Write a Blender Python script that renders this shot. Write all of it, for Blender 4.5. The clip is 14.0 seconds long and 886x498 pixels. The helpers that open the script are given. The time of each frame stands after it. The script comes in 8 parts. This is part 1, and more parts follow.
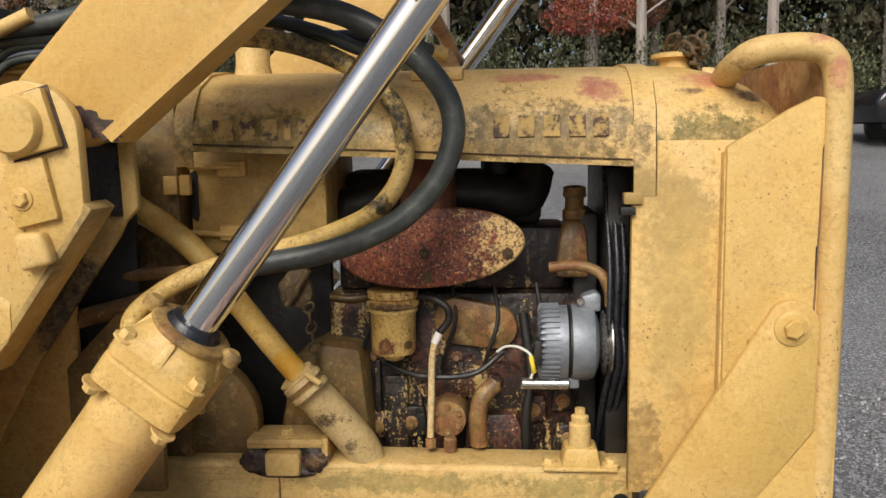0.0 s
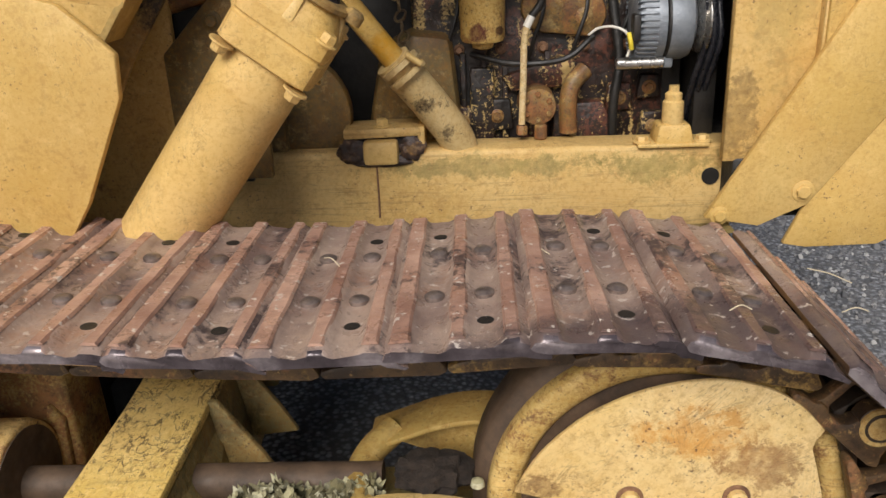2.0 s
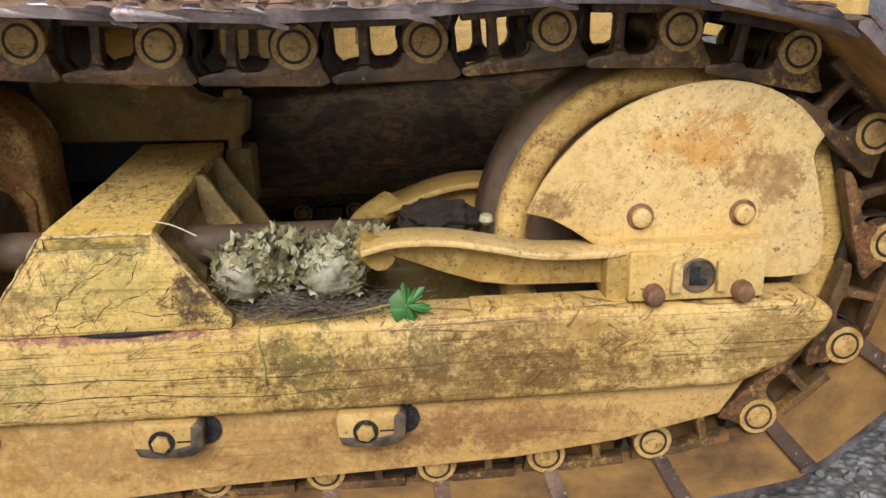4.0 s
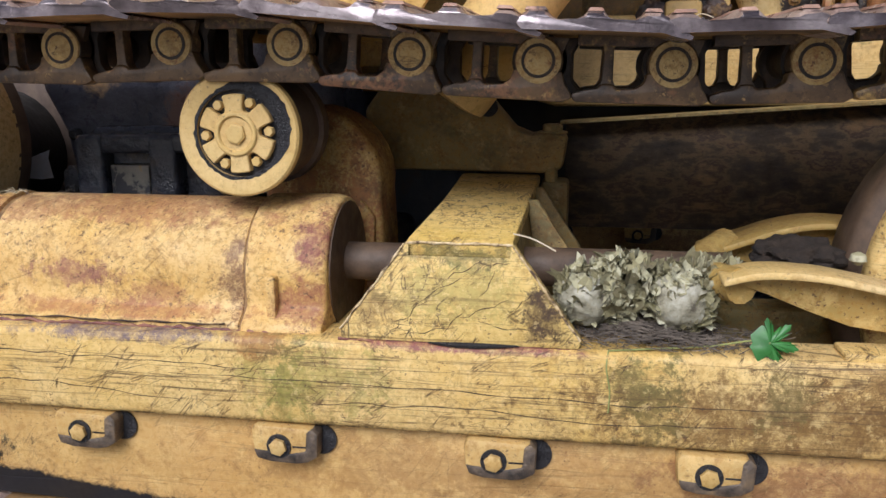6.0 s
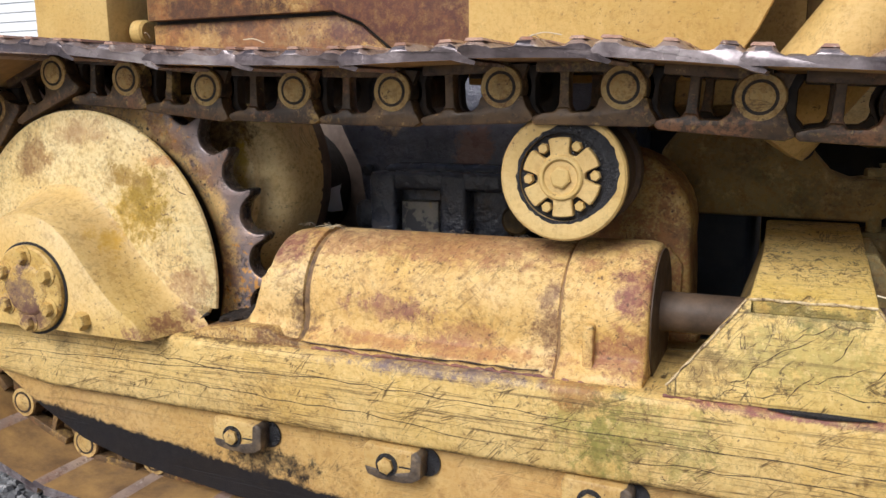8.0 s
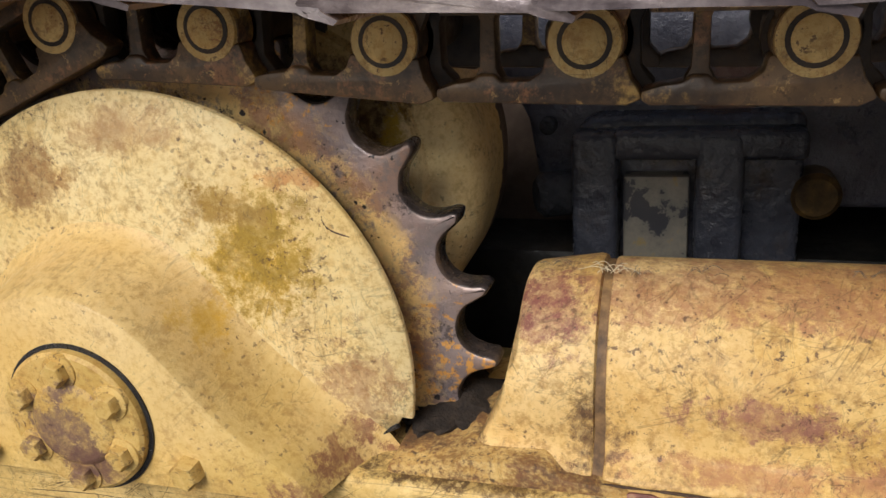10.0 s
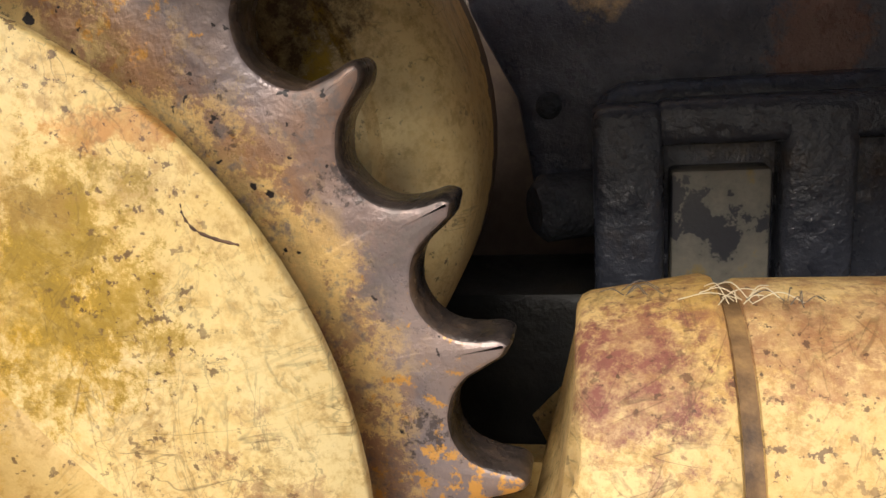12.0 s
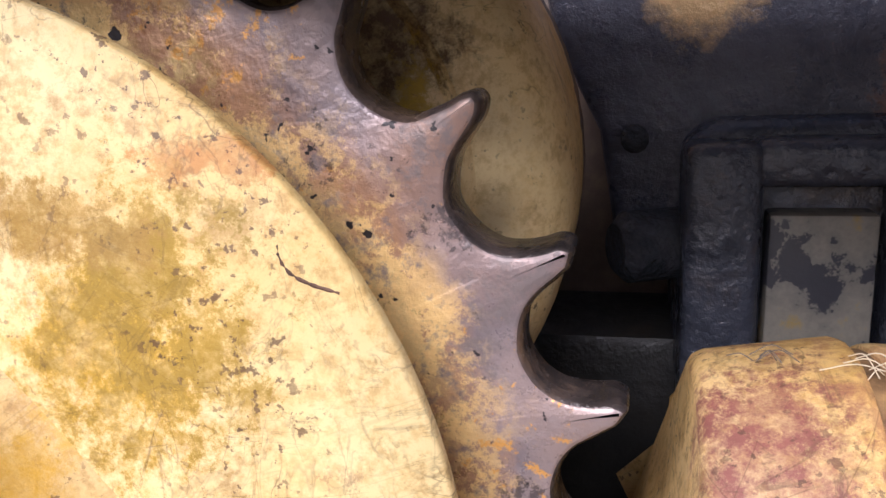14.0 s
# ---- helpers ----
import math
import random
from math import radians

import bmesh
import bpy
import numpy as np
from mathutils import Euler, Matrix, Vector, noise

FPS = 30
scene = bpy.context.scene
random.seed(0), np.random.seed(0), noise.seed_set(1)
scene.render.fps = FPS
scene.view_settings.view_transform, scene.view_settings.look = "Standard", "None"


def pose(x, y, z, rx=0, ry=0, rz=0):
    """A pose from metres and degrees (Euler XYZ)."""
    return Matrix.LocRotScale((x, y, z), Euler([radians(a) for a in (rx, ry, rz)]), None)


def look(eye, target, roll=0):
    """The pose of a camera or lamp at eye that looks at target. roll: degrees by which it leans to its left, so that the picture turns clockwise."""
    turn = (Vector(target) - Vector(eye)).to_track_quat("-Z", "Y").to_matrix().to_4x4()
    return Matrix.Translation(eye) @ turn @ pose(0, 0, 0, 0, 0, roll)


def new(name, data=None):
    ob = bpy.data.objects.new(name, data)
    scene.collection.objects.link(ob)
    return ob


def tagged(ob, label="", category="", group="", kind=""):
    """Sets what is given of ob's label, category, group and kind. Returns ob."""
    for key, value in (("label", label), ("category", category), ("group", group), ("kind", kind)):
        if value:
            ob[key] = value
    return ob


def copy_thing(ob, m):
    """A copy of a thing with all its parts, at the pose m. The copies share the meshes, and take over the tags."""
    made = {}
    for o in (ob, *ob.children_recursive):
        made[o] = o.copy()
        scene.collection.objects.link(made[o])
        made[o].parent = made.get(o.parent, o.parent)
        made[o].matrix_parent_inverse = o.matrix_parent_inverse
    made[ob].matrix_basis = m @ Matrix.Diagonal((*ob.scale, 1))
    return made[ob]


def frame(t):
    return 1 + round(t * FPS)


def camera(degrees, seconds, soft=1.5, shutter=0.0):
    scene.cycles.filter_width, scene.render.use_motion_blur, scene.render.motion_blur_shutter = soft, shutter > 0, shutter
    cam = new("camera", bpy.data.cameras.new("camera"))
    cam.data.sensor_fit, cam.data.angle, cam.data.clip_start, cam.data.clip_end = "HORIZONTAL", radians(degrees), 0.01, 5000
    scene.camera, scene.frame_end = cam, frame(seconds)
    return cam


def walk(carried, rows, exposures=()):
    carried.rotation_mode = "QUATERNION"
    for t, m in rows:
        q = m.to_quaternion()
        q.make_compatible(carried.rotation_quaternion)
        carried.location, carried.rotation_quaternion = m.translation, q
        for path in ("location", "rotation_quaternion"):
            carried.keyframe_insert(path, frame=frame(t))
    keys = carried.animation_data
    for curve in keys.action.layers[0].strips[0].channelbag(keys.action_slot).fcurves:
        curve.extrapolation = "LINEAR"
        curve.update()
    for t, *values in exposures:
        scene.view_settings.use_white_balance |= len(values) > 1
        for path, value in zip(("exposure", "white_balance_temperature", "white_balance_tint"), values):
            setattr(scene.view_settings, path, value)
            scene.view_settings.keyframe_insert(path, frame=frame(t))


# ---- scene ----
cam = camera(56.8, 14.0)
PATH = [
    (0, (0.067, 0.098, 1.444), (-0.087, 2.075, 1.183), -0.8),
    (0.5, (0.035, 0.084, 1.445), (-0.109, 2.065, 1.213), -0.4),
    (1, (-0.034, 0.052, 1.413), (-0.201, 2.024, 1.126), 0.5),
    (1.5, (-0.1, 0.062, 1.351), (-0.239, 1.996, 0.859), 0.4),
    (2, (-0.175, 0.025, 1.24), (-0.262, 1.882, 0.51), -2.4),
    (2.5, (-0.256, -0.095, 1.177), (-0.17, 1.691, 0.281), -2.5),
    (2.7, (-0.26, -0.104, 1.135), (-0.121, 1.678, 0.237), -1.5),
    (4.8, (-0.409, -0.113, 0.72), (-0.36, 1.835, 0.266), 0.3),
    (5, (-0.437, -0.107, 0.724), (-0.492, 1.841, 0.273), -0.3),
    (5.5, (-0.503, -0.107, 0.734), (-0.764, 1.826, 0.294), -0.8),
    (6, (-0.537, -0.108, 0.736), (-0.872, 1.817, 0.306), -0.4),
    (6.5, (-0.575, -0.109, 0.741), (-0.972, 1.805, 0.316), -0.3),
    (7, (-0.614, -0.105, 0.753), (-1.133, 1.783, 0.347), 0.0),
    (7.5, (-0.67, -0.109, 0.758), (-1.339, 1.739, 0.385), 0.0),
    (8, (-0.721, -0.117, 0.756), (-1.5, 1.69, 0.397), -0.6),
    (8.5, (-0.896, -0.059, 0.829), (-1.66, 1.731, 0.366), -1.3),
    (9, (-1.053, 0.012, 0.945), (-1.797, 1.74, 0.269), -1.9),
    (9.2, (-1.13, 0.084, 0.941), (-1.854, 1.795, 0.201), -3.0),
    (11.3, (-1.461, 0.503, 0.704), (-1.801, 2.388, 0.129), -3.6),
    (11.5, (-1.465, 0.538, 0.704), (-1.822, 2.425, 0.146), -4.2),
    (12, (-1.488, 0.625, 0.696), (-1.862, 2.515, 0.158), -4.1),
    (12.5, (-1.51, 0.665, 0.686), (-1.903, 2.551, 0.15), -3.1),
    (13, (-1.521, 0.679, 0.692), (-1.93, 2.565, 0.165), -2.5),
    (13.5, (-1.527, 0.673, 0.702), (-1.947, 2.566, 0.209), -2.0),
    (14, (-1.535, 0.66, 0.702), (-1.973, 2.548, 0.209), -2.3),
]
EXPOSURE = [(0, 0.04, 6500, 10), (1, 0.0, 6850, 11), (1.5, -0.12, 6850, 13), (2, -0.08, 6400, 11), (2.5, -0.06, 5950, 11), (5, -0.04, 6600, 10), (5.5, -0.02, 5780, 12), (6, 0.0, 5700, 13), (7, 0.04, 5750, 13), (7.5, 0.05, 5800, 12), (8, 0.03, 5950, 11), (8.5, -0.03, 6200, 10), (9.2, -0.08, 6250, 10), (11.3, -0.32, 6550, 10), (11.6, -0.24, 6650, 10), (12, 0.10, 6700, 10), (12.5, 0.30, 6800, 10), (13, 0.38, 6800, 10), (13.5, 0.46, 5900, 17), (14, 0.46, 5750, 22)]
walk(cam, [(t, look(eye, target, roll)) for t, eye, target, roll in PATH], EXPOSURE)

# ---- world, sun ----
world = bpy.data.worlds.new("sky")
scene.world = world
world.use_nodes = True
_wn = world.node_tree
_wn.nodes.clear()
sky = _wn.nodes.new("ShaderNodeTexSky")
sky.sky_type = "NISHITA"
sky.sun_disc = False
sky.sun_elevation = radians(40)
sky.sun_rotation = radians(200)
sky.dust_density = 4.0
sky.air_density = 1.0
sky.ozone_density = 0.6
_bg = _wn.nodes.new("ShaderNodeBackground")
_bg.inputs["Strength"].default_value = 0.085
_out = _wn.nodes.new("ShaderNodeOutputWorld")
_wn.links.new(sky.outputs["Color"], _bg.inputs["Color"])
_wn.links.new(_bg.outputs["Background"], _out.inputs["Surface"])
sun = new("sun", bpy.data.lights.new("sun", "SUN"))
sun.data.energy = 3.1
sun.data.angle = radians(32)
sun.data.color = (1.0, 0.965, 0.91)
sun.matrix_basis = look((-1.8, -4.5, 5.46), (-0.8, 1.2, 0.6))

# ---- materials ----


class Mat:
    """A small builder round one node material."""

    def __init__(self, name, rough=0.5, metal=0.0, scale=1.0):
        self.m = bpy.data.materials.new(name)
        self.m.use_nodes = True
        self.t = self.m.node_tree
        self.b = self.t.nodes["Principled BSDF"]
        self.b.inputs["Roughness"].default_value = rough
        self.b.inputs["Metallic"].default_value = metal
        co = self.t.nodes.new("ShaderNodeTexCoord")
        inf = self.t.nodes.new("ShaderNodeObjectInfo")
        mul = self.t.nodes.new("ShaderNodeMath")
        mul.operation = "MULTIPLY"
        mul.inputs[1].default_value = 37.0
        self.t.links.new(inf.outputs["Random"], mul.inputs[0])
        add = self.t.nodes.new("ShaderNodeVectorMath")
        add.operation = "ADD"
        self.t.links.new(co.outputs["Object"], add.inputs[0])
        self.t.links.new(mul.outputs[0], add.inputs[1])
        self.co = add.outputs[0]
        self.rand = inf.outputs["Random"]
        self.k = scale
        self.colour = None

    def noise(self, scale, detail=5, rough=0.6, stretch=(1, 1, 1), dist=0.0, turn=0.0):
        mp = self.t.nodes.new("ShaderNodeMapping")
        mp.inputs["Scale"].default_value = [s * self.k for s in stretch]
        if turn:
            first = self.t.nodes.new("ShaderNodeMapping")
            first.inputs["Rotation"].default_value = (0, radians(turn), 0)
            self.t.links.new(self.co, first.inputs["Vector"])
            self.t.links.new(first.outputs[0], mp.inputs["Vector"])
        else:
            self.t.links.new(self.co, mp.inputs["Vector"])
        n = self.t.nodes.new("ShaderNodeTexNoise")
        n.inputs["Scale"].default_value = scale
        n.inputs["Detail"].default_value = detail
        n.inputs["Roughness"].default_value = rough
        n.inputs["Distortion"].default_value = dist
        self.t.links.new(mp.outputs[0], n.inputs["Vector"])
        return n.outputs["Fac"]

    def ramp(self, fac, stops):
        if len(stops) == 2 and all(isinstance(v, (int, float)) for _, v in stops):
            n = self.t.nodes.new("ShaderNodeMapRange")
            for sock, v in zip((n.inputs[1], n.inputs[2], n.inputs[3], n.inputs[4]), (stops[0][0], stops[1][0], stops[0][1], stops[1][1])):
                sock.default_value = v
            self.t.links.new(fac, n.inputs[0])
            return n.outputs[0]
        r = self.t.nodes.new("ShaderNodeValToRGB")
        e = r.color_ramp.elements
        while len(e) < len(stops):
            e.new(0.5)
        for el, (p, v) in zip(e, stops):
            el.position = p
            el.color = (v, v, v, 1) if isinstance(v, (int, float)) else (*v, 1)
        self.t.links.new(fac, r.inputs["Fac"])
        return r.outputs["Color"]

    def patch(self, scale, amount, width=0.12, speck=0.35, dist=0.5, stretch=(1, 1, 1)):
        """Blotches with speckled edges; amount 0 to 1 sets how much they cover."""
        n1 = self.noise(scale, 3, 0.55, stretch, dist)
        n2 = self.noise(scale * 13, 6, 0.72)
        add = self.t.nodes.new("ShaderNodeMath")
        add.operation = "MULTIPLY_ADD"
        self.t.links.new(n2, add.inputs[0])
        add.inputs[1].default_value = speck
        self.t.links.new(n1, add.inputs[2])
        lo = (0.70 - 0.27 * amount + 0.5 * speck) / (1 + speck)
        return self.ramp(self.times(add.outputs[0], 1 / (1 + speck)), [(lo, 0), (lo + width / (1 + speck), 1)])

    def raw(self):
        """Places on the thing itself, not shifted from object to object."""
        tc = self.t.nodes.new("ShaderNodeTexCoord")
        return tc.outputs["Object"]

    def zone(self, centre, radii, ragged=0.6):
        """1 inside an oval at a place on the thing, fading out with a broken edge."""
        sub = self.t.nodes.new("ShaderNodeVectorMath")
        sub.operation = "SUBTRACT"
        self.t.links.new(self.raw(), sub.inputs[0])
        sub.inputs[1].default_value = centre
        div = self.t.nodes.new("ShaderNodeVectorMath")
        div.operation = "DIVIDE"
        self.t.links.new(sub.outputs[0], div.inputs[0])
        div.inputs[1].default_value = radii
        ln = self.t.nodes.new("ShaderNodeVectorMath")
        ln.operation = "LENGTH"
        self.t.links.new(div.outputs[0], ln.inputs[0])
        return self.broken(ln.outputs["Value"], -1.0, 1.0, ragged, 0.30)

    def broken(self, value, gain, offset, ragged, soft, scale=22):
        """A ramp over gain * value + offset whose edge is broken by two sizes of noise."""
        ma = self.t.nodes.new("ShaderNodeMath")
        ma.operation = "MULTIPLY_ADD"
        self.t.links.new(value, ma.inputs[0])
        ma.inputs[1].default_value = gain
        ma.inputs[2].default_value = offset - 1.7 * ragged - 0.15
        mb = self.t.nodes.new("ShaderNodeMath")
        mb.operation = "MULTIPLY_ADD"
        self.t.links.new(self.noise(scale, 10, 0.82), mb.inputs[0])
        mb.inputs[1].default_value = 3.4 * ragged
        self.t.links.new(ma.outputs[0], mb.inputs[2])
        return self.ramp(mb.outputs[0], [(0.02, 0), (0.02 + soft, 1)])

    def band(self, normal, offset, soft, ragged, scale=40):
        """1 where the place, along normal, is past offset (metres), over a broken edge."""
        dt = self.t.nodes.new("ShaderNodeVectorMath")
        dt.operation = "DOT_PRODUCT"
        self.t.links.new(self.raw(), dt.inputs[0])
        dt.inputs[1].default_value = normal
        return self.broken(dt.outputs["Value"], 0.4 / soft, -offset * 0.4 / soft, ragged, 0.4, scale)

    def mix(self, fac, a, b, mode="MIX"):
        n = self.t.nodes.new("ShaderNodeMix")
        n.data_type = "RGBA"
        n.blend_type = mode
        for sock, v in ((n.inputs[0], fac), (n.inputs[6], a), (n.inputs[7], b)):
            if isinstance(v, (int, float)):
                sock.default_value = v
            elif isinstance(v, tuple):
                sock.default_value = (*v, 1)
            else:
                self.t.links.new(v, sock)
        return n.outputs[2]

    def times(self, a, b):
        n = self.t.nodes.new("ShaderNodeMath")
        n.operation = "MULTIPLY"
        for sock, v in zip(n.inputs, (a, b)):
            if isinstance(v, (int, float)):
                sock.default_value = v
            else:
                self.t.links.new(v, sock)
        return n.outputs[0]

    def base(self, c):
        if isinstance(c, tuple):
            self.b.inputs["Base Color"].default_value = (*c, 1)
        else:
            self.t.links.new(c, self.b.inputs["Base Color"])
        self.colour = c
        return self

    def roughness(self, fac, lo, hi):
        self.t.links.new(self.ramp(fac, [(0.3, lo), (0.7, hi)]), self.b.inputs["Roughness"])
        return self

    def bump(self, fac, strength, dist=0.002):
        n = self.t.nodes.new("ShaderNodeBump")
        n.inputs["Strength"].default_value = strength
        n.inputs["Distance"].default_value = dist
        self.t.links.new(fac, n.inputs["Height"])
        prev = self.b.inputs["Normal"].links
        if prev:
            self.t.links.new(prev[0].from_socket, n.inputs["Normal"])
        self.t.links.new(n.outputs["Normal"], self.b.inputs["Normal"])
        return self


YEL = (0.62, 0.37, 0.085)
YEL_PALE = (0.70, 0.47, 0.16)
YEL_DEEP = (0.50, 0.27, 0.035)
RUST = (0.15, 0.055, 0.025)
RUST_LIGHT = (0.32, 0.13, 0.05)
GRIME = (0.055, 0.042, 0.028)
MOSS = (0.16, 0.17, 0.035)


def tone(c):
    """Shifts a paint colour to the machine's slightly greenish yellow."""
    return (c[0] * 0.97, c[1] * 1.03, min(1.0, c[2] * 1.28))


def paint(name, a=YEL, b=YEL_PALE, rust=0.0, grime=0.0, moss=0.0, lines=0.0, chips=0.0, stain=0.0, rough=0.5, big=5.0, drip=0.2, veins=0.0, scratch=0.0, zones=(), bands=()):
    """Old machine paint: drifting tones with rust, grime, moss, cracks, chips, stains and drips by amount (0 to 1).
    zones: (centre, radii, colour, strength, ragged); bands: (normal, offset, softness, colour, strength, ragged)."""
    m = Mat(name, rough)
    a, b = tone(a), tone(b)
    c = m.mix(m.ramp(m.noise(big * 0.8, 6, 0.58), [(0.34, 0), (0.66, 1)]), a, b)
    c = m.mix(m.times(m.ramp(m.noise(big * 1.1, 4, 0.6, dist=0.6), [(0.46, 0), (0.70, 1)]), 0.16 + 0.5 * stain), c, (0.54, 0.28, 0.075))
    m.b.inputs["Specular IOR Level"].default_value = 0.36
    fine = m.noise(120, 6, 0.75)
    c = m.mix(m.times(m.ramp(fine, [(0.46, 0), (0.60, 1)]), 0.14 + 0.34 * chips), c, (0.42, 0.205, 0.022))
    c = m.mix(m.times(m.ramp(m.noise(30, 9, 0.76), [(0.51, 0), (0.62, 1)]), 0.06 + 0.42 * chips + 0.3 * grime), c, (0.21, 0.105, 0.032))
    c = m.mix(m.times(m.ramp(m.noise(26, 10, 0.8), [(0.53, 0), (0.62, 1)]), 0.20 + 0.18 * chips), c, (0.86, 0.63, 0.26))
    if stain:
        c = m.mix(m.times(m.patch(big * 0.7, 0.1 + 0.5 * stain, 0.35, 0.25), 0.40 + 0.25 * stain), c, (0.26, 0.105, 0.07))
    if moss:
        c = m.mix(m.times(m.patch(big * 0.7 + 1, 0.05 + 0.5 * moss, 0.35, 0.35, stretch=(1, 1, 0.7)), 0.22 + 0.3 * moss), c, MOSS)
        c = m.mix(m.times(m.patch(big * 1.6 + 1, 0.45 * moss, 0.06, 0.9), 0.6 * moss), c, (0.10, 0.085, 0.035))
    if rust:
        rc = m.mix(m.ramp(m.noise(60, 6), [(0.35, 0), (0.65, 1)]), RUST, RUST_LIGHT)
        c = m.mix(m.times(m.patch(big * 1.5, 0.25 + 0.75 * rust, 0.14, 0.85), 0.8), c, rc)
    if grime:
        c = m.mix(m.times(m.patch(big * 1.3 + 2, 0.15 + 0.8 * grime, 0.3, 0.5), 0.75), c, GRIME)
    if zones:
        vary = m.ramp(m.noise(55, 9, 0.8), [(0.36, 0.35), (0.56, 1)])
        hue = m.ramp(m.noise(13, 6, 0.7), [(0.40, 0.0), (0.66, 0.45)])
    for cen, rad, col, amount, ragged in zones:
        mask = m.times(m.zone(cen, rad, ragged), m.times(vary, min(1.0, amount * 1.3)))
        c = m.mix(mask, c, m.mix(hue, col, (col[0] * 1.7, col[1] * 1.6, col[2] * 1.3)))
    if chips:
        gate = m.ramp(m.noise(big * 1.1 + 1, 5, 0.7), [(0.52 - 0.14 * chips, 0.2), (0.66 - 0.12 * chips, 1)])
        sp = m.ramp(m.noise(150, 5, 0.62), [(0.635 - 0.04 * chips, 0), (0.66 - 0.04 * chips, 1)])
        c = m.mix(m.times(m.times(sp, gate), 0.8), c, (0.09, 0.045, 0.03))
        sp = m.ramp(m.noise(46, 8, 0.72, stretch=(1, 1, 1.5)), [(0.665 - 0.05 * chips, 0), (0.685 - 0.05 * chips, 1)])
        c = m.mix(m.times(m.times(sp, gate), 0.85), c, (0.06, 0.032, 0.026))
        for st, sc, w in (((1.0, 1.0, 6.0), 4.0, 0.0035), ((4.0, 1.0, 1.6), 4.0, 0.0035)):
            n = m.noise(sc, 4, 0.5, stretch=st, dist=0.8)
            h = m.ramp(n, [(0.5 - w, 0), (0.5 - w * 0.3, 1), (0.5 + w * 0.3, 1), (0.5 + w, 0)])
            gg = m.ramp(m.noise(7.0 + sc * 0.5, 4, 0.65), [(0.52, 0), (0.60, 1)])
            c = m.mix(m.times(m.times(h, gg), 0.75 * min(1, chips + 0.1)), c, (0.055, 0.032, 0.02))
    if veins:
        gg = m.ramp(m.noise(9.0, 5, 0.7), [(0.42, 0), (0.52, 1)])
        for st, sc, w in (((1.0, 1.0, 1.0), 8.0, 0.006), ((3.0, 1.0, 1.4), 5.0, 0.006), ((1.0, 1.0, 4.5), 6.0, 0.006), ((2.0, 1.0, 1.0), 15.0, 0.010)):
            w *= 0.6 + veins
            n = m.noise(sc, 6, 0.55, stretch=st, dist=0.9)
            h = m.ramp(n, [(0.5 - w, 0), (0.5 - w * 0.3, 1), (0.5 + w * 0.3, 1), (0.5 + w, 0)])
            g = m.ramp(m.noise(11.0 + sc, 4, 0.6), [(0.47, 0), (0.53, 1)])
            c = m.mix(m.times(m.times(h, m.times(g, gg)), veins), c, (0.07, 0.045, 0.025))
    if scratch:
        for ang, sc, st, w, lo in ((52, 4.0, (0.8, 1, 12), 0.008, 0.52), (38, 5.0, (0.7, 1, 11), 0.008, 0.55), (20, 4.0, (0.6, 1, 12), 0.008, 0.53), (-35, 5.0, (0.7, 1, 11), 0.007, 0.57)):
            n = m.noise(sc, 3, 0.5, stretch=st, dist=0.15, turn=ang)
            h = m.ramp(n, [(0.5 - w, 0), (0.5 - w * 0.3, 1), (0.5 + w * 0.3, 1), (0.5 + w, 0)])
            g = m.ramp(m.noise(10.0 + sc, 3, 0.6), [(lo, 0), (lo + 0.05, 1)])
            c = m.mix(m.times(m.times(h, g), min(1, scratch)), c, (0.075, 0.042, 0.018))
        g = m.ramp(m.noise(6.0, 5, 0.7), [(0.47, 0.05), (0.62, 1)])
        sp = m.ramp(m.noise(95, 7, 0.74), [(0.565, 0), (0.590, 1)])
        c = m.mix(m.times(m.times(sp, g), 0.75 * min(1, scratch)), c, (0.12, 0.06, 0.022))
        sp = m.ramp(m.noise(70, 8, 0.76), [(0.56, 0), (0.60, 1)])
        c = m.mix(m.times(sp, 0.45 * min(1, scratch)), c, (0.86, 0.64, 0.28))
    crack = None
    if lines:
        for k, (sc, st, p, w, gl) in enumerate(((1.0, (0.55, 1.0, 15), 0.5, 0.006, 0.40), (1.1, (0.8, 1.0, 30), 0.52, 0.005, 0.40), (2.0, (0.9, 1.0, 26), 0.48, 0.006, 0.45), (2.4, (0.7, 1.0, 30), 0.53, 0.006, 0.42))):
            n = m.noise(sc, 8, 0.46, stretch=st, dist=0.1)
            h = m.ramp(n, [(p - w, 0), (p - w * 0.3, 1), (p + w * 0.3, 1), (p + w, 0)])
            g = m.ramp(m.noise(3.0 + k, 5, 0.7), [(gl, 0), (gl + 0.16, 1)])
            h = m.times(h, g)
            c = m.mix(m.times(h, min(1, lines * 1.05)), c, (0.05, 0.03, 0.018))
            wide = m.ramp(n, [(p - w * 4, 0), (p, 1), (p + w * 4, 0)])
            c = m.mix(m.times(m.times(wide, g), lines * 0.22), c, (0.26, 0.15, 0.05))
            crack = h if crack is None else crack
    for nrm, off, soft, col, amount, ragged in bands:
        c = m.mix(m.times(m.band(nrm, off, soft, ragged), amount), c, col)
    if drip:
        d = m.patch(9.0, 0.22, 0.25, 0.3, 0.2, stretch=(1.6, 1.6, 0.22))
        c = m.mix(m.times(d, drip), c, (0.20, 0.115, 0.05))
    m.base(c)
    m.roughness(m.noise(17, 6, 0.7), rough - 0.14, min(1, rough + 0.22))
    m.bump(fine, 0.5, 0.0016)
    m.bump(m.noise(22, 7), 0.22, 0.004)
    if crack:
        m.bump(m.ramp(crack, [(0, 1), (1, 0)]), 0.35, 0.002)
    return m.m


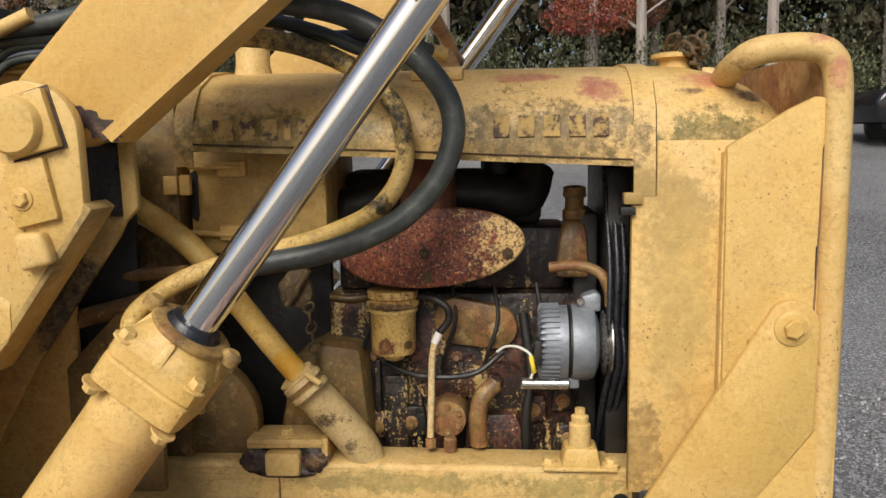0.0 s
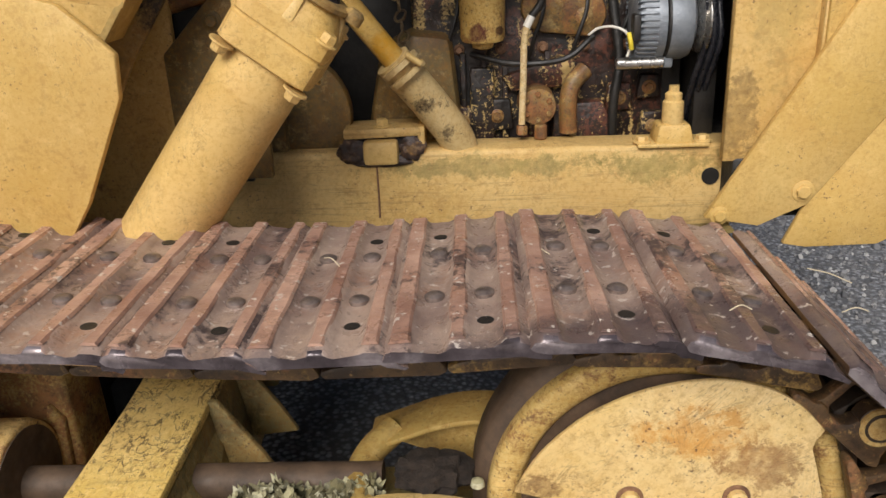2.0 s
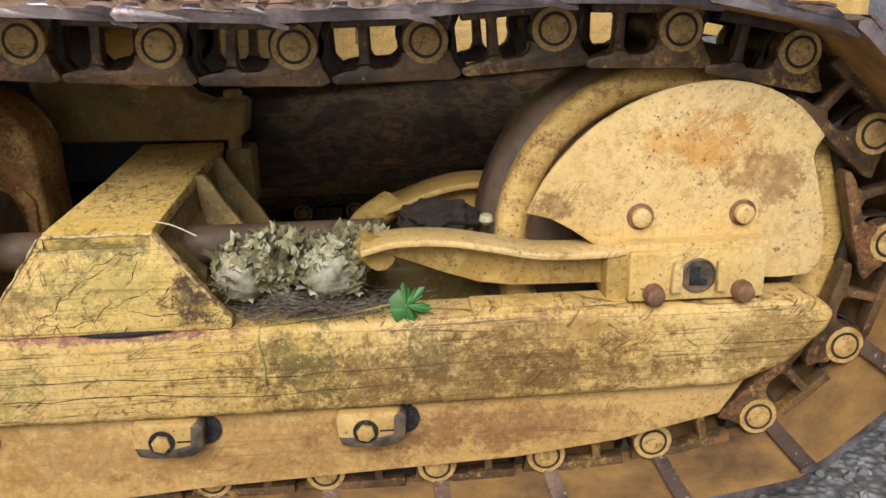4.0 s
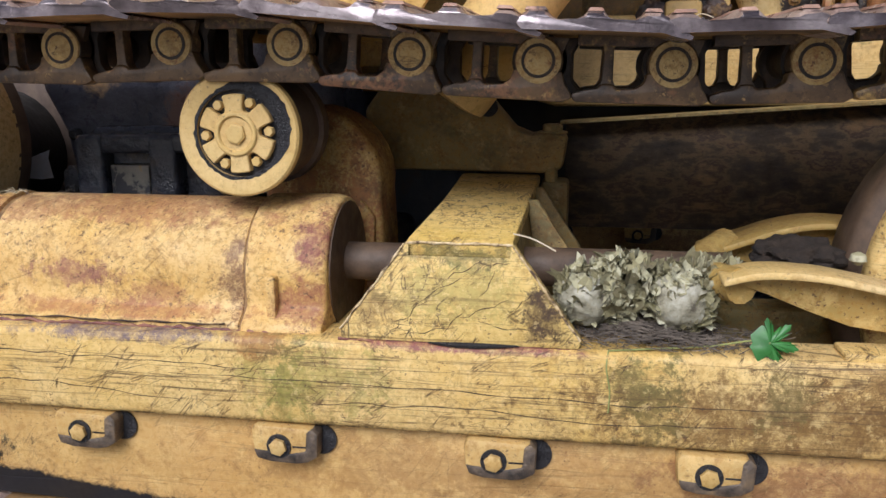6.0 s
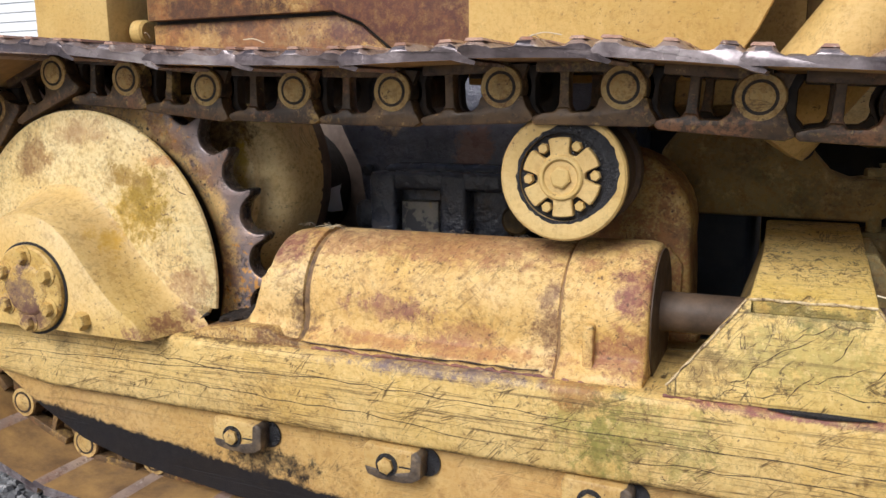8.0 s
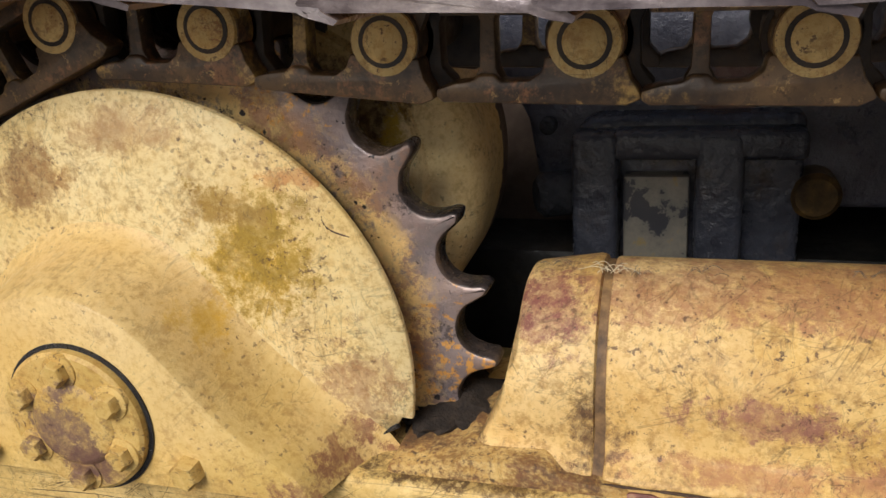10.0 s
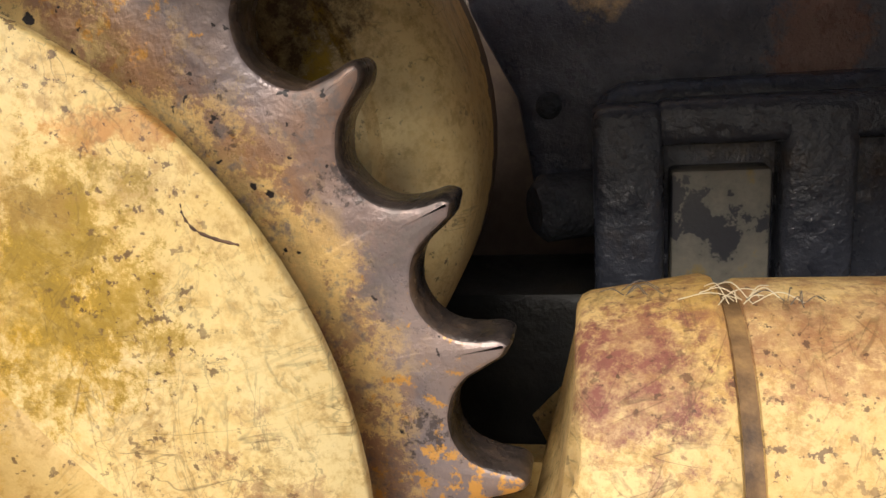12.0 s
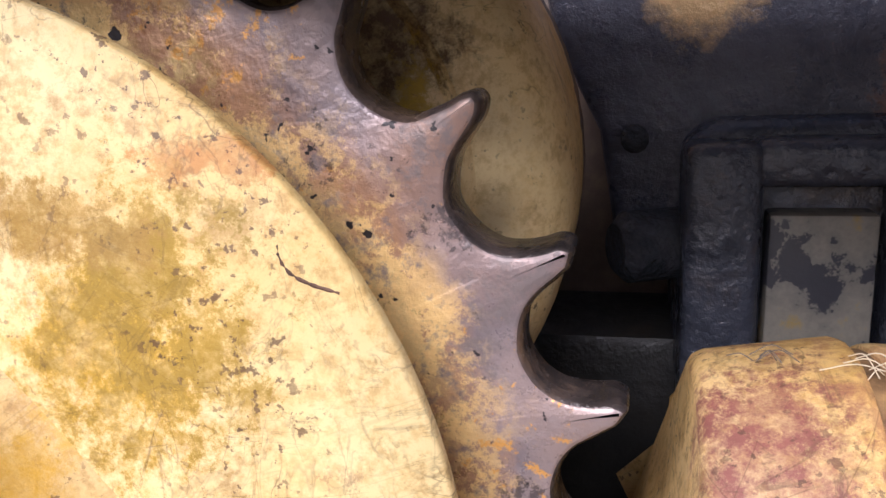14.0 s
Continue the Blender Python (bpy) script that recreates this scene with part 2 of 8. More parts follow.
def blend_noise(name, stops, scale=12, rough=0.6, metal=0.0, bump=0.3, detail=8, dist=0.004, stretch=(1, 1, 1)):
    m = Mat(name, rough, metal)
    n = m.noise(scale, detail, 0.68, stretch)
    m.base(m.ramp(n, stops))
    m.roughness(m.noise(scale * 2.2, 4), max(0.05, rough - 0.12), min(1, rough + 0.12))
    m.bump(m.noise(scale * 5, 5), bump, dist)
    return m.m


CHAIN_Y = 1.07


def shoe_steel(name, pale, dark, bright):
    """Wet brown shoe steel: dusty hollows, rust, dark damp patches, glints painted as pale flecks."""
    m = Mat(name, 0.4, 0.15)
    c = m.mix(m.ramp(m.noise(7, 7, 0.66), [(0.38, 0), (0.62, 1)]), dark, pale)
    c = m.mix(m.times(m.patch(8, 0.55, 0.25, 0.5), 0.65 + 0.2 * bright), c, (0.36, 0.17, 0.10))
    c = m.mix(m.times(m.patch(5, 0.46, 0.10, 0.7), 0.85), c, (0.05, 0.038, 0.042))
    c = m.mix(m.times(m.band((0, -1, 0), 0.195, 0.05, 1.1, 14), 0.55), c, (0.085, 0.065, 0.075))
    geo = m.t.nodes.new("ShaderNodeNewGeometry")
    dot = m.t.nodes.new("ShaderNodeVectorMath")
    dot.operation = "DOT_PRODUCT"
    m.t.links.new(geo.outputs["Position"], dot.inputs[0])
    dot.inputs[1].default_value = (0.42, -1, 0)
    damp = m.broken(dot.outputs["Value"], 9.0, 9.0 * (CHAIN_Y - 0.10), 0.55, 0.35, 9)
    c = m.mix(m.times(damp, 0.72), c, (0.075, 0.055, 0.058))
    # pale flecks paint in the glints of the wet steel
    c = m.mix(m.times(m.ramp(m.noise(70, 4, 0.6), [(0.625, 0), (0.65, 1)]), min(1.0, 0.3 + 0.6 * bright)), c, (0.70, 0.62, 0.54))
    c = m.mix(m.times(m.ramp(m.noise(75, 5, 0.7), [(0.64, 0), (0.68, 1)]), 0.7), c, (0.03, 0.022, 0.02))
    m.base(c).roughness(m.noise(24, 6, 0.7), 0.12, 0.66).bump(m.noise(80, 6), 0.5, 0.003).bump(m.noise(18, 6), 0.5, 0.008)
    return m.m


M_HOOD = paint("hood paint", a=(0.60, 0.37, 0.09), b=(0.70, 0.46, 0.16), moss=0.35, stain=0.1, chips=0.4, rough=0.42, zones=(
    ((0.14, 1.53, 1.45), (0.26, 0.3, 0.075), (0.15, 0.105, 0.04), 0.87, 1.3), ((-0.33, 1.53, 1.45), (0.30, 0.3, 0.07), (0.17, 0.125, 0.04), 0.8, 1.0),
    ((0.10, 1.62, 1.555), (0.08, 0.15, 0.013), (0.42, 0.17, 0.10), 0.87, 0.6), ((0.23, 1.60, 1.53), (0.06, 0.25, 0.03), (0.34, 0.13, 0.09), 0.87, 0.6)),
    bands=(((0, 0, -1), -1.425, 0.03, (0.22, 0.16, 0.06), 0.6, 0.5),))
M_SHELL = paint("shell paint", moss=0.03, stain=0.1, chips=0.3, grime=0.05, rough=0.5, zones=(
    ((0.36, 1.526, 1.33), (0.10, 0.1, 0.10), (0.26, 0.185, 0.065), 0.5, 0.9), ((0.37, 1.526, 1.15), (0.08, 0.1, 0.26), (0.38, 0.27, 0.09), 0.5, 0.8), ((0.30, 1.526, 0.9), (0.05, 0.1, 0.12), (0.16, 0.10, 0.04), 0.5, 1.2)))
M_PLATE = paint("plate paint", a=(0.60, 0.37, 0.085), b=(0.67, 0.44, 0.13), chips=0.22, stain=0.12, veins=0.15, rough=0.45, big=4)
M_ARM = paint("arm paint", a=(0.58, 0.34, 0.075), b=(0.65, 0.41, 0.115), chips=0.12, stain=0.05, rough=0.40, big=3)
M_CAST = paint("cast paint", a=(0.62, 0.38, 0.09), b=(0.71, 0.48, 0.16), chips=0.25, stain=0.15, veins=0.25, rough=0.42)
M_FRAME = paint("frame paint", a=(0.60, 0.37, 0.10), moss=0.3, stain=0.15, chips=0.3, lines=0.25, scratch=0.2, rough=0.5, zones=(
    ((-0.15, 1.58, 0.80), (0.30, 0.1, 0.03), (0.22, 0.18, 0.06), 0.6, 1.1), ((0.18, 1.58, 0.79), (0.14, 0.1, 0.04), (0.20, 0.17, 0.05), 0.55, 1.2), ((-0.36, 1.58, 0.835), (0.105, 0.1, 0.03), (0.03, 0.018, 0.012), 0.95, 1.0)))
# the bands brown the lower half and blacken the bottom edge
M_BEAM = paint("beam paint", a=(0.64, 0.40, 0.085), b=(0.76, 0.53, 0.18), stain=0.12, chips=0.42, veins=0.35, lines=1.0, scratch=0.9, rough=0.5, zones=(
    ((-1.17, 0.93, 0.372), (0.34, 0.05, 0.017), (0.16, 0.115, 0.12), 0.85, 1.0), ((-0.70, 0.92, 0.376), (0.22, 0.04, 0.010), (0.22, 0.08, 0.07), 0.8, 0.9),
    ((-0.90, 0.90, 0.32), (0.14, 0.1, 0.07), (0.17, 0.18, 0.035), 0.42, 1.6), ((-0.46, 0.90, 0.33), (0.07, 0.1, 0.06), (0.13, 0.12, 0.035), 0.6, 1.5),
    ((-0.97, 0.90, 0.37), (0.06, 0.1, 0.03), (0.30, 0.15, 0.05), 0.7, 1.1), ((-0.10, 0.90, 0.35), (0.2, 0.1, 0.05), (0.26, 0.15, 0.05), 0.55, 1.2),
    ((-1.55, 0.93, 0.38), (0.15, 0.06, 0.012), (0.10, 0.055, 0.02), 0.85, 1.1), ((0.2, 0.9, 0.32), (0.12, 0.1, 0.08), (0.2, 0.12, 0.04), 0.6, 1.2), ((-0.25, 0.90, 0.30), (0.42, 0.1, 0.08), (0.17, 0.095, 0.032), 0.75, 1.2), ((-0.44, 0.90, 0.31), (0.05, 0.1, 0.09), (0.12, 0.115, 0.04), 0.45, 1.8), ((-0.28, 0.90, 0.33), (0.04, 0.1, 0.06), (0.12, 0.115, 0.04), 0.4, 1.8), ((-0.93, 0.90, 0.30), (0.04, 0.1, 0.09), (0.13, 0.15, 0.035), 0.4, 1.8)),
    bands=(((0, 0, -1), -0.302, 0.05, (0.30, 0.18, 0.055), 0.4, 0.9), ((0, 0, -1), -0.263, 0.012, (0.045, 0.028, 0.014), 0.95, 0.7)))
M_TUBE = paint("recoil paint", a=(0.64, 0.38, 0.09), b=(0.80, 0.55, 0.21), stain=0.25, chips=0.75, veins=0.4, scratch=0.45, rough=0.5, big=6, zones=(
    ((-1.20, 1.03, 0.54), (0.40, 0.09, 0.035), (0.30, 0.13, 0.07), 0.6, 1.2), ((-1.47, 1.0, 0.52), (0.05, 0.1, 0.05), (0.22, 0.08, 0.065), 0.75, 0.9),
    ((-1.27, 0.95, 0.445), (0.10, 0.06, 0.022), (0.24, 0.10, 0.08), 0.7, 1.3), ((-1.20, 0.93, 0.40), (0.28, 0.06, 0.016), (0.36, 0.17, 0.07), 0.7, 1.2),
    ((-1.15, 0.95, 0.42), (0.06, 0.06, 0.03), (0.28, 0.12, 0.06), 0.6, 1.3), ((-1.425, 1.0, 0.42), (0.035, 0.1, 0.07), (0.12, 0.065, 0.035), 0.75, 1.1),
    ((-1.025, 1.0, 0.44), (0.03, 0.1, 0.09), (0.16, 0.075, 0.04), 0.7, 1.1), ((-0.90, 0.96, 0.50), (0.055, 0.08, 0.055), (0.20, 0.075, 0.055), 0.85, 0.9),
    ((-0.92, 0.94, 0.42), (0.06, 0.06, 0.045), (0.26, 0.11, 0.06), 0.75, 1.1), ((-1.55, 1.0, 0.39), (0.09, 0.1, 0.03), (0.10, 0.055, 0.03), 0.7, 1.4)))
M_SADDLE = paint("saddle paint", a=(0.66, 0.43, 0.085), b=(0.76, 0.53, 0.16), chips=0.5, lines=0.5, veins=0.9, scratch=0.9, rough=0.5, zones=(
    ((-0.68, 0.912, 0.500), (0.09, 0.05, 0.020), (0.10, 0.10, 0.04), 0.6, 1.5), ((-0.70, 0.912, 0.45), (0.12, 0.05, 0.05), (0.20, 0.20, 0.05), 0.35, 1.4),
    ((-0.585, 0.912, 0.43), (0.035, 0.05, 0.06), (0.07, 0.045, 0.03), 0.8, 1.7), ((-0.81, 0.912, 0.42), (0.04, 0.05, 0.04), (0.16, 0.10, 0.04), 0.5, 1.4)))
M_SHIELD = paint("shield paint", a=(0.70, 0.48, 0.14), b=(0.82, 0.63, 0.27), stain=0.05, chips=0.7, veins=0.35, scratch=0.18, rough=0.42, big=6, zones=(
    ((-1.745, 0.96, 0.585), (0.085, 0.1, 0.085), (0.44, 0.27, 0.03), 0.75, 1.0), ((-1.735, 0.96, 0.59), (0.07, 0.1, 0.07), (0.22, 0.15, 0.03), 0.55, 1.6),
    ((-1.70, 0.96, 0.66), (0.045, 0.1, 0.014), (0.42, 0.20, 0.06), 0.7, 1.1), ((-1.775, 0.96, 0.63), (0.05, 0.1, 0.025), (0.30, 0.18, 0.05), 0.6, 1.2),
    ((-1.99, 0.96, 0.66), (0.05, 0.1, 0.06), (0.24, 0.13, 0.05), 0.7, 1.2), ((-1.87, 0.96, 0.71), (0.07, 0.1, 0.03), (0.34, 0.19, 0.08), 0.55, 1.2),
    ((-1.65, 0.96, 0.46), (0.05, 0.1, 0.05), (0.24, 0.10, 0.06), 0.45, 2.0), ((-1.64, 0.96, 0.385), (0.06, 0.1, 0.022), (0.035, 0.025, 0.02), 0.9, 1.1)))
M_HUB = paint("hub paint", a=(0.64, 0.41, 0.10), b=(0.73, 0.50, 0.18), stain=0.1, chips=0.5, scratch=0.2, rough=0.38, zones=(
    ((-1.68, 0.93, 0.39), (0.07, 0.1, 0.03), (0.20, 0.08, 0.05), 0.7, 1.6), ((-1.76, 0.94, 0.55), (0.07, 0.1, 0.06), (0.52, 0.31, 0.04), 0.7, 0.8)))
M_COVER = paint("cover paint", a=(0.66, 0.43, 0.11), b=(0.77, 0.55, 0.22), stain=0.15, chips=0.4, veins=0.15, scratch=0.35, rough=0.45, zones=(
    ((0.11, 0.972, 0.60), (0.10, 0.1, 0.05), (0.44, 0.23, 0.06), 0.7, 1.0), ((0.20, 0.972, 0.55), (0.07, 0.1, 0.05), (0.24, 0.12, 0.045), 0.6, 1.5), ((-0.09, 0.972, 0.52), (0.05, 0.1, 0.03), (0.16, 0.085, 0.035), 0.6, 1.5)))
M_CARRIER = paint("carrier paint", a=(0.60, 0.395, 0.115), b=(0.68, 0.47, 0.165), chips=0.2, stain=0.1, veins=0.15, rough=0.42)
# machine yellow with shade mixed into its tone; moss and grime lie on top
M_OLIVE_SHADED = paint("shaded casting paint", a=(0.21, 0.155, 0.05), b=(0.32, 0.235, 0.08), moss=0.8, grime=0.8, stain=0.3, chips=0.6, rough=0.6)
M_LINK = Mat("link iron", 0.45)
_lc = M_LINK.mix(M_LINK.ramp(M_LINK.noise(9, 8, 0.68), [(0.40, 0), (0.62, 1)]), (0.045, 0.028, 0.017), (0.16, 0.095, 0.042))
_lc = M_LINK.mix(M_LINK.times(M_LINK.patch(10, 0.50, 0.14, 0.9), 0.8), _lc, (0.25, 0.115, 0.05))
_lc = M_LINK.mix(M_LINK.times(M_LINK.patch(8, 0.42, 0.16, 0.8), 0.85), _lc, (0.46, 0.29, 0.085))
_lc = M_LINK.mix(M_LINK.times(M_LINK.ramp(M_LINK.noise(80, 7, 0.72), [(0.53, 0), (0.60, 1)]), 0.6), _lc, (0.030, 0.018, 0.012))
_lc = M_LINK.mix(M_LINK.times(M_LINK.ramp(M_LINK.noise(60, 8, 0.75), [(0.60, 0), (0.64, 1)]), 0.5), _lc, (0.60, 0.38, 0.14))
M_LINK.base(_lc).roughness(M_LINK.noise(20, 6, 0.7), 0.28, 0.62).bump(M_LINK.noise(70, 6), 0.5, 0.002).bump(M_LINK.noise(18, 6), 0.35, 0.005)
M_LINK = M_LINK.m
M_PIN = paint("pin paint", a=(0.50, 0.33, 0.10), b=(0.64, 0.44, 0.15), grime=0.35, chips=0.7, rust=0.3, veins=0.4, rough=0.45, big=18)
M_IDLER = paint("idler paint", a=(0.54, 0.35, 0.09), b=(0.64, 0.44, 0.14), rust=0.35, grime=0.4, chips=0.8, lines=0.4, rough=0.55, big=10)
M_HOSEY = paint("painted hose", a=(0.56, 0.36, 0.08), b=(0.64, 0.43, 0.13), chips=0.5, grime=0.3, veins=0.5, rough=0.5, big=10, zones=(((-0.25, 1.48, 1.60), (0.14, 0.2, 0.05), (0.05, 0.042, 0.026), 0.9, 1.0), ((-0.12, 1.49, 1.48), (0.05, 0.2, 0.08), (0.025, 0.022, 0.016), 0.95, 1.1), ((-0.14, 1.49, 1.33), (0.03, 0.2, 0.03), (0.02, 0.018, 0.014), 0.9, 1.4), ((-0.36, 1.45, 1.255), (0.05, 0.2, 0.02), (0.03, 0.025, 0.018), 0.85, 1.3)))
M_ENGY = paint("engine paint", a=(0.12, 0.072, 0.024), b=(0.34, 0.215, 0.07), rust=0.9, grime=1.0, chips=1.0, rough=0.42, big=14)
M_RUSTY = paint("rusty plate", a=(0.30, 0.16, 0.055), b=(0.46, 0.26, 0.08), rust=0.9, grime=0.35, chips=0.6, stain=0.9, rough=0.55, big=4, drip=0.6, zones=(
    ((-1.50, 1.48, 0.93), (0.30, 0.1, 0.16), (0.11, 0.045, 0.035), 0.8, 0.8), ((-1.95, 1.49, 0.96), (0.25, 0.1, 0.06), (0.09, 0.045, 0.03), 0.8, 1.0), ((-1.55, 1.5, 0.84), (0.08, 0.1, 0.05), (0.48, 0.29, 0.09), 0.8, 1.2)))
M_PANEL = blend_noise("belly plate rust", [(0.36, (0.014, 0.009, 0.006)), (0.48, (0.05, 0.033, 0.018)), (0.53, (0.11, 0.07, 0.032)), (0.57, (0.04, 0.022, 0.014)), (0.64, (0.14, 0.085, 0.036)), (0.74, (0.20, 0.10, 0.04))], 14, 0.8, 0.0, 0.5, 11, 0.004, (0.6, 1, 1.3))
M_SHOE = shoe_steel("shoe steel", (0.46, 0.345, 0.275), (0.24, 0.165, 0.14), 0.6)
M_SHOEY = blend_noise("painted shoe", [(0.3, (0.07, 0.045, 0.03)), (0.44, (0.22, 0.13, 0.06)), (0.58, (0.38, 0.225, 0.085)), (0.72, (0.52, 0.33, 0.11))], 8, 0.55, 0.05, 0.4)
M_GROUSER = shoe_steel("worn grouser steel", (0.58, 0.37, 0.275), (0.34, 0.19, 0.14), 1.1)
M_EDGE = blend_noise("polished shoe edge", [(0.38, (0.040, 0.031, 0.034)), (0.49, (0.105, 0.084, 0.090)), (0.60, (0.27, 0.23, 0.235)), (0.74, (0.52, 0.47, 0.455))], 6, 0.24, 0.4, 0.4)
M_CORE = blend_noise("dark link inside", [(0.35, (0.012, 0.01, 0.009)), (0.6, (0.05, 0.032, 0.02)), (0.8, (0.16, 0.10, 0.05))], 22, 0.6)
M_NUT = blend_noise("worn bolt steel", [(0.3, (0.12, 0.095, 0.085)), (0.7, (0.34, 0.28, 0.25))], 60, 0.4, 0.6, 0.2)
M_SPROCKET = Mat("sprocket steel", 0.4, 0.3)
_p = M_SPROCKET
_d = _p.t.nodes.new("ShaderNodeVectorMath")
_d.operation = "DISTANCE"
_tc = _p.t.nodes.new("ShaderNodeTexCoord")
_fl = _p.t.nodes.new("ShaderNodeVectorMath")
_fl.operation = "MULTIPLY"
_fl.inputs[1].default_value = (1, 0, 1)
_p.t.links.new(_tc.outputs["Object"], _fl.inputs[0])
_p.t.links.new(_fl.outputs[0], _d.inputs[0])
_d.inputs[1].default_value = (-1.883, 0, 0.462)
_ad = _p.t.nodes.new("ShaderNodeMath")
_ad.operation = "MULTIPLY_ADD"
_p.t.links.new(_p.noise(15, 8, 0.68), _ad.inputs[0])
_ad.inputs[1].default_value = 0.085
_p.t.links.new(_d.outputs["Value"], _ad.inputs[2])
_c = _p.mix(_p.ramp(_p.noise(9, 8, 0.65), [(0.4, 0), (0.6, 1)]), (0.150, 0.132, 0.150), (0.30, 0.235, 0.22))
_c = _p.mix(_p.times(_p.ramp(_p.noise(5, 6, 0.6), [(0.48, 0), (0.66, 1)]), 0.6), _c, (0.34, 0.19, 0.11))
_c = _p.mix(_p.times(_p.ramp(_ad.outputs[0], [(0.318, 1), (0.344, 0)]), 0.8), _c, (0.44, 0.235, 0.11))
_c = _p.mix(_p.times(_p.ramp(_ad.outputs[0], [(0.318, 1), (0.352, 0)]), _p.ramp(_p.noise(11, 12, 0.86), [(0.485, 0), (0.515, 1)])), _c, (0.78, 0.53, 0.21))
_c = _p.mix(_p.times(_p.ramp(_ad.outputs[0], [(0.300, 1), (0.322, 0)]), _p.ramp(_p.noise(17, 10, 0.8), [(0.45, 0), (0.52, 1)])), _c, (0.62, 0.45, 0.19))
_c = _p.mix(_p.times(_p.patch(7, 0.24, 0.08, 1.5), 0.9), _c, (0.66, 0.33, 0.07))
_c = _p.mix(_p.times(_p.patch(8, 0.52, 0.12, 0.9), 0.85), _c, (0.19, 0.155, 0.145))
# black ring: the shield's shadow painted on the sprocket face
_c = _p.mix(_p.ramp(_d.outputs["Value"], [(0.258, 1), (0.264, 0)]), _c, (0.012, 0.010, 0.009))
_c = _p.mix(_p.times(_p.patch(12, 0.35, 0.10, 0.5), 0.7), _c, (0.28, 0.12, 0.05))
_c = _p.mix(_p.times(_p.patch(15, 0.30, 0.06, 0.9), 0.75), _c, (0.045, 0.036, 0.036))
_c = _p.mix(_p.ramp(_p.noise(85, 3), [(0.66, 0), (0.68, 1)]), _c, (0.025, 0.02, 0.02))
_p.base(_c).roughness(_p.noise(26, 7, 0.75), 0.12, 0.65).bump(_p.noise(70, 6), 0.6, 0.003).bump(_p.noise(14, 5), 0.3, 0.006)
M_SPROCKET = _p.m
M_INNER = blend_noise("dusty black casting", [(0.35, (0.030, 0.034, 0.048)), (0.56, (0.062, 0.068, 0.090)), (0.66, (0.075, 0.066, 0.066)), (0.80, (0.20, 0.13, 0.08))], 9, 0.28, 0.0, 0.9, 9, 0.007)
M_BLACK = blend_noise("oily black iron", [(0.35, (0.008, 0.008, 0.008)), (0.6, (0.02, 0.018, 0.016)), (0.8, (0.05, 0.035, 0.022))], 14, 0.5, 0.0, 0.5)
M_GREASE = blend_noise("black grease", [(0.3, (0.008, 0.008, 0.010)), (0.7, (0.026, 0.026, 0.030))], 60, 0.34, 0.0, 1.0)
M_GREASE2 = blend_noise("flaking grease", [(0.4, (0.02, 0.015, 0.014)), (0.55, (0.07, 0.04, 0.03)), (0.7, (0.3, 0.18, 0.07))], 40, 0.5)
M_BLOCK = Mat("rusty engine iron", 0.45)
_c = M_BLOCK.mix(M_BLOCK.ramp(M_BLOCK.noise(11, 8, 0.7), [(0.42, 0), (0.62, 1)]), (0.010, 0.008, 0.007), (0.035, 0.018, 0.013))
_c = M_BLOCK.mix(M_BLOCK.times(M_BLOCK.patch(9, 0.48, 0.10, 0.9, stretch=(1.4, 1, 0.7)), 0.9), _c, (0.11, 0.037, 0.021))
_c = M_BLOCK.mix(M_BLOCK.times(M_BLOCK.patch(11, 0.36, 0.05, 1.0, stretch=(2.0, 1, 0.5)), 0.9), _c, (0.60, 0.42, 0.16))
# blackens upwards: the gloom under the hood put into the colour
_c = M_BLOCK.mix(M_BLOCK.times(M_BLOCK.band((0, 0, 1), 1.02, 0.12, 0.8), 0.85), _c, (0.010, 0.008, 0.008))
M_BLOCK.base(_c).roughness(M_BLOCK.noise(25), 0.3, 0.65).bump(M_BLOCK.noise(60, 6), 0.5, 0.004).bump(M_BLOCK.noise(16, 6), 0.6, 0.012)
M_BLOCK = M_BLOCK.m
M_OVAL = Mat("rust-eaten paint", 0.6)
_c = M_OVAL.mix(M_OVAL.ramp(M_OVAL.noise(9, 6, 0.65), [(0.36, 0), (0.62, 1)]), (0.075, 0.016, 0.012), (0.30, 0.085, 0.035))
_sp = M_OVAL.ramp(M_OVAL.noise(190, 6, 0.7), [(0.50, 0), (0.545, 1)])
_sx = M_OVAL.t.nodes.new("ShaderNodeSeparateXYZ")
_tx = M_OVAL.t.nodes.new("ShaderNodeTexCoord")
M_OVAL.t.links.new(_tx.outputs["Object"], _sx.inputs[0])
_ma = M_OVAL.t.nodes.new("ShaderNodeMath")
_ma.operation = "MULTIPLY_ADD"
M_OVAL.t.links.new(M_OVAL.noise(40, 8, 0.75), _ma.inputs[0])
_ma.inputs[1].default_value = 0.42
M_OVAL.t.links.new(_sx.outputs["X"], _ma.inputs[2])
_bl = M_OVAL.ramp(_ma.outputs[0], [(0.215, 0), (0.25, 1)])
_c = M_OVAL.mix(M_OVAL.times(_bl, 0.95), _c, (0.70, 0.47, 0.18))
_c = M_OVAL.mix(M_OVAL.times(_sp, 0.85), _c, (0.035, 0.012, 0.010))
_c = M_OVAL.mix(M_OVAL.times(M_OVAL.ramp(M_OVAL.noise(150, 6, 0.7), [(0.58, 0), (0.61, 1)]), 0.7), _c, (0.55, 0.30, 0.13))
M_OVAL.base(_c).bump(M_OVAL.noise(90, 5), 0.4, 0.002)
M_OVAL = M_OVAL.m
M_CHROME = Mat("chrome", 0.10, 1.0).base((0.72, 0.74, 0.76))
M_CHROME.bump(M_CHROME.noise(6, 2), 0.03, 0.002)
M_CHROME = M_CHROME.m
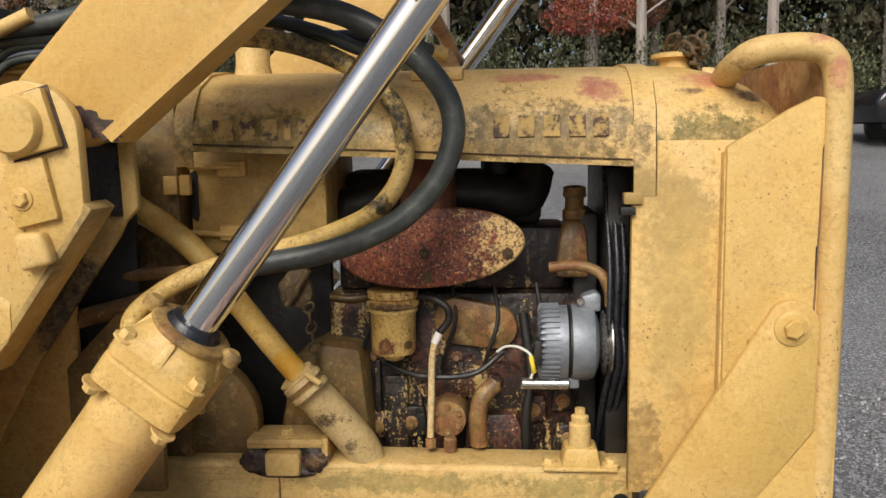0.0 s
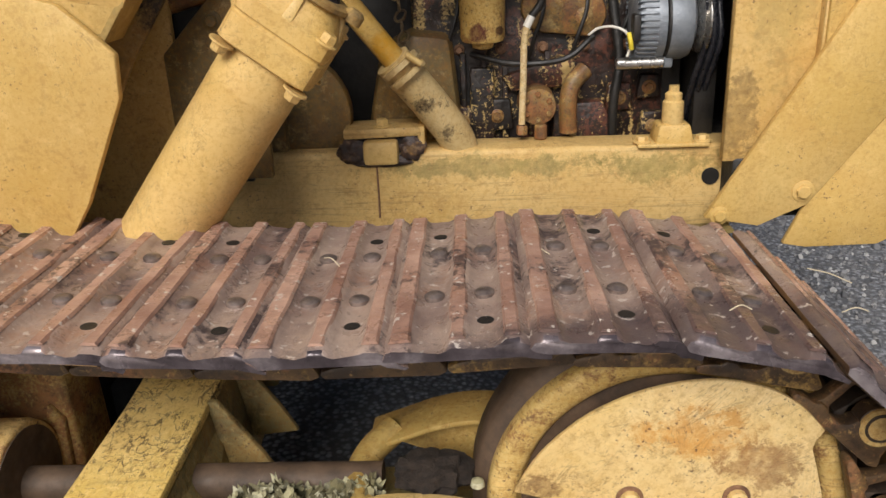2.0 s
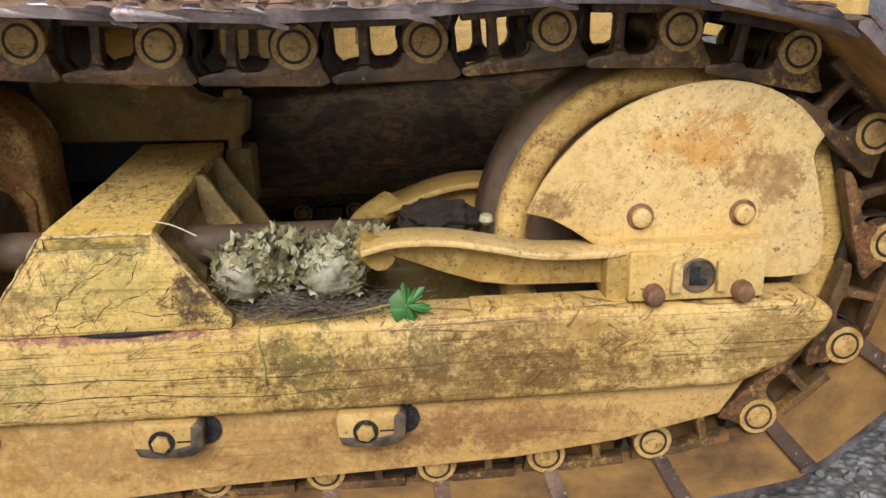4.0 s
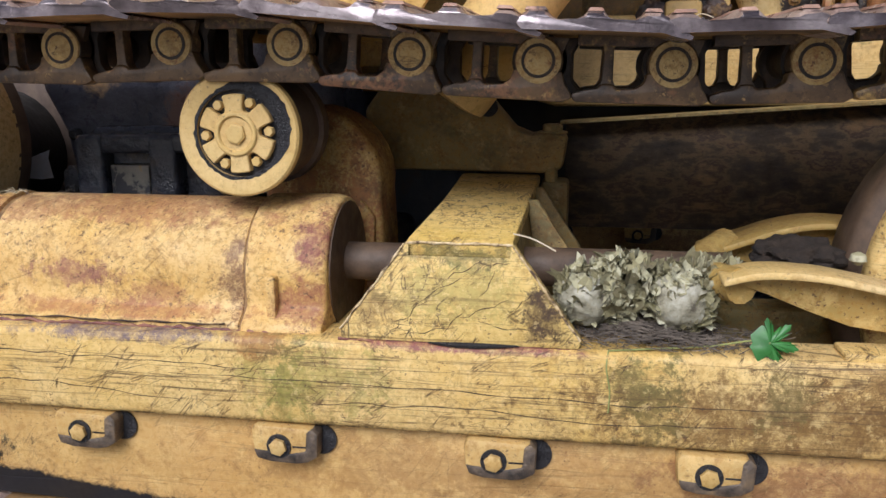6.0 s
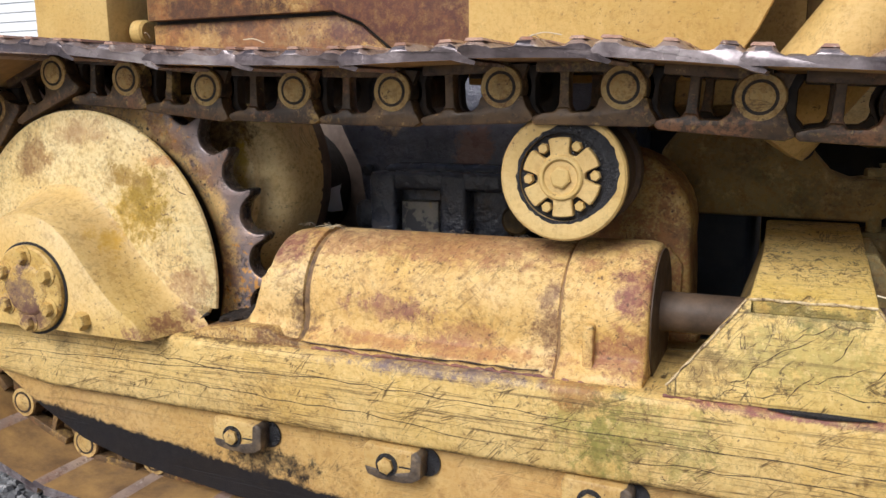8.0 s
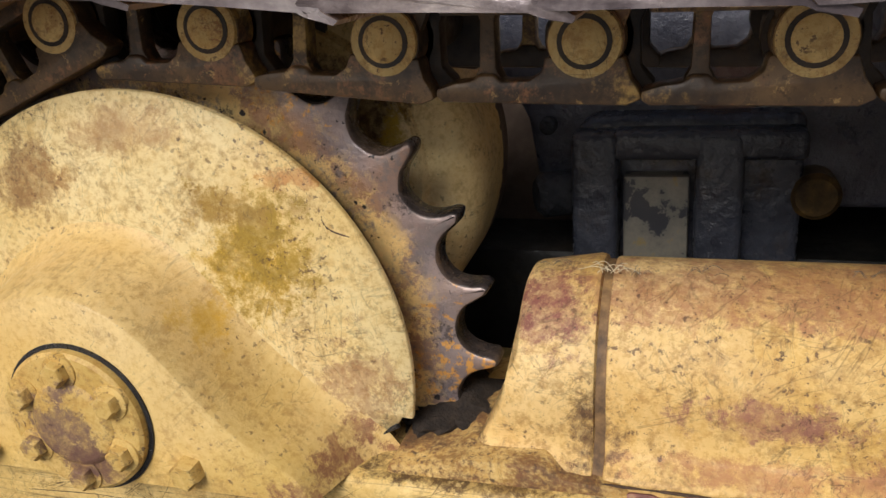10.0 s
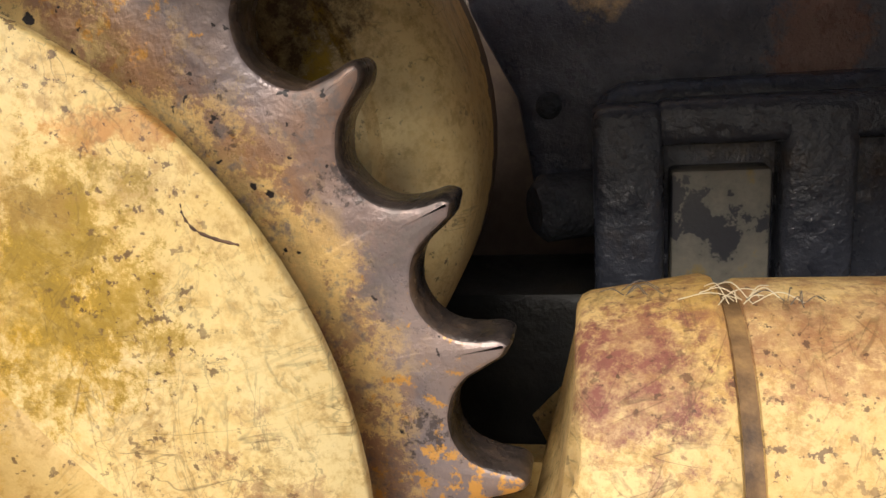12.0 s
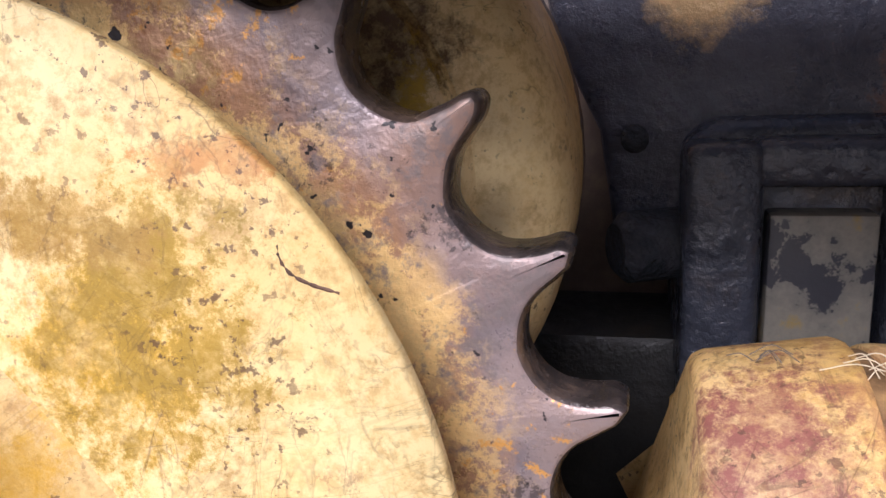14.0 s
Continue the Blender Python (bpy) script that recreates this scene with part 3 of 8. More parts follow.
M_ALU = blend_noise("cast aluminium", [(0.3, (0.17, 0.19, 0.215)), (0.7, (0.30, 0.325, 0.355))], 30, 0.5, 0.4, 0.25)
M_STEEL = blend_noise("plain steel", [(0.3, (0.38, 0.37, 0.35)), (0.7, (0.6, 0.58, 0.55))], 40, 0.3, 0.9, 0.1)
M_RUBBER = blend_noise("dusty black rubber", [(0.3, (0.022, 0.026, 0.025)), (0.55, (0.05, 0.056, 0.052)), (0.75, (0.12, 0.125, 0.11))], 26, 0.42, 0.0, 0.3)
M_SEALRUB = blend_noise("oily dark seal", [(0.3, (0.008, 0.009, 0.012)), (0.7, (0.026, 0.027, 0.034))], 30, 0.3)
M_CHAIN = blend_noise("rusty chain", [(0.3, (0.045, 0.028, 0.018)), (0.55, (0.12, 0.08, 0.038)), (0.75, (0.36, 0.25, 0.09))], 50, 0.65, 0.2, 0.5)
M_NUTDARK = blend_noise("dirty joint", [(0.35, (0.03, 0.02, 0.012)), (0.7, (0.16, 0.10, 0.05))], 30, 0.8)
M_WIRE = Mat("wire", 0.5).base((0.75, 0.73, 0.66)).m
M_YWIRE = Mat("yellow wire", 0.5).base((0.75, 0.60, 0.05)).m
M_DECAL = blend_noise("flaked decal", [(0.44, (0.50, 0.33, 0.10)), (0.52, (0.36, 0.24, 0.08)), (0.56, (0.10, 0.055, 0.035)), (0.70, (0.05, 0.03, 0.022))], 34, 0.5, 0.0, 0.1)
M_HUSK = Mat("dried husk", 0.75)
_hg = M_HUSK.t.nodes.new("ShaderNodeNewGeometry")
_hc = M_HUSK.ramp(_hg.outputs["Random Per Island"], [(0.0, (0.10, 0.085, 0.04)), (0.25, (0.25, 0.225, 0.115)), (0.6, (0.37, 0.345, 0.20)), (1.0, (0.54, 0.52, 0.37))])
_hc = M_HUSK.mix(M_HUSK.times(M_HUSK.ramp(M_HUSK.noise(70, 6, 0.7), [(0.48, 0), (0.60, 1)]), 0.6), _hc, (0.10, 0.085, 0.05))
M_HUSK.base(_hc).bump(M_HUSK.noise(120, 5), 0.5, 0.001)
M_HUSK = M_HUSK.m
M_BALL = blend_noise("papery husk", [(0.36, (0.09, 0.075, 0.05)), (0.46, (0.28, 0.26, 0.18)), (0.62, (0.44, 0.42, 0.33))], 34, 0.6, 0.0, 0.5)
M_TWIG = blend_noise("dry twigs", [(0.3, (0.035, 0.027, 0.022)), (0.7, (0.19, 0.155, 0.12))], 40, 0.85)
M_SOIL = blend_noise("dark soil", [(0.3, (0.009, 0.007, 0.006)), (0.7, (0.045, 0.030, 0.020))], 60, 0.9, 0.0, 1.0)
M_LEAF = Mat("green leaf", 0.45)
M_LEAF.base(M_LEAF.ramp(M_LEAF.noise(40, 4), [(0.3, (0.022, 0.10, 0.018)), (0.7, (0.05, 0.20, 0.04))]))
M_LEAF = M_LEAF.m
M_GRASS = Mat("grass blade", 0.6).base((0.26, 0.28, 0.09)).m
M_STRAW = Mat("straw", 0.7).base((0.60, 0.52, 0.36)).m
M_GRAVEL = Mat("gravel", 0.85)
_v = M_GRAVEL.t.nodes.new("ShaderNodeTexVoronoi")
_v.inputs["Scale"].default_value = 62
M_GRAVEL.t.links.new(M_GRAVEL.co, _v.inputs["Vector"])
_st = M_GRAVEL.ramp(_v.outputs["Color"], [(0.1, (0.13, 0.138, 0.148)), (0.5, (0.29, 0.298, 0.31)), (0.85, (0.43, 0.435, 0.445)), (0.97, (0.62, 0.615, 0.60))])
_c = M_GRAVEL.mix(M_GRAVEL.ramp(_v.outputs["Distance"], [(0.30, 0), (0.60, 0.95)]), _st, (0.055, 0.053, 0.052))
_c = M_GRAVEL.mix(M_GRAVEL.times(M_GRAVEL.ramp(M_GRAVEL.noise(1.3, 6), [(0.4, 0), (0.7, 1)]), 0.4), _c, (0.15, 0.15, 0.15))
_c = M_GRAVEL.mix(M_GRAVEL.times(M_GRAVEL.ramp(M_GRAVEL.noise(0.35, 5), [(0.4, 0), (0.6, 1)]), 0.3), _c, (0.32, 0.32, 0.325))
M_GRAVEL.base(_c).bump(_v.outputs["Distance"], 0.9, 0.006)
M_GRAVEL = M_GRAVEL.m
M_SIDING = Mat("white siding", 0.6).base((0.78, 0.80, 0.82)).m
M_DARKGLASS = Mat("dark glazing", 0.08).base((0.02, 0.025, 0.03)).m
M_CARPAINT = Mat("black car paint", 0.15).base((0.012, 0.013, 0.015)).m
M_BARK = blend_noise("pale bark", [(0.3, (0.16, 0.13, 0.11)), (0.6, (0.36, 0.32, 0.28)), (0.8, (0.5, 0.46, 0.42))], 3, 0.85, stretch=(1, 1, 0.3))

# ---- mesh helpers ----


def bm_new():
    return bmesh.new()


def bev(bm, w, faces=None, seg=2, angle=35):
    """Rounds the sharp edges of a mesh."""
    bm.normal_update()
    es = [e for e in bm.edges if len(e.link_faces) == 2 and e.calc_face_angle(0) > radians(angle)]
    bmesh.ops.bevel(bm, geom=es, offset=w, segments=seg, affect="EDGES", profile=0.5, clamp_overlap=True)
    return bm


def merge(bm, other):
    me = bpy.data.meshes.new("tmp")
    other.to_mesh(me)
    other.free()
    bm.from_mesh(me)
    bpy.data.meshes.remove(me)
    return bm


def prism(pts, y0, y1, w=0.0, seg=2):
    """A plate whose outline pts lies in x and z, from y0 to y1, its edges rounded by w."""
    bm = bm_new()
    a = [bm.verts.new((x, y0, z)) for x, z in pts]
    b = [bm.verts.new((x, y1, z)) for x, z in pts]
    n = len(pts)
    bm.faces.new(a)
    bm.faces.new(b[::-1])
    for i in range(n):
        bm.faces.new((a[(i + 1) % n], a[i], b[i], b[(i + 1) % n]))
    bmesh.ops.recalc_face_normals(bm, faces=bm.faces)
    return bev(bm, w, seg=seg) if w else bm


def loft(rings, caps=True, w=0.0):
    """A skin through rings of points, all of the same count."""
    bm = bm_new()
    vs = [[bm.verts.new(p) for p in r] for r in rings]
    n = len(rings[0])
    for r, s in zip(vs, vs[1:]):
        for i in range(n):
            bm.faces.new((r[i], r[(i + 1) % n], s[(i + 1) % n], s[i]))
    if caps:
        bm.faces.new(vs[0][::-1])
        bm.faces.new(vs[-1])
    bmesh.ops.recalc_face_normals(bm, faces=bm.faces)
    return bev(bm, w) if w else bm


def box(x0, x1, y0, y1, z0, z1, w=0.004, seg=2):
    return prism([(x0, z0), (x1, z0), (x1, z1), (x0, z1)], y0, y1, w, seg)


def frame_of(d):
    d = Vector(d).normalized()
    u = d.orthogonal().normalized()
    return u, d.cross(u), d


def turned(origin, axis, profile, n=28, start=None):
    """A body of revolution: profile rows of (radius, height along axis)."""
    u, v, d = frame_of(axis)
    if start is not None:
        u = (Vector(start) - d * Vector(start).dot(d)).normalized()
        v = d.cross(u)
    o = Vector(origin)
    rings = []
    for r, h in profile:
        r = max(r, 1e-4)
        rings.append([o + d * h + (u * math.cos(2 * math.pi * i / n) + v * math.sin(2 * math.pi * i / n)) * r for i in range(n)])
    return loft(rings)


def rod(p0, p1, r, n=20, w=0.0):
    p0, p1 = Vector(p0), Vector(p1)
    L = (p1 - p0).length
    w = min(w, r * 0.5, L * 0.4)
    prof = [(r - w, 0), (r, w), (r, L - w), (r - w, L)] if w else [(r, 0), (r, L)]
    return turned(p0, p1 - p0, prof, n)


def smooth(pts, k=8):
    """A soft line through points (Catmull-Rom)."""
    P = [Vector(p) for p in pts]
    P = [2 * P[0] - P[1]] + P + [2 * P[-1] - P[-2]]
    out = []
    for a, b, c, d in zip(P, P[1:], P[2:], P[3:]):
        for i in range(k):
            t = i / k
            out.append(0.5 * (2 * b + (c - a) * t + (2 * a - 5 * b + 4 * c - d) * t * t + (3 * b - a - 3 * c + d) * t ** 3))
    return out + [P[-2]]


def sweep(pts, r, n=12, k=8, radii=None):
    """A round hose or pipe along a soft line."""
    line = smooth(pts, k) if k else [Vector(p) for p in pts]
    rings, u = [], None
    for i, p in enumerate(line):
        d = (line[min(i + 1, len(line) - 1)] - line[max(i - 1, 0)]).normalized()
        u = d.orthogonal() if u is None else u - d * u.dot(d)
        u.normalize()
        v = d.cross(u)
        rr = r if radii is None else radii(i / (len(line) - 1))
        rings.append([p + (u * math.cos(2 * math.pi * j / n) + v * math.sin(2 * math.pi * j / n)) * rr for j in range(n)])
    return loft(rings)


def hexbolt(at, axis=(0, -1, 0), r=0.012, h=0.010, washer=True):
    bm = turned(at, axis, [(r, 0), (r, h * 0.8), (r * 0.82, h)], 6)
    if washer:
        merge(bm, turned(at, axis, [(r * 1.45, -0.001), (r * 1.45, 0.002), (r * 1.3, 0.003)], 16))
    return bm


def mesh_of(name, bm, mat, sharp=38):
    me = bpy.data.meshes.new(name)
    bmesh.ops.recalc_face_normals(bm, faces=bm.faces)
    bm.to_mesh(me)
    bm.free()
    me.materials.append(mat)
    me.shade_smooth()
    me.set_sharp_from_angle(angle=radians(sharp))
    return me


def thing(name, at, label, category, group="", kind=""):
    """An Empty at the base of a thing, under which its parts stand."""
    ob = new(name)
    ob.empty_display_size = 0.05
    ob.matrix_basis = Matrix.Translation(at)
    return tagged(ob, label, category, group, kind)


def under(ob, parent):
    """Puts ob, which is built in world places, under parent."""
    ob.parent = parent
    if parent.type == "EMPTY":
        ob.matrix_parent_inverse = parent.matrix_basis.inverted()
    return ob


def part(name, bm, material, parent, label="", sharp=38):
    ob = new(name, mesh_of(name, bm, material, sharp))
    under(ob, parent)
    return tagged(ob, label)


def single(name, bm, material, label, category, group="", kind="", sharp=38):
    return tagged(new(name, mesh_of(name, bm, material, sharp)), label, category, group, kind)


def bolts(parent, places, axis=(0, -1, 0), r=0.012, h=0.010, mat=None, label=""):
    for p in places:
        part("bolt", hexbolt(p, axis, r, h), mat or M_CAST, parent, label)

# ---- ground and distance ----
GROUND = 0.056


def ground_height(x, y):
    """Flat round the machine; the yard climbs gently behind it."""
    d = max(0.0, y - 3.0)
    return GROUND + 0.125 * d * d / (d + 2.0) + 0.006 * noise.noise((x * 0.7, y * 0.7, 0))


def build_ground():
    xs = sorted({-900, -400, -150, -60, *np.linspace(-30, -4, 27).tolist(), *np.linspace(-3.6, 3.6, 37).tolist(), *np.linspace(4, 30, 27).tolist(), 60, 150, 400, 900})
    ys = sorted({-900, -300, -80, -30, -12, *np.linspace(-6, 6, 61).tolist(), *np.linspace(7, 40, 34).tolist(), 60, 90, 150, 400, 900})
    verts = [(x, y, ground_height(x, min(y, 60))) for y in ys for x in xs]
    n = len(xs)
    faces = [(j * n + i, j * n + i + 1, (j + 1) * n + i + 1, (j + 1) * n + i) for j in range(len(ys) - 1) for i in range(n - 1)]
    me = bpy.data.meshes.new("ground")
    me.from_pydata(verts, [], faces)
    me.materials.append(M_GRAVEL)
    me.shade_smooth()
    return tagged(new("ground", me), "grey crushed-stone gravel yard", "ground", kind="structure")


build_ground()


def build_pebbles():
    """Loose stones on the yard in front and beside the tracks."""
    rng = random.Random(5)
    verts, faces = [], []
    base = [Vector((math.sin(a) * math.cos(b), math.cos(a) * math.cos(b), math.sin(b))) for b, k in ((-0.5, 5), (0.6, 5)) for a in [2 * math.pi * i / k + b for i in range(k)]]
    for _ in range(24000):
        if rng.random() < 0.6:
            x, y = rng.uniform(0.3, 2.6), rng.uniform(0.3, 4.5)
        else:
            x, y = rng.uniform(-3.2, -1.4), rng.uniform(0.35, 2.2)
        s = rng.uniform(0.004, 0.011) * (1.6 if rng.random() < 0.05 else 1)
        o = len(verts)
        turn = Euler((rng.uniform(0, 6), rng.uniform(0, 6), rng.uniform(0, 6))).to_matrix()
        c = Vector((x, y, ground_height(x, y) + s * 0.3))
        for v in base:
            q = turn @ Vector((v.x * rng.uniform(0.8, 1.2), v.y, v.z * 0.8))
            verts.append(tuple(c + q * s))
        for i in range(5):
            j = (i + 1) % 5
            faces.append((o + i, o + j, o + 5 + j, o + 5 + i))
        faces.append((o + 4, o + 3, o + 2, o + 1, o))
        faces.append((o + 5, o + 6, o + 7, o + 8, o + 9))
    me = bpy.data.meshes.new("gravel_stones")
    me.from_pydata(verts, [], faces)
    me.materials.append(M_STONE)
    tagged(new("gravel_stones", me), "loose grey crushed stones on the yard", "gravel", kind="stuff")


M_STONE = Mat("crushed stone", 0.8)
_isl = M_STONE.t.nodes.new("ShaderNodeNewGeometry")
M_STONE.base(M_STONE.ramp(_isl.outputs["Random Per Island"], [(0.0, (0.09, 0.09, 0.095)), (0.5, (0.19, 0.19, 0.195)), (0.9, (0.3, 0.295, 0.29)), (1.0, (0.55, 0.54, 0.52))]))
M_STONE = M_STONE.m
build_pebbles()


def leaf_mat(name, a, b):
    m = Mat(name, 0.6)
    g = m.t.nodes.new("ShaderNodeNewGeometry")
    m.base(m.ramp(g.outputs["Random Per Island"], [(0.0, a), (1.0, b)]))
    return m.m


M_CROWN = [
    leaf_mat("autumn red leaves", (0.10, 0.018, 0.012), (0.30, 0.065, 0.035)),
    leaf_mat("autumn russet leaves", (0.12, 0.045, 0.02), (0.30, 0.12, 0.045)),
    leaf_mat("dull green leaves", (0.045, 0.055, 0.025), (0.125, 0.13, 0.06)),
    leaf_mat("dark green leaves", (0.05, 0.05, 0.028), (0.145, 0.125, 0.07)),
]


def leaf_cloud(rng, n, blobs, size):
    verts, faces = [], []
    for _ in range(n):
        c, r = rng.choice(blobs)
        while True:
            d = Vector((rng.uniform(-1, 1), rng.uniform(-1, 1), rng.uniform(-1, 1)))
            if 0.2 < d.length < 1:
                break
        p = Vector(c) + Vector((d.x * r[0], d.y * r[1], d.z * r[2]))
        q = Euler((rng.uniform(0, 6), rng.uniform(0, 6), rng.uniform(0, 6))).to_matrix()
        s = size * rng.uniform(0.6, 1.4)
        o = len(verts)
        for a, b, e in ((-1, 0, 0), (0, -0.6, 0.15), (1, 0, 0), (0, 0.6, 0.15)):
            verts.append(tuple(p + q @ Vector((a * s, b * s, e * s))))
        faces.append((o, o + 1, o + 2, o + 3))
    return verts, faces


def build_tree(seed, colour, height, lean):
    """Slender wood-edge tree: tapered trunk, limbs, loose crown."""
    rng = random.Random(seed)
    t = thing("tree", (0, 0, 0), "slender pale-barked tree with thinning autumn leaves", "tree", "trees at the wood's edge")
    top = Vector((lean, rng.uniform(-0.3, 0.3), height))
    pts = [Vector((0, 0, -0.3)), top * 0.3 + Vector((rng.uniform(-0.15, 0.15), 0, 0)), top * 0.6 + Vector((rng.uniform(-0.25, 0.25), 0, 0)), top]
    bm = sweep(pts, 0.14, 8, 5, lambda f: 0.16 * (1 - 0.85 * f))
    blobs = []
    for i in range(9):
        f = rng.uniform(0.25, 0.95)
        a = rng.uniform(0, 6.28)
        b = top * f
        e = b + Vector((math.cos(a), math.sin(a), rng.uniform(0.1, 0.7))) * rng.uniform(0.8, 2.0)
        merge(bm, sweep([b, (b + e) / 2 + Vector((0, 0, 0.1)), e], 0.03, 5, 3, lambda q: 0.04 * (1 - 0.8 * q)))
        blobs.append((e, (rng.uniform(0.6, 1.2), rng.uniform(0.6, 1.2), rng.uniform(0.4, 0.8))))
    part("trunk", bm, M_BARK, t)
    v, f = leaf_cloud(rng, 9000, blobs, 0.042)
    me = bpy.data.meshes.new("crown")
    me.from_pydata(v, [], f)
    me.materials.append(M_CROWN[colour])
    under(new("crown", me), t)
    return t


def build_woods():
    rng = random.Random(11)
    kinds = [build_tree(20 + i, i % 3, 7.5 + 0.8 * i, (-1) ** i * 0.5) for i in range(6)]
    first = True
    i = 0
    for row, (y, n) in enumerate(((19.0, 15), (22.5, 13))):
        for k in range(n):
            x = -17 + 34 * (k + rng.uniform(0.1, 0.9)) / n + (9 if row else 4)
            src = kinds[i % 6]
            yy = y + rng.uniform(-1.2, 1.2)
            m = Matrix.Translation((x, yy, ground_height(x, yy) - 0.1)) @ Matrix.Rotation(rng.uniform(0, 6.28), 4, "Z")
            if i < 6:
                src.matrix_basis = m
            else:
                copy_thing(src, m)
            i += 1
    blobs, v, f = [], [], []
    for k in range(120):
        x = rng.uniform(-22, 34)
        y = rng.uniform(18.5, 24)
        blobs.append(((x, y, ground_height(x, y) + rng.uniform(0.2, 1.6)), (rng.uniform(0.7, 1.6), rng.uniform(0.6, 1.2), rng.uniform(0.6, 1.3))))
    v, f = leaf_cloud(rng, 80000, blobs, 0.045)
    me = bpy.data.meshes.new("undergrowth")
    me.from_pydata(v, [], f)
    me.materials.append(M_CROWN[2])
    tagged(new("undergrowth", me), "dense dull green undergrowth at the wood's edge", "bushes", kind="stuff")
    blobs = []
    for k in range(520):
        x = rng.uniform(-34, 48)
        y = rng.uniform(25.0, 30)
        blobs.append(((x, y, ground_height(x, y) + rng.uniform(0.0, 12) ** 1.0), (rng.uniform(1.8, 3.2), 1.3, rng.uniform(1.4, 2.4))))
    v, f = leaf_cloud(rng, 150000, blobs, 0.19)
    me = bpy.data.meshes.new("far_woods")
    me.from_pydata(v, [], f)
    me.materials.append(M_CROWN[3])
    tagged(new("far_woods", me), "dark massed foliage of the woods behind", "woods", kind="stuff")


build_woods()


def build_car():
    """Dark saloon parked at the edge of the yard."""
    x, y = 8.15, 14.6
    z = ground_height(x, y)
    t = thing("car", (x, y, z), "black saloon car parked at the edge of the woods", "car")
    body = [(-2.2, 0.35), (-2.25, 0.7), (-2.1, 0.88), (-1.2, 0.95), (1.35, 0.95), (2.15, 0.8), (2.25, 0.5), (2.2, 0.3)]
    part("body", prism([(x + a, z + b) for a, b in body], y - 0.85, y + 0.85, 0.08), M_CARPAINT, t)
    roof = [(-1.55, 0.93), (-0.85, 1.38), (0.45, 1.40), (1.25, 0.95)]
    part("cabin", prism([(x + a, z + b) for a, b in roof], y - 0.72, y + 0.72, 0.07), M_CARPAINT, t)
    win = [(-1.3, 0.97), (-0.8, 1.30), (-0.15, 1.32), (-0.15, 0.97)]
    part("window", prism([(x + a, z + b) for a, b in win], y - 0.735, y - 0.70, 0.005), M_DARKGLASS, t)
    win = [(-0.08, 0.97), (-0.08, 1.32), (0.42, 1.33), (1.0, 0.97)]
    part("window", prism([(x + a, z + b) for a, b in win], y - 0.735, y - 0.70, 0.005), M_DARKGLASS, t)
    for dx in (-1.4, 1.4):
        for dy in (-0.84, 0.66):
            w = part("wheel", turned((x + dx, y + dy, z + 0.32), (0, 1, 0), [(0.2, 0), (0.31, 0.01), (0.32, 0.05), (0.32, 0.15), (0.3, 0.18)], 24), M_RUBBER, t)
            part("rim", turned((x + dx, y + dy - 0.004, z + 0.32), (0, 1, 0), [(0.03, 0), (0.2, 0.02), (0.2, 0.05)], 20), M_ALU, w)


build_car()


def build_house():
    """White-sided shed behind the machine's rear end."""
    x0, x1, y = -13.5, -6.95, 9.2
    z = ground_height(-8, y) - 0.1
    t = thing("house", ((x0 + x1) / 2, y, z), "white clapboard-sided house with a dark window", "house")
    part("wall", box(x0, x1, y + 0.02, y + 4, z, z + 2.6, 0), M_SIDING, t)
    for i in range(18):
        z0 = z + 0.05 + i * 0.14
        part("clapboard", loft([[(a, y + 0.016, z0), (a, y - 0.012, z0), (a, y + 0.006, z0 + 0.137), (a, y + 0.016, z0 + 0.137)] for a in (x0, x1 - 0.12)]), M_SIDING, t)
    part("corner_board", box(x1 - 0.12, x1 + 0.02, y - 0.03, y + 0.1, z, z + 2.6, 0.005), M_SIDING, t)
    w = part("window", box(-8.6, -7.75, y - 0.02, y + 0.03, z + 0.5, z + 1.9, 0.004), M_DARKGLASS, t)
    for a, b in ((-8.68, -8.6), (-7.75, -7.67)):
        part("window_frame", box(a, b, y - 0.035, y + 0.03, z + 0.42, z + 1.98, 0.004), M_SIDING, w)
    part("roof", prism([(x0 - 0.3, z + 2.6), (x1 + 0.3, z + 2.6), (x1 + 0.3, z + 2.75), (x0 - 0.3, z + 2.75)], y - 0.35, y + 4.3, 0.02), M_RUBBER, t)


build_house()

# ---- crawler track ----
SPROCKET, R_PIN = (-1.883, 0.462), 0.349
IDLER = (0.09, 0.445)


def pin_line():
    """The closed line on which the track pins lie, with the sag of the upper run."""
    P = []
    for a in np.linspace(258, 78, 40):
        P.append(Vector((SPROCKET[0] + R_PIN * math.cos(radians(a)), 0, SPROCKET[1] + R_PIN * math.sin(radians(a)))))
    run = [(-1.72, 0.789), (-1.597, 0.778), (-1.431, 0.772), (-1.266, 0.768), (-1.097, 0.772), (-0.99, 0.772), (-0.932, 0.769), (-0.77, 0.755), (-0.599, 0.745), (-0.432, 0.739), (-0.265, 0.742), (-0.095, 0.753)]
    P += smooth([(x, 0, z) for x, z in run], 6)
    for a in np.linspace(95, -80, 40):
        P.append(Vector((IDLER[0] + 0.303 * math.cos(radians(a)), 0, IDLER[1] + 0.304 * math.sin(radians(a)))))
    P += smooth([(x, 0, z) for x, z in ((0.05, 0.138), (-0.10, 0.126), (-0.3, 0.119), (-0.8, 0.116), (-1.3, 0.115), (-1.7, 0.114), (-1.86, 0.114))], 6)
    return P


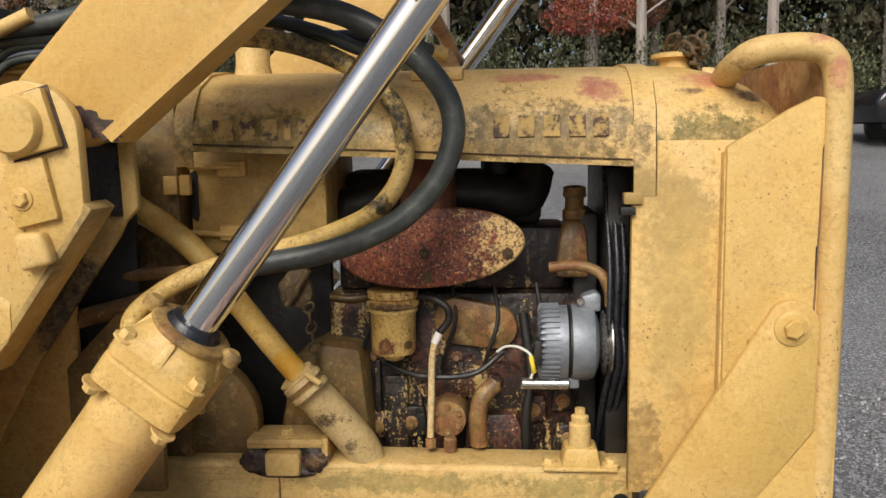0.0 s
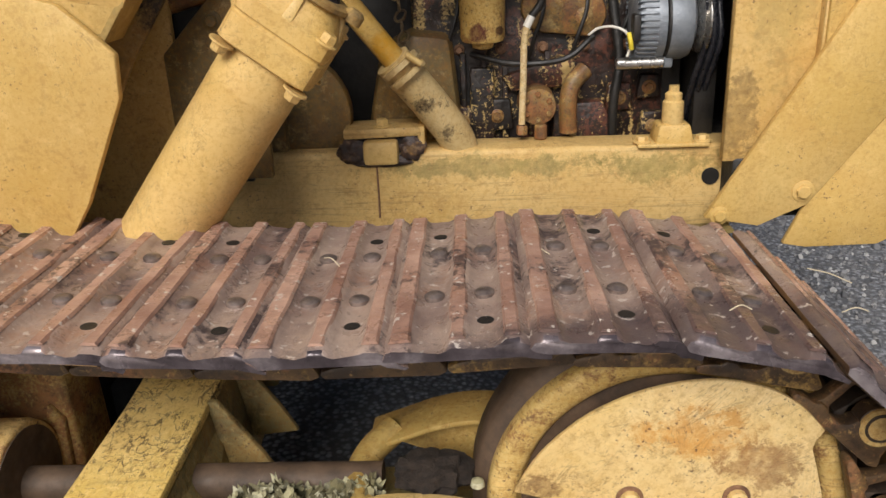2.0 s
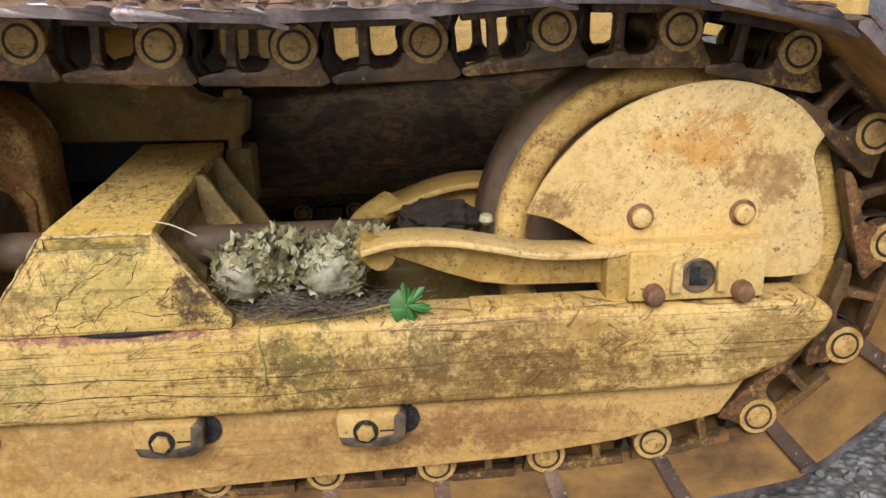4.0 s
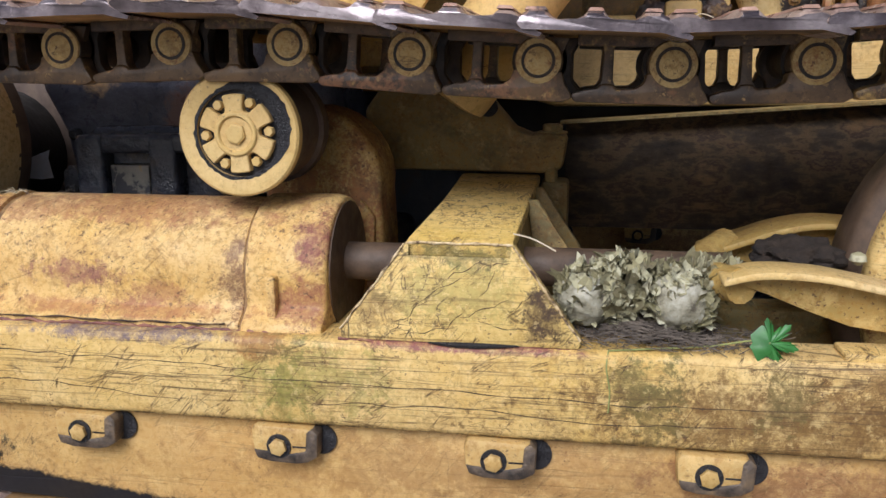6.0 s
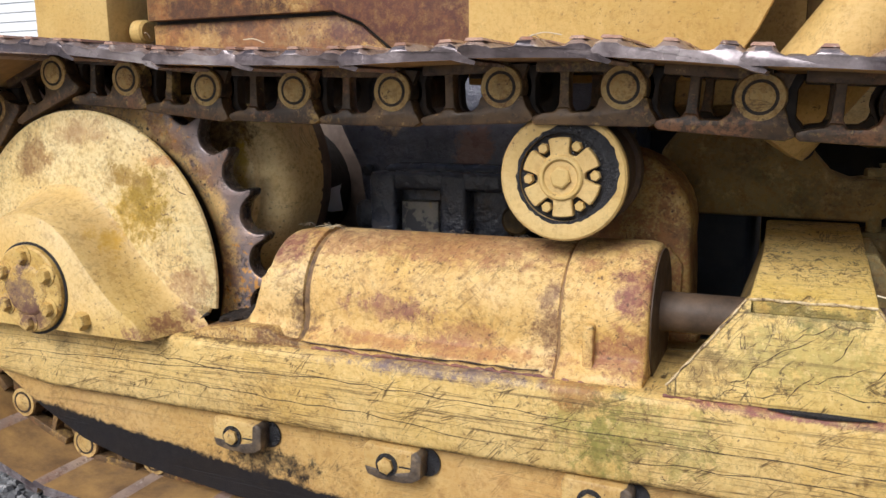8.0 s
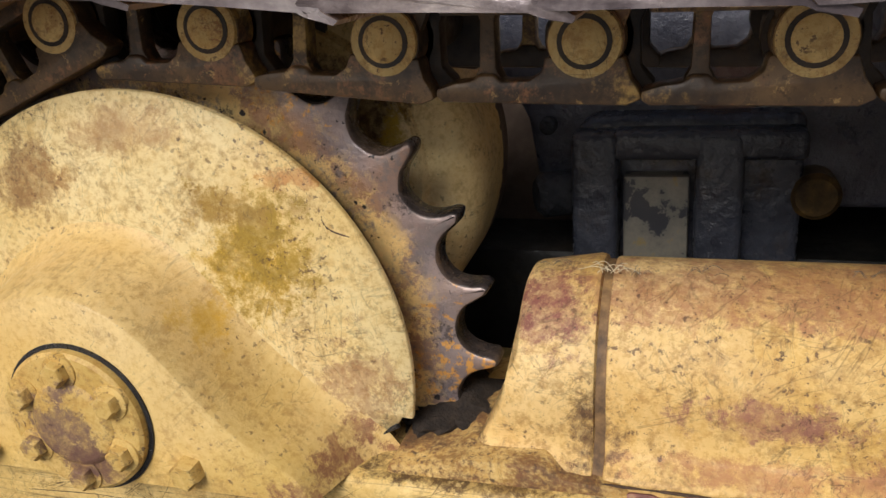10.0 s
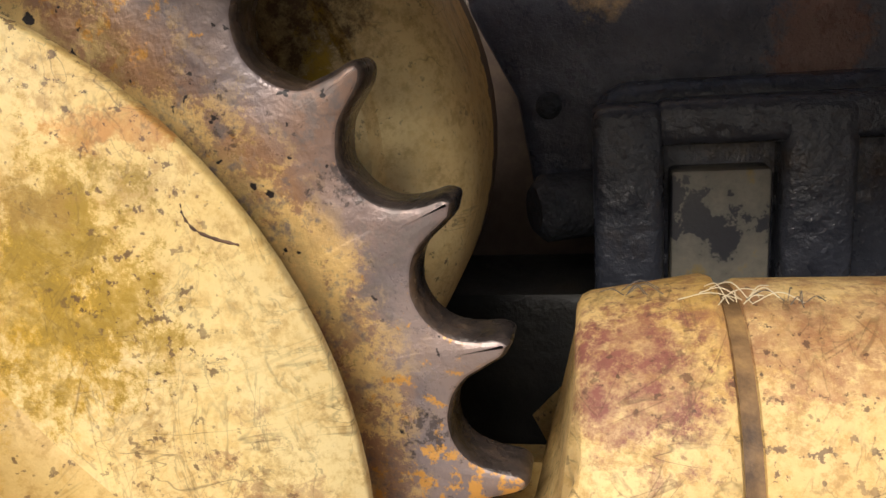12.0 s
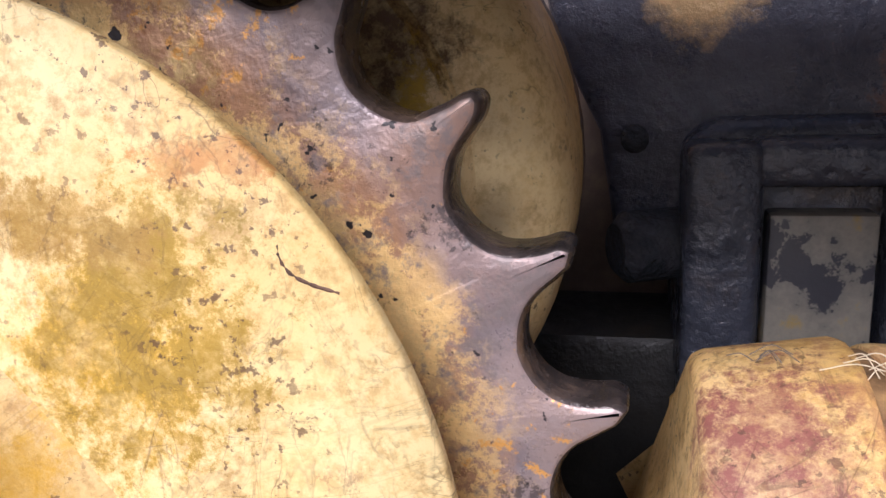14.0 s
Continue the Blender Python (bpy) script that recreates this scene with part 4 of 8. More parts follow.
def stations():
    P = pin_line()
    P.append(P[0])
    s = [0.0]
    for a, b in zip(P, P[1:]):
        s.append(s[-1] + (b - a).length)
    s = np.array(s)
    count = round(s[-1] / 0.1665)
    X, Z = [np.array([p[i] for p in P]) for i in (0, 2)]
    top = (Z > 0.6) & (np.arange(len(P)) > 38)
    s0 = np.interp(-0.599, X[top], s[top])
    at = (s0 + np.arange(count) * s[-1] / count) % s[-1]
    return [Vector((np.interp(a, s, X), 0, np.interp(a, s, Z))) for a in at], s[-1] / count


PINS, PITCH = stations()


def link_mesh():
    """One link: two side plates with windows, bosses, a bushing and pads under the shoe."""
    p = PITCH
    bm = bm_new()
    for side in (-1, 1):
        lo, hi = (-0.104, -0.080) if side < 0 else (0.080, 0.104)
        i0, i1 = (-0.080, -0.058) if side < 0 else (0.058, 0.080)
        rail = [(0.044, -0.046), (0.050, -0.050), (p + 0.034, -0.050), (p + 0.046, -0.044), (p + 0.042, -0.036), (p + 0.036, -0.028), (p + 0.031, -0.012), (p - 0.031, -0.012), (p - 0.034, -0.024), (p - 0.044, -0.031), (0.100, -0.032), (0.0945, -0.026), (0.0805, -0.026), (0.075, -0.032), (0.060, -0.034), (0.044, -0.039)]
        merge(bm, prism(rail, lo - 0.004 * (side < 0), hi + 0.004 * (side > 0), 0.003))
        merge(bm, prism([(0.074, -0.034), (0.101, -0.034), (0.0945, -0.022), (0.0935, 0.016), (0.099, 0.03), (0.076, 0.03), (0.0815, 0.016), (0.0805, -0.022)], lo + 0.002, hi, 0.002))
        merge(bm, box(0.048, p + 0.01, lo, hi, 0.020, 0.037, 0.002))
        merge(bm, turned((p, lo if side < 0 else hi, 0), (0, -side, 0), [(0.027, -0.004), (0.0305, -0.001), (0.0315, 0.024)], 24))
        merge(bm, prism([(p - 0.026, 0.0), (p + 0.026, 0.0), (p + 0.036, 0.03), (p - 0.03, 0.03)], lo + 0.006, hi - 0.006, 0))
        merge(bm, turned((0, i0, 0), (0, 1, 0), [(0.036, 0), (0.036, i1 - i0)], 18))
        merge(bm, prism([(-0.02, -0.046), (0.052, -0.046), (0.053, -0.036), (0.042, -0.024), (0.041, 0.012), (0.050, 0.03), (-0.02, 0.03), (-0.034, 0.0)], i0, i1, 0.002))
    merge(bm, rod((0, -0.06, 0), (0, 0.06, 0), 0.026, 16))
    bm.normal_update()
    # faces between the side plates take the darker link colour
    for f in bm.faces:
        if abs(f.calc_center_median().y) < 0.0812:
            f.material_index = 1
    me = mesh_of("track_link", bm, M_LINK)
    me.materials.append(M_CORE)
    return me


def pin_mesh():
    bm = turned((PITCH, -0.112, 0), (0, 1, 0), [(0.013, 0), (0.0175, 0.002), (0.0185, 0.006), (0.0185, 0.217), (0.0175, 0.222), (0.013, 0.224)], 24)
    merge(bm, turned((PITCH, -0.1085, 0), (0, 1, 0), [(0.0215, 0.0), (0.0285, 0.0), (0.0300, 0.004), (0.0300, 0.008)], 24))
    groove = turned((PITCH, -0.1096, 0), (0, 1, 0), [(0.0182, 0.0), (0.0216, 0.0), (0.0218, 0.003)], 24)
    for f in groove.faces:
        f.material_index = 1
    merge(bm, groove)
    me = mesh_of("pin", bm, M_PIN)
    me.materials.append(M_CORE)
    return me


def shoe_mesh(seed):
    """A three-bar shoe: wavy rolled profile with a hooked lip that dips under the next one."""
    rng = random.Random(seed)
    p = PITCH
    top = [(-0.021, 0.040), (-0.017, 0.052), (-0.008, 0.0575), (0.010, 0.0575), (0.017, 0.050), (0.024, 0.0455), (0.046, 0.0455), (0.053, 0.050), (0.059, 0.0575), (0.076, 0.0575), (0.083, 0.050), (0.090, 0.0455), (0.110, 0.0455), (0.117, 0.050), (0.123, 0.0570), (0.138, 0.0570), (0.146, 0.050), (0.153, 0.0415), (p - 0.003, 0.0345), (p + 0.007, 0.0295)]
    low = [(p + 0.005, 0.0255), (p - 0.006, 0.0275), (0.150, 0.030), (0.142, 0.0325), (0.08, 0.0335), (0.0, 0.0335), (-0.015, 0.0335)]
    prof = top + low
    rings = []
    ys = [-0.222, -0.216, -0.19, -0.10, 0.0, 0.10, 0.19, 0.216, 0.222]
    for j, y in enumerate(ys):
        edge = abs(y) > 0.2
        ring = []
        for k, (x, z) in enumerate(prof):
            if k < len(top):
                wear = 0.35 if abs(y) > 0.22 else (0.7 if edge else 1.0)
                z = 0.0455 + (z - 0.0455) * wear if z > 0.0455 else z
                z += rng.uniform(-0.0008, 0.0008)
            x += 0.0 if not edge else rng.uniform(-0.0015, 0.0015)
            yy = y + (rng.uniform(-0.004, 0.004) if edge else 0)
            ring.append((x, yy, z))
        rings.append(ring)
    bm = loft(rings)
    bm.normal_update()
    for f in bm.faces:
        if f.normal.z < -0.5 and f.calc_center_median().x < 0.15:
            f.material_index = 1
        elif abs(f.normal.y) > 0.55:
            f.material_index = 2
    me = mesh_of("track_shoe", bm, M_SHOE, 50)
    me.materials.append(M_SHOEY)
    me.materials.append(M_EDGE)
    return me


def bar_mesh(x0, x1, seed):
    """The polished top of one of a shoe's bars."""
    rng = random.Random(seed)
    rings = []
    for y in np.linspace(-0.212, 0.212, 12):
        e = rng.uniform(-0.0012, 0.0012)
        rings.append([(x0 + e, y, 0.0555), (x0 + 0.003 + e, y, 0.0592), (x1 - 0.003 - e, y, 0.0592), (x1 - e, y, 0.0555)])
    return mesh_of("grouser_bar", loft(rings), M_GROUSER)


def build_track():
    t = thing("crawler_track", (-0.9, CHAIN_Y, GROUND), "rusty steel crawler track with triple-bar shoes and yellow-brown links", "track")
    links, pins = link_mesh(), pin_mesh()
    shoes = [shoe_mesh(i) for i in range(4)]
    bars = [bar_mesh(-0.012, 0.013, 1), bar_mesh(0.057, 0.078, 2), bar_mesh(0.121, 0.140, 3)]
    bm = turned((0, 0, 0), (0, 0, 1), [(0.0135, 0), (0.0135, 0.006), (0.009, 0.009), (0.002, 0.0095)], 12)
    nut = mesh_of("shoe_bolt", bm, M_NUT)
    under_nut = mesh_of("track_nut", hexbolt((0, 0, 0), (0, 0, -1), 0.0095, 0.013, False), M_NUTTY)
    # flat black disc that paints the dark inside of a hole
    hole = mesh_of("shoe_hole", turned((0, 0, 0), (0, 0, 1), [(0.0105, -0.002), (0.0105, 0.0004), (0.004, 0.0005)], 14), M_BLACK)
    n = len(PINS)
    for i in range(n):
        a, b = PINS[i], PINS[(i + 1) % n]
        X = (b - a).normalized()
        Z = Vector((-X.z, 0, X.x))
        Y = Z.cross(X)
        m = Matrix((X, Y, Z)).transposed().to_4x4()
        m.translation = Vector((a.x, CHAIN_Y, a.z))
        link = new("track_link", links)
        under(link, t).matrix_basis = m
        new("pin", pins).parent = link
        shoe = new("track_shoe", shoes[i % 4])
        under(shoe, t).matrix_basis = m
        for x in (0.064, 0.115):
            o = new("track_nut", under_nut)
            o.parent = shoe
            o.matrix_basis = Matrix.Translation((x, -0.089, 0.034))
        if Z.z > -0.4:
            for bar in bars:
                new("grouser_bar", bar).parent = shoe
            for x in (0.035, 0.100):
                for y in (-0.075, 0.075):
                    o = new("shoe_bolt", nut)
                    o.parent = shoe
                    o.matrix_basis = Matrix.Translation((x, y, 0.0445))
        for x, y in ((0.100, -0.145), (0.100, 0.145)) if i % 2 else ((0.035, 0.150), (0.100, -0.150)):
            o = new("shoe_hole", hole)
            o.parent = shoe
            o.matrix_basis = Matrix.Translation((x, y, 0.0458 if Z.z > -0.4 else 0.0360)) @ (Matrix.Identity(4) if Z.z > -0.4 else Matrix.Rotation(math.pi, 4, "X"))
    return t


M_NUTTY = blend_noise("greasy nut", [(0.35, (0.06, 0.035, 0.018)), (0.65, (0.28, 0.17, 0.06))], 40, 0.55)
TRACK = build_track()
tagged(copy_thing(TRACK, Matrix.Translation((-0.9, CHAIN_Y + 1.5, GROUND))), "rusty crawler track on the far side, in deep shade")

# ---- track frame and running gear ----
def arc(cx, cz, r, a0, a1, n):
    return [(cx + r * math.cos(radians(a)), cz + r * math.sin(radians(a))) for a in np.linspace(a0, a1, n)]


def build_track_frame():
    t = thing("track_frame", (-0.95, 1.05, 0.10), "weathered yellow steel track frame, scratched and mossy", "track frame")
    side = [(-2.205, 0.352), (-2.195, 0.376), (-1.5, 0.377), (0.27, 0.384), (0.298, 0.362), (0.285, 0.335), (0.235, 0.288), (0.16, 0.256), (-0.5, 0.250), (-1.95, 0.250), (-2.10, 0.268)]
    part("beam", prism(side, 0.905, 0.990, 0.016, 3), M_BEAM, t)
    # inner beam gets the darker paint in place of the shade on it
    part("inner_beam", prism(side, 1.13, 1.20, 0.010, 2), M_OLIVE_SHADED, t)
    part("deck", prism([(-2.15, 0.374), (-2.15, 0.362), (-0.345, 0.362), (-0.345, 0.374)], 0.98, 1.14, 0), M_BEAM, t)
    skirt = [(-2.12, 0.266), (-2.06, 0.232), (-2.00, 0.194), (-1.90, 0.146), (-1.80, 0.122), (-1.70, 0.110), (-1.56, 0.096), (-1.3, 0.090), (-0.9, 0.100), (-0.6, 0.125), (-0.15, 0.146), (0.0, 0.165), (0.15, 0.20), (0.19, 0.262)]
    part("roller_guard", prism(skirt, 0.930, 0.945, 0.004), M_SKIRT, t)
    # strip welded on the beam's top, and the weld beads along the castings
    part("wear_strip", box(-0.215, 0.0, 0.915, 0.965, 0.376, 0.391, 0.003), M_BEAM, t)
    rng = random.Random(3)
    for x0, x1, y in ((-0.86, -0.53, 0.914), (-1.45, -0.89, 0.926)):
        pts = []
        x = x0
        while x < x1:
            pts.append((x, y + rng.uniform(-0.002, 0.002), 0.378 + rng.uniform(-0.001, 0.003)))
            x += 0.011
        part("weld_bead", sweep(pts, 0.003, 6, 2, lambda f: 0.0026 + 0.0009 * math.sin(f * 190) + 0.0006 * math.sin(f * 61)), M_WELD, t, "rough rusty weld bead")
    # long cracks in the beam's paint
    rng = random.Random(17)
    for line in (((-2.05, 0.311), (-1.72, 0.324), (-1.375, 0.339), (-1.17, 0.336), (-0.91, 0.329)), ((-1.711, 0.302), (-1.525, 0.296), (-1.297, 0.294), (-1.065, 0.275)), ((-1.109, 0.319), (-0.784, 0.317), (-0.482, 0.310), (-0.25, 0.316)), ((-0.90, 0.286), (-0.70, 0.292), (-0.52, 0.283), (-0.30, 0.287)), ((-1.70, 0.340), (-1.58, 0.333), (-1.50, 0.330))):
        pts = []
        for (xa, za), (xb, zb) in zip(line, line[1:]):
            for i in range(7):
                f = i / 7
                pts.append((xa + (xb - xa) * f, 0.9049, za + (zb - za) * f + rng.uniform(-0.0022, 0.0022)))
        k = rng.uniform(20, 50)
        part("paint_crack", sweep(pts, 0.001, 5, 2, lambda f: 0.0003 + 0.0006 * abs(math.sin(f * k)) * math.sin(math.pi * f) ** 0.4), M_CRACK, t)
    pts = [(-1.43 + 0.02 * i, 0.9265 + 0.001 * math.sin(i), 0.386 + rng.uniform(-0.0015, 0.0015)) for i in range(21)]
    part("paint_crack", sweep(pts, 0.0012, 5, 2, lambda f: 0.0005 + 0.0012 * abs(math.sin(f * 23))), M_CRACK, t)
    # roller shaft clamps below the beam
    for x in (-1.532, -1.250, -0.943, -0.640, -0.361):
        body = [(x - 0.040, 0.200), (x - 0.020, 0.196), (x + 0.020, 0.195), (x + 0.034, 0.198), (x + 0.048, 0.206), (x + 0.050, 0.238), (x + 0.044, 0.247), (x - 0.042, 0.249), (x - 0.047, 0.240), (x - 0.045, 0.208)]
        c = part("roller_clamp", prism(body, 0.903, 0.95, 0.005), M_CLAMP, t)
        # flat black pieces stand for the shade in slot, counterbore and shaft gap
        part("clamp_slot", box(x + 0.014, x + 0.040, 0.9022, 0.906, 0.2182, 0.2205, 0), M_GREASE, c)
        part("worn_edge", prism([(x - 0.0395, 0.199), (x - 0.020, 0.1945), (x + 0.020, 0.1935), (x + 0.035, 0.1965), (x + 0.0495, 0.205), (x + 0.0515, 0.240), (x + 0.043, 0.2475), (x + 0.034, 0.242), (x + 0.032, 0.214), (x + 0.010, 0.209), (x - 0.020, 0.211), (x - 0.0445, 0.213)], 0.9015, 0.935, 0.003), M_GREASE2C, c, "bare worn lower edge")
        part("oil_ring", turned((x - 0.006, 0.9032, 0.2195), (0, -1, 0), [(0.0180, 0), (0.0178, 0.0026), (0.012, 0.0026), (0.008, 0.0026)], 28), M_GREASE, c)
        part("bolt", hexbolt((x - 0.006, 0.901, 0.2195), (0, -1, 0), 0.0128, 0.007, False), M_CLAMPB, c)
        part("shaft_gap", turned((x + 0.048, 0.9285, 0.223), (0, -1, 0), [(0.023, 0), (0.023, 0.0025), (0.01, 0.003)], 20), M_GREASE, t)
        part("track_roller", turned((x, 0.985, 0.150), (0, 1, 0), [(0.05, 0), (0.085, 0.004), (0.085, 0.02), (0.07, 0.03), (0.07, 0.14), (0.085, 0.15), (0.085, 0.168), (0.05, 0.172)], 24), M_BLACK, t)
    return t


M_SKIRT = paint("guard paint", a=(0.58, 0.35, 0.10), b=(0.67, 0.43, 0.15), stain=0.25, chips=0.4, lines=0.2, scratch=0.35, rough=0.5, big=4, zones=(
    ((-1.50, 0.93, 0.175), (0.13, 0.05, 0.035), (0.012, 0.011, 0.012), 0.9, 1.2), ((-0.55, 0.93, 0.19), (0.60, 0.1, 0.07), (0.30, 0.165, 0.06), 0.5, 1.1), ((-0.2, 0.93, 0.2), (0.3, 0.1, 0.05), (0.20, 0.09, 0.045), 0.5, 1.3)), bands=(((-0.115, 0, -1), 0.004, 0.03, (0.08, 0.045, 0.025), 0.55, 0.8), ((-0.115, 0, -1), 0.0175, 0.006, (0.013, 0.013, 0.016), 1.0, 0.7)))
M_CLAMP = paint("clamp paint", a=(0.50, 0.31, 0.09), b=(0.62, 0.41, 0.13), grime=0.2, chips=0.6, rough=0.5, big=16, bands=(((0, 0, -1), -0.214, 0.012, (0.055, 0.045, 0.038), 0.9, 0.7),))
M_CLAMPB = paint("clamp bolt paint", a=(0.50, 0.32, 0.09), b=(0.60, 0.40, 0.13), chips=0.6, stain=0.3, rough=0.5, big=20)
M_GREASE2C = blend_noise("worn greasy corner", [(0.36, (0.035, 0.028, 0.024)), (0.52, (0.12, 0.09, 0.065)), (0.64, (0.22, 0.155, 0.09)), (0.74, (0.42, 0.27, 0.09))], 26, 0.42, 0.15, 0.6)
M_CRACK = blend_noise("crack in paint", [(0.35, (0.02, 0.012, 0.008)), (0.65, (0.09, 0.05, 0.025))], 50, 0.8)
M_WELD = blend_noise("weld rust", [(0.3, (0.09, 0.03, 0.035)), (0.55, (0.24, 0.10, 0.07)), (0.75, (0.5, 0.32, 0.12))], 40, 0.6)
TRACK_FRAME = build_track_frame()
tagged(copy_thing(TRACK_FRAME, Matrix.Translation((-0.95, 2.63, 0.10))), "yellow track frame on the far side, in deep shade")


def tube_section(grow=0.0, flare=0.0):
    """Outline in y and z of the recoil spring's housing, standing on the beam."""
    cy, cz, r = 1.065, 0.438, 0.108 + grow
    pts = [(0.928 - flare, 0.374), (0.932 - flare, 0.388), (0.952, 0.402 + flare)]
    pts += [(cy + r * math.cos(radians(a)), cz + r * math.sin(radians(a))) for a in np.linspace(188, 0, 22)]
    return pts + [(1.19, 0.402), (1.20, 0.374)]


def build_recoil():
    t = thing("recoil_housing", (-1.17, 1.06, 0.375), "yellow recoil spring housing with rusty stains, bolted on the track frame", "spring housing")

    def along(xs, **k):
        sec = tube_section(**k)
        return [[(x, y, z) for y, z in sec] for x in xs]

    part("barrel", bev(loft(along((-1.4165, -1.011))), 0.004), M_TUBE, t)
    rings = []
    for x, spread in ((-1.4245, 0.0), (-1.500, 1.0)):
        rings.append([(x - spread * 0.060 * max(0, (0.47 - z) / 0.1) ** 1.0 * (0.5 if z < 0.39 else 0.8), y, z - (0.012 * spread if z > 0.5 else 0)) for y, z in tube_section(grow=0.004)])
    part("rear_collar", bev(loft(rings), 0.007), M_TUBE, t)
    part("foot", prism([(-1.625, 0.372), (-1.618, 0.386), (-1.56, 0.392), (-1.545, 0.400), (-1.47, 0.402), (-1.45, 0.390), (-1.40, 0.386), (-1.38, 0.372)], 0.922, 1.13, 0.005, 2), M_FOOT, t, "flaking rusty foot")
    rings = [[(x, y, z) for y, z in tube_section(grow=g, flare=fl)] for x, g, fl in ((-1.0075, 0.006, 0.006), (-0.905, 0.007, 0.006), (-0.888, 0.003, 0.003))]
    part("front_collar", bev(loft(rings), 0.005), M_TUBE, t)
    part("rib", box(-0.972, -0.957, 0.936, 0.96, 0.380, 0.455, 0.004), M_TUBE, t)
    part("seam_gap", loft([[(x, 1.065 + (y - 1.065) * 0.985, z - 0.003) for y, z in tube_section()] for x in (-1.4265, -1.4155)]), M_SEAM, t)
    part("seam_gap", loft([[(x, 1.065 + (y - 1.065) * 0.985, z - 0.003) for y, z in tube_section()] for x in (-1.0125, -1.006)]), M_SEAM, t)
    part("mouth", turned((-0.889, 1.065, 0.445), (1, 0, 0), [(0.098, 0), (0.098, 0.003), (0.04, 0.003)], 32), M_RODRUST, t)
    part("recoil_rod", rod((-0.90, 1.065, 0.452), (-0.33, 1.065, 0.452), 0.029, 18), M_RODRUST, t, "brown rusty recoil rod")


M_WORN = blend_noise("worn paint edge", [(0.40, (0.10, 0.06, 0.035)), (0.48, (0.55, 0.40, 0.20)), (0.66, (0.80, 0.66, 0.42))], 60, 0.5)
M_FOOT = paint("flaking foot paint", a=(0.40, 0.24, 0.07), b=(0.62, 0.40, 0.12), rust=0.8, grime=1.0, chips=1.0, veins=0.4, rough=0.55, big=10)
M_SEAM = blend_noise("dirty seam", [(0.35, (0.07, 0.04, 0.022)), (0.55, (0.24, 0.14, 0.06)), (0.75, (0.45, 0.28, 0.10))], 30, 0.7)
M_RODRUST = blend_noise("brown rod", [(0.3, (0.03, 0.02, 0.014)), (0.7, (0.15, 0.095, 0.058))], 16, 0.65)
build_recoil()


def build_saddle():
    t = thing("frame_saddle", (-0.69, 1.1, 0.378), "yellow welded saddle bracket with cracked paint and moss on top", "bracket")
    face = [(-0.856, 0.380), (-0.537, 0.380), (-0.534, 0.392), (-0.624, 0.517), (-0.764, 0.517), (-0.858, 0.392)]
    part("front_plate", prism(face, 0.910, 0.930, 0.004), M_SADDLE, t)
    rng = random.Random(31)
    for x, z, a, L in ((-0.72, 0.455, 32, 0.085), (-0.66, 0.430, 24, 0.07), (-0.76, 0.420, 40, 0.06), (-0.69, 0.480, 28, 0.06), (-0.63, 0.405, -8, 0.08), (-0.74, 0.395, 12, 0.07), (-0.655, 0.465, 62, 0.04), (-0.70, 0.410, 55, 0.045), (-0.78, 0.400, 48, 0.035), (-0.61, 0.44, 36, 0.045), (-0.645, 0.49, 15, 0.035)):
        d = Vector((math.cos(radians(a)), 0, math.sin(radians(a))))
        n = Vector((-d.z, 0, d.x))
        c = Vector((x, 0.9099, z))
        pts = [c + d * L * (f - 0.5) + n * rng.uniform(-0.003, 0.003) for f in np.linspace(0, 1, 7)]
        part("paint_crack", sweep(pts, 0.001, 5, 2, lambda f: 0.0002 + 0.0006 * math.sin(math.pi * f) * abs(math.sin(f * 9 + L * 90))), M_CRACK, t)
    part("foot_gap", sweep([(-0.735, 0.909, 0.381), (-0.70, 0.908, 0.380), (-0.66, 0.908, 0.3805), (-0.615, 0.909, 0.382)], 0.0035, 6, 5, lambda f: 0.001 + 0.0032 * math.sin(math.pi * f)), M_GREASE, t)
    rings = []
    for y, z, xa, xb in ((0.910, 0.514, -0.765, -0.622), (0.918, 0.5215, -0.763, -0.623), (1.15, 0.534, -0.757, -0.620), (1.40, 0.546, -0.762, -0.617)):
        rings.append([(xa, y, z), (xb, y, z), (xb, y, z - 0.02), (xa, y, z - 0.02)])
    part("top_plate", bev(loft(rings), 0.005, angle=50), M_SADDLE, t)
    # pale strips paint both worn paint and the highlights on these edges
    for ends in (((-0.764, 0.9095, 0.5165), (-0.624, 0.9095, 0.5165)), ((-0.765, 0.9098, 0.514), (-0.856, 0.9098, 0.394)), ((-0.623, 0.9098, 0.514), (-0.536, 0.9098, 0.393))):
        p, q = Vector(ends[0]), Vector(ends[1])
        pts = [p.lerp(q, f) + Vector((rng.uniform(-0.001, 0.001), 0, rng.uniform(-0.001, 0.001))) for f in np.linspace(0, 1, 14)]
        k = rng.uniform(30, 60)
        part("worn_edge", sweep(pts, 0.002, 6, 2, lambda f: 0.0012 + 0.0013 * abs(math.sin(f * k)) * abs(math.sin(f * 17 + k))), M_WORN, t, "pale worn paint edge")
    part("side_web", loft([[(-0.640, 0.925, 0.50), (-0.624, 0.925, 0.50), (-0.56, 0.925, 0.38), (-0.576, 0.925, 0.38)], [(-0.637, 1.40, 0.53), (-0.621, 1.40, 0.53), (-0.60, 1.40, 0.34), (-0.616, 1.40, 0.34)]]), M_OLIVE_SHADED, t)
    part("side_web", loft([[(-0.762, 0.925, 0.50), (-0.746, 0.925, 0.50), (-0.80, 0.925, 0.38), (-0.816, 0.925, 0.38)], [(-0.758, 1.40, 0.53), (-0.742, 1.40, 0.53), (-0.76, 1.40, 0.34), (-0.776, 1.40, 0.34)]]), M_OLIVE_SHADED, t)
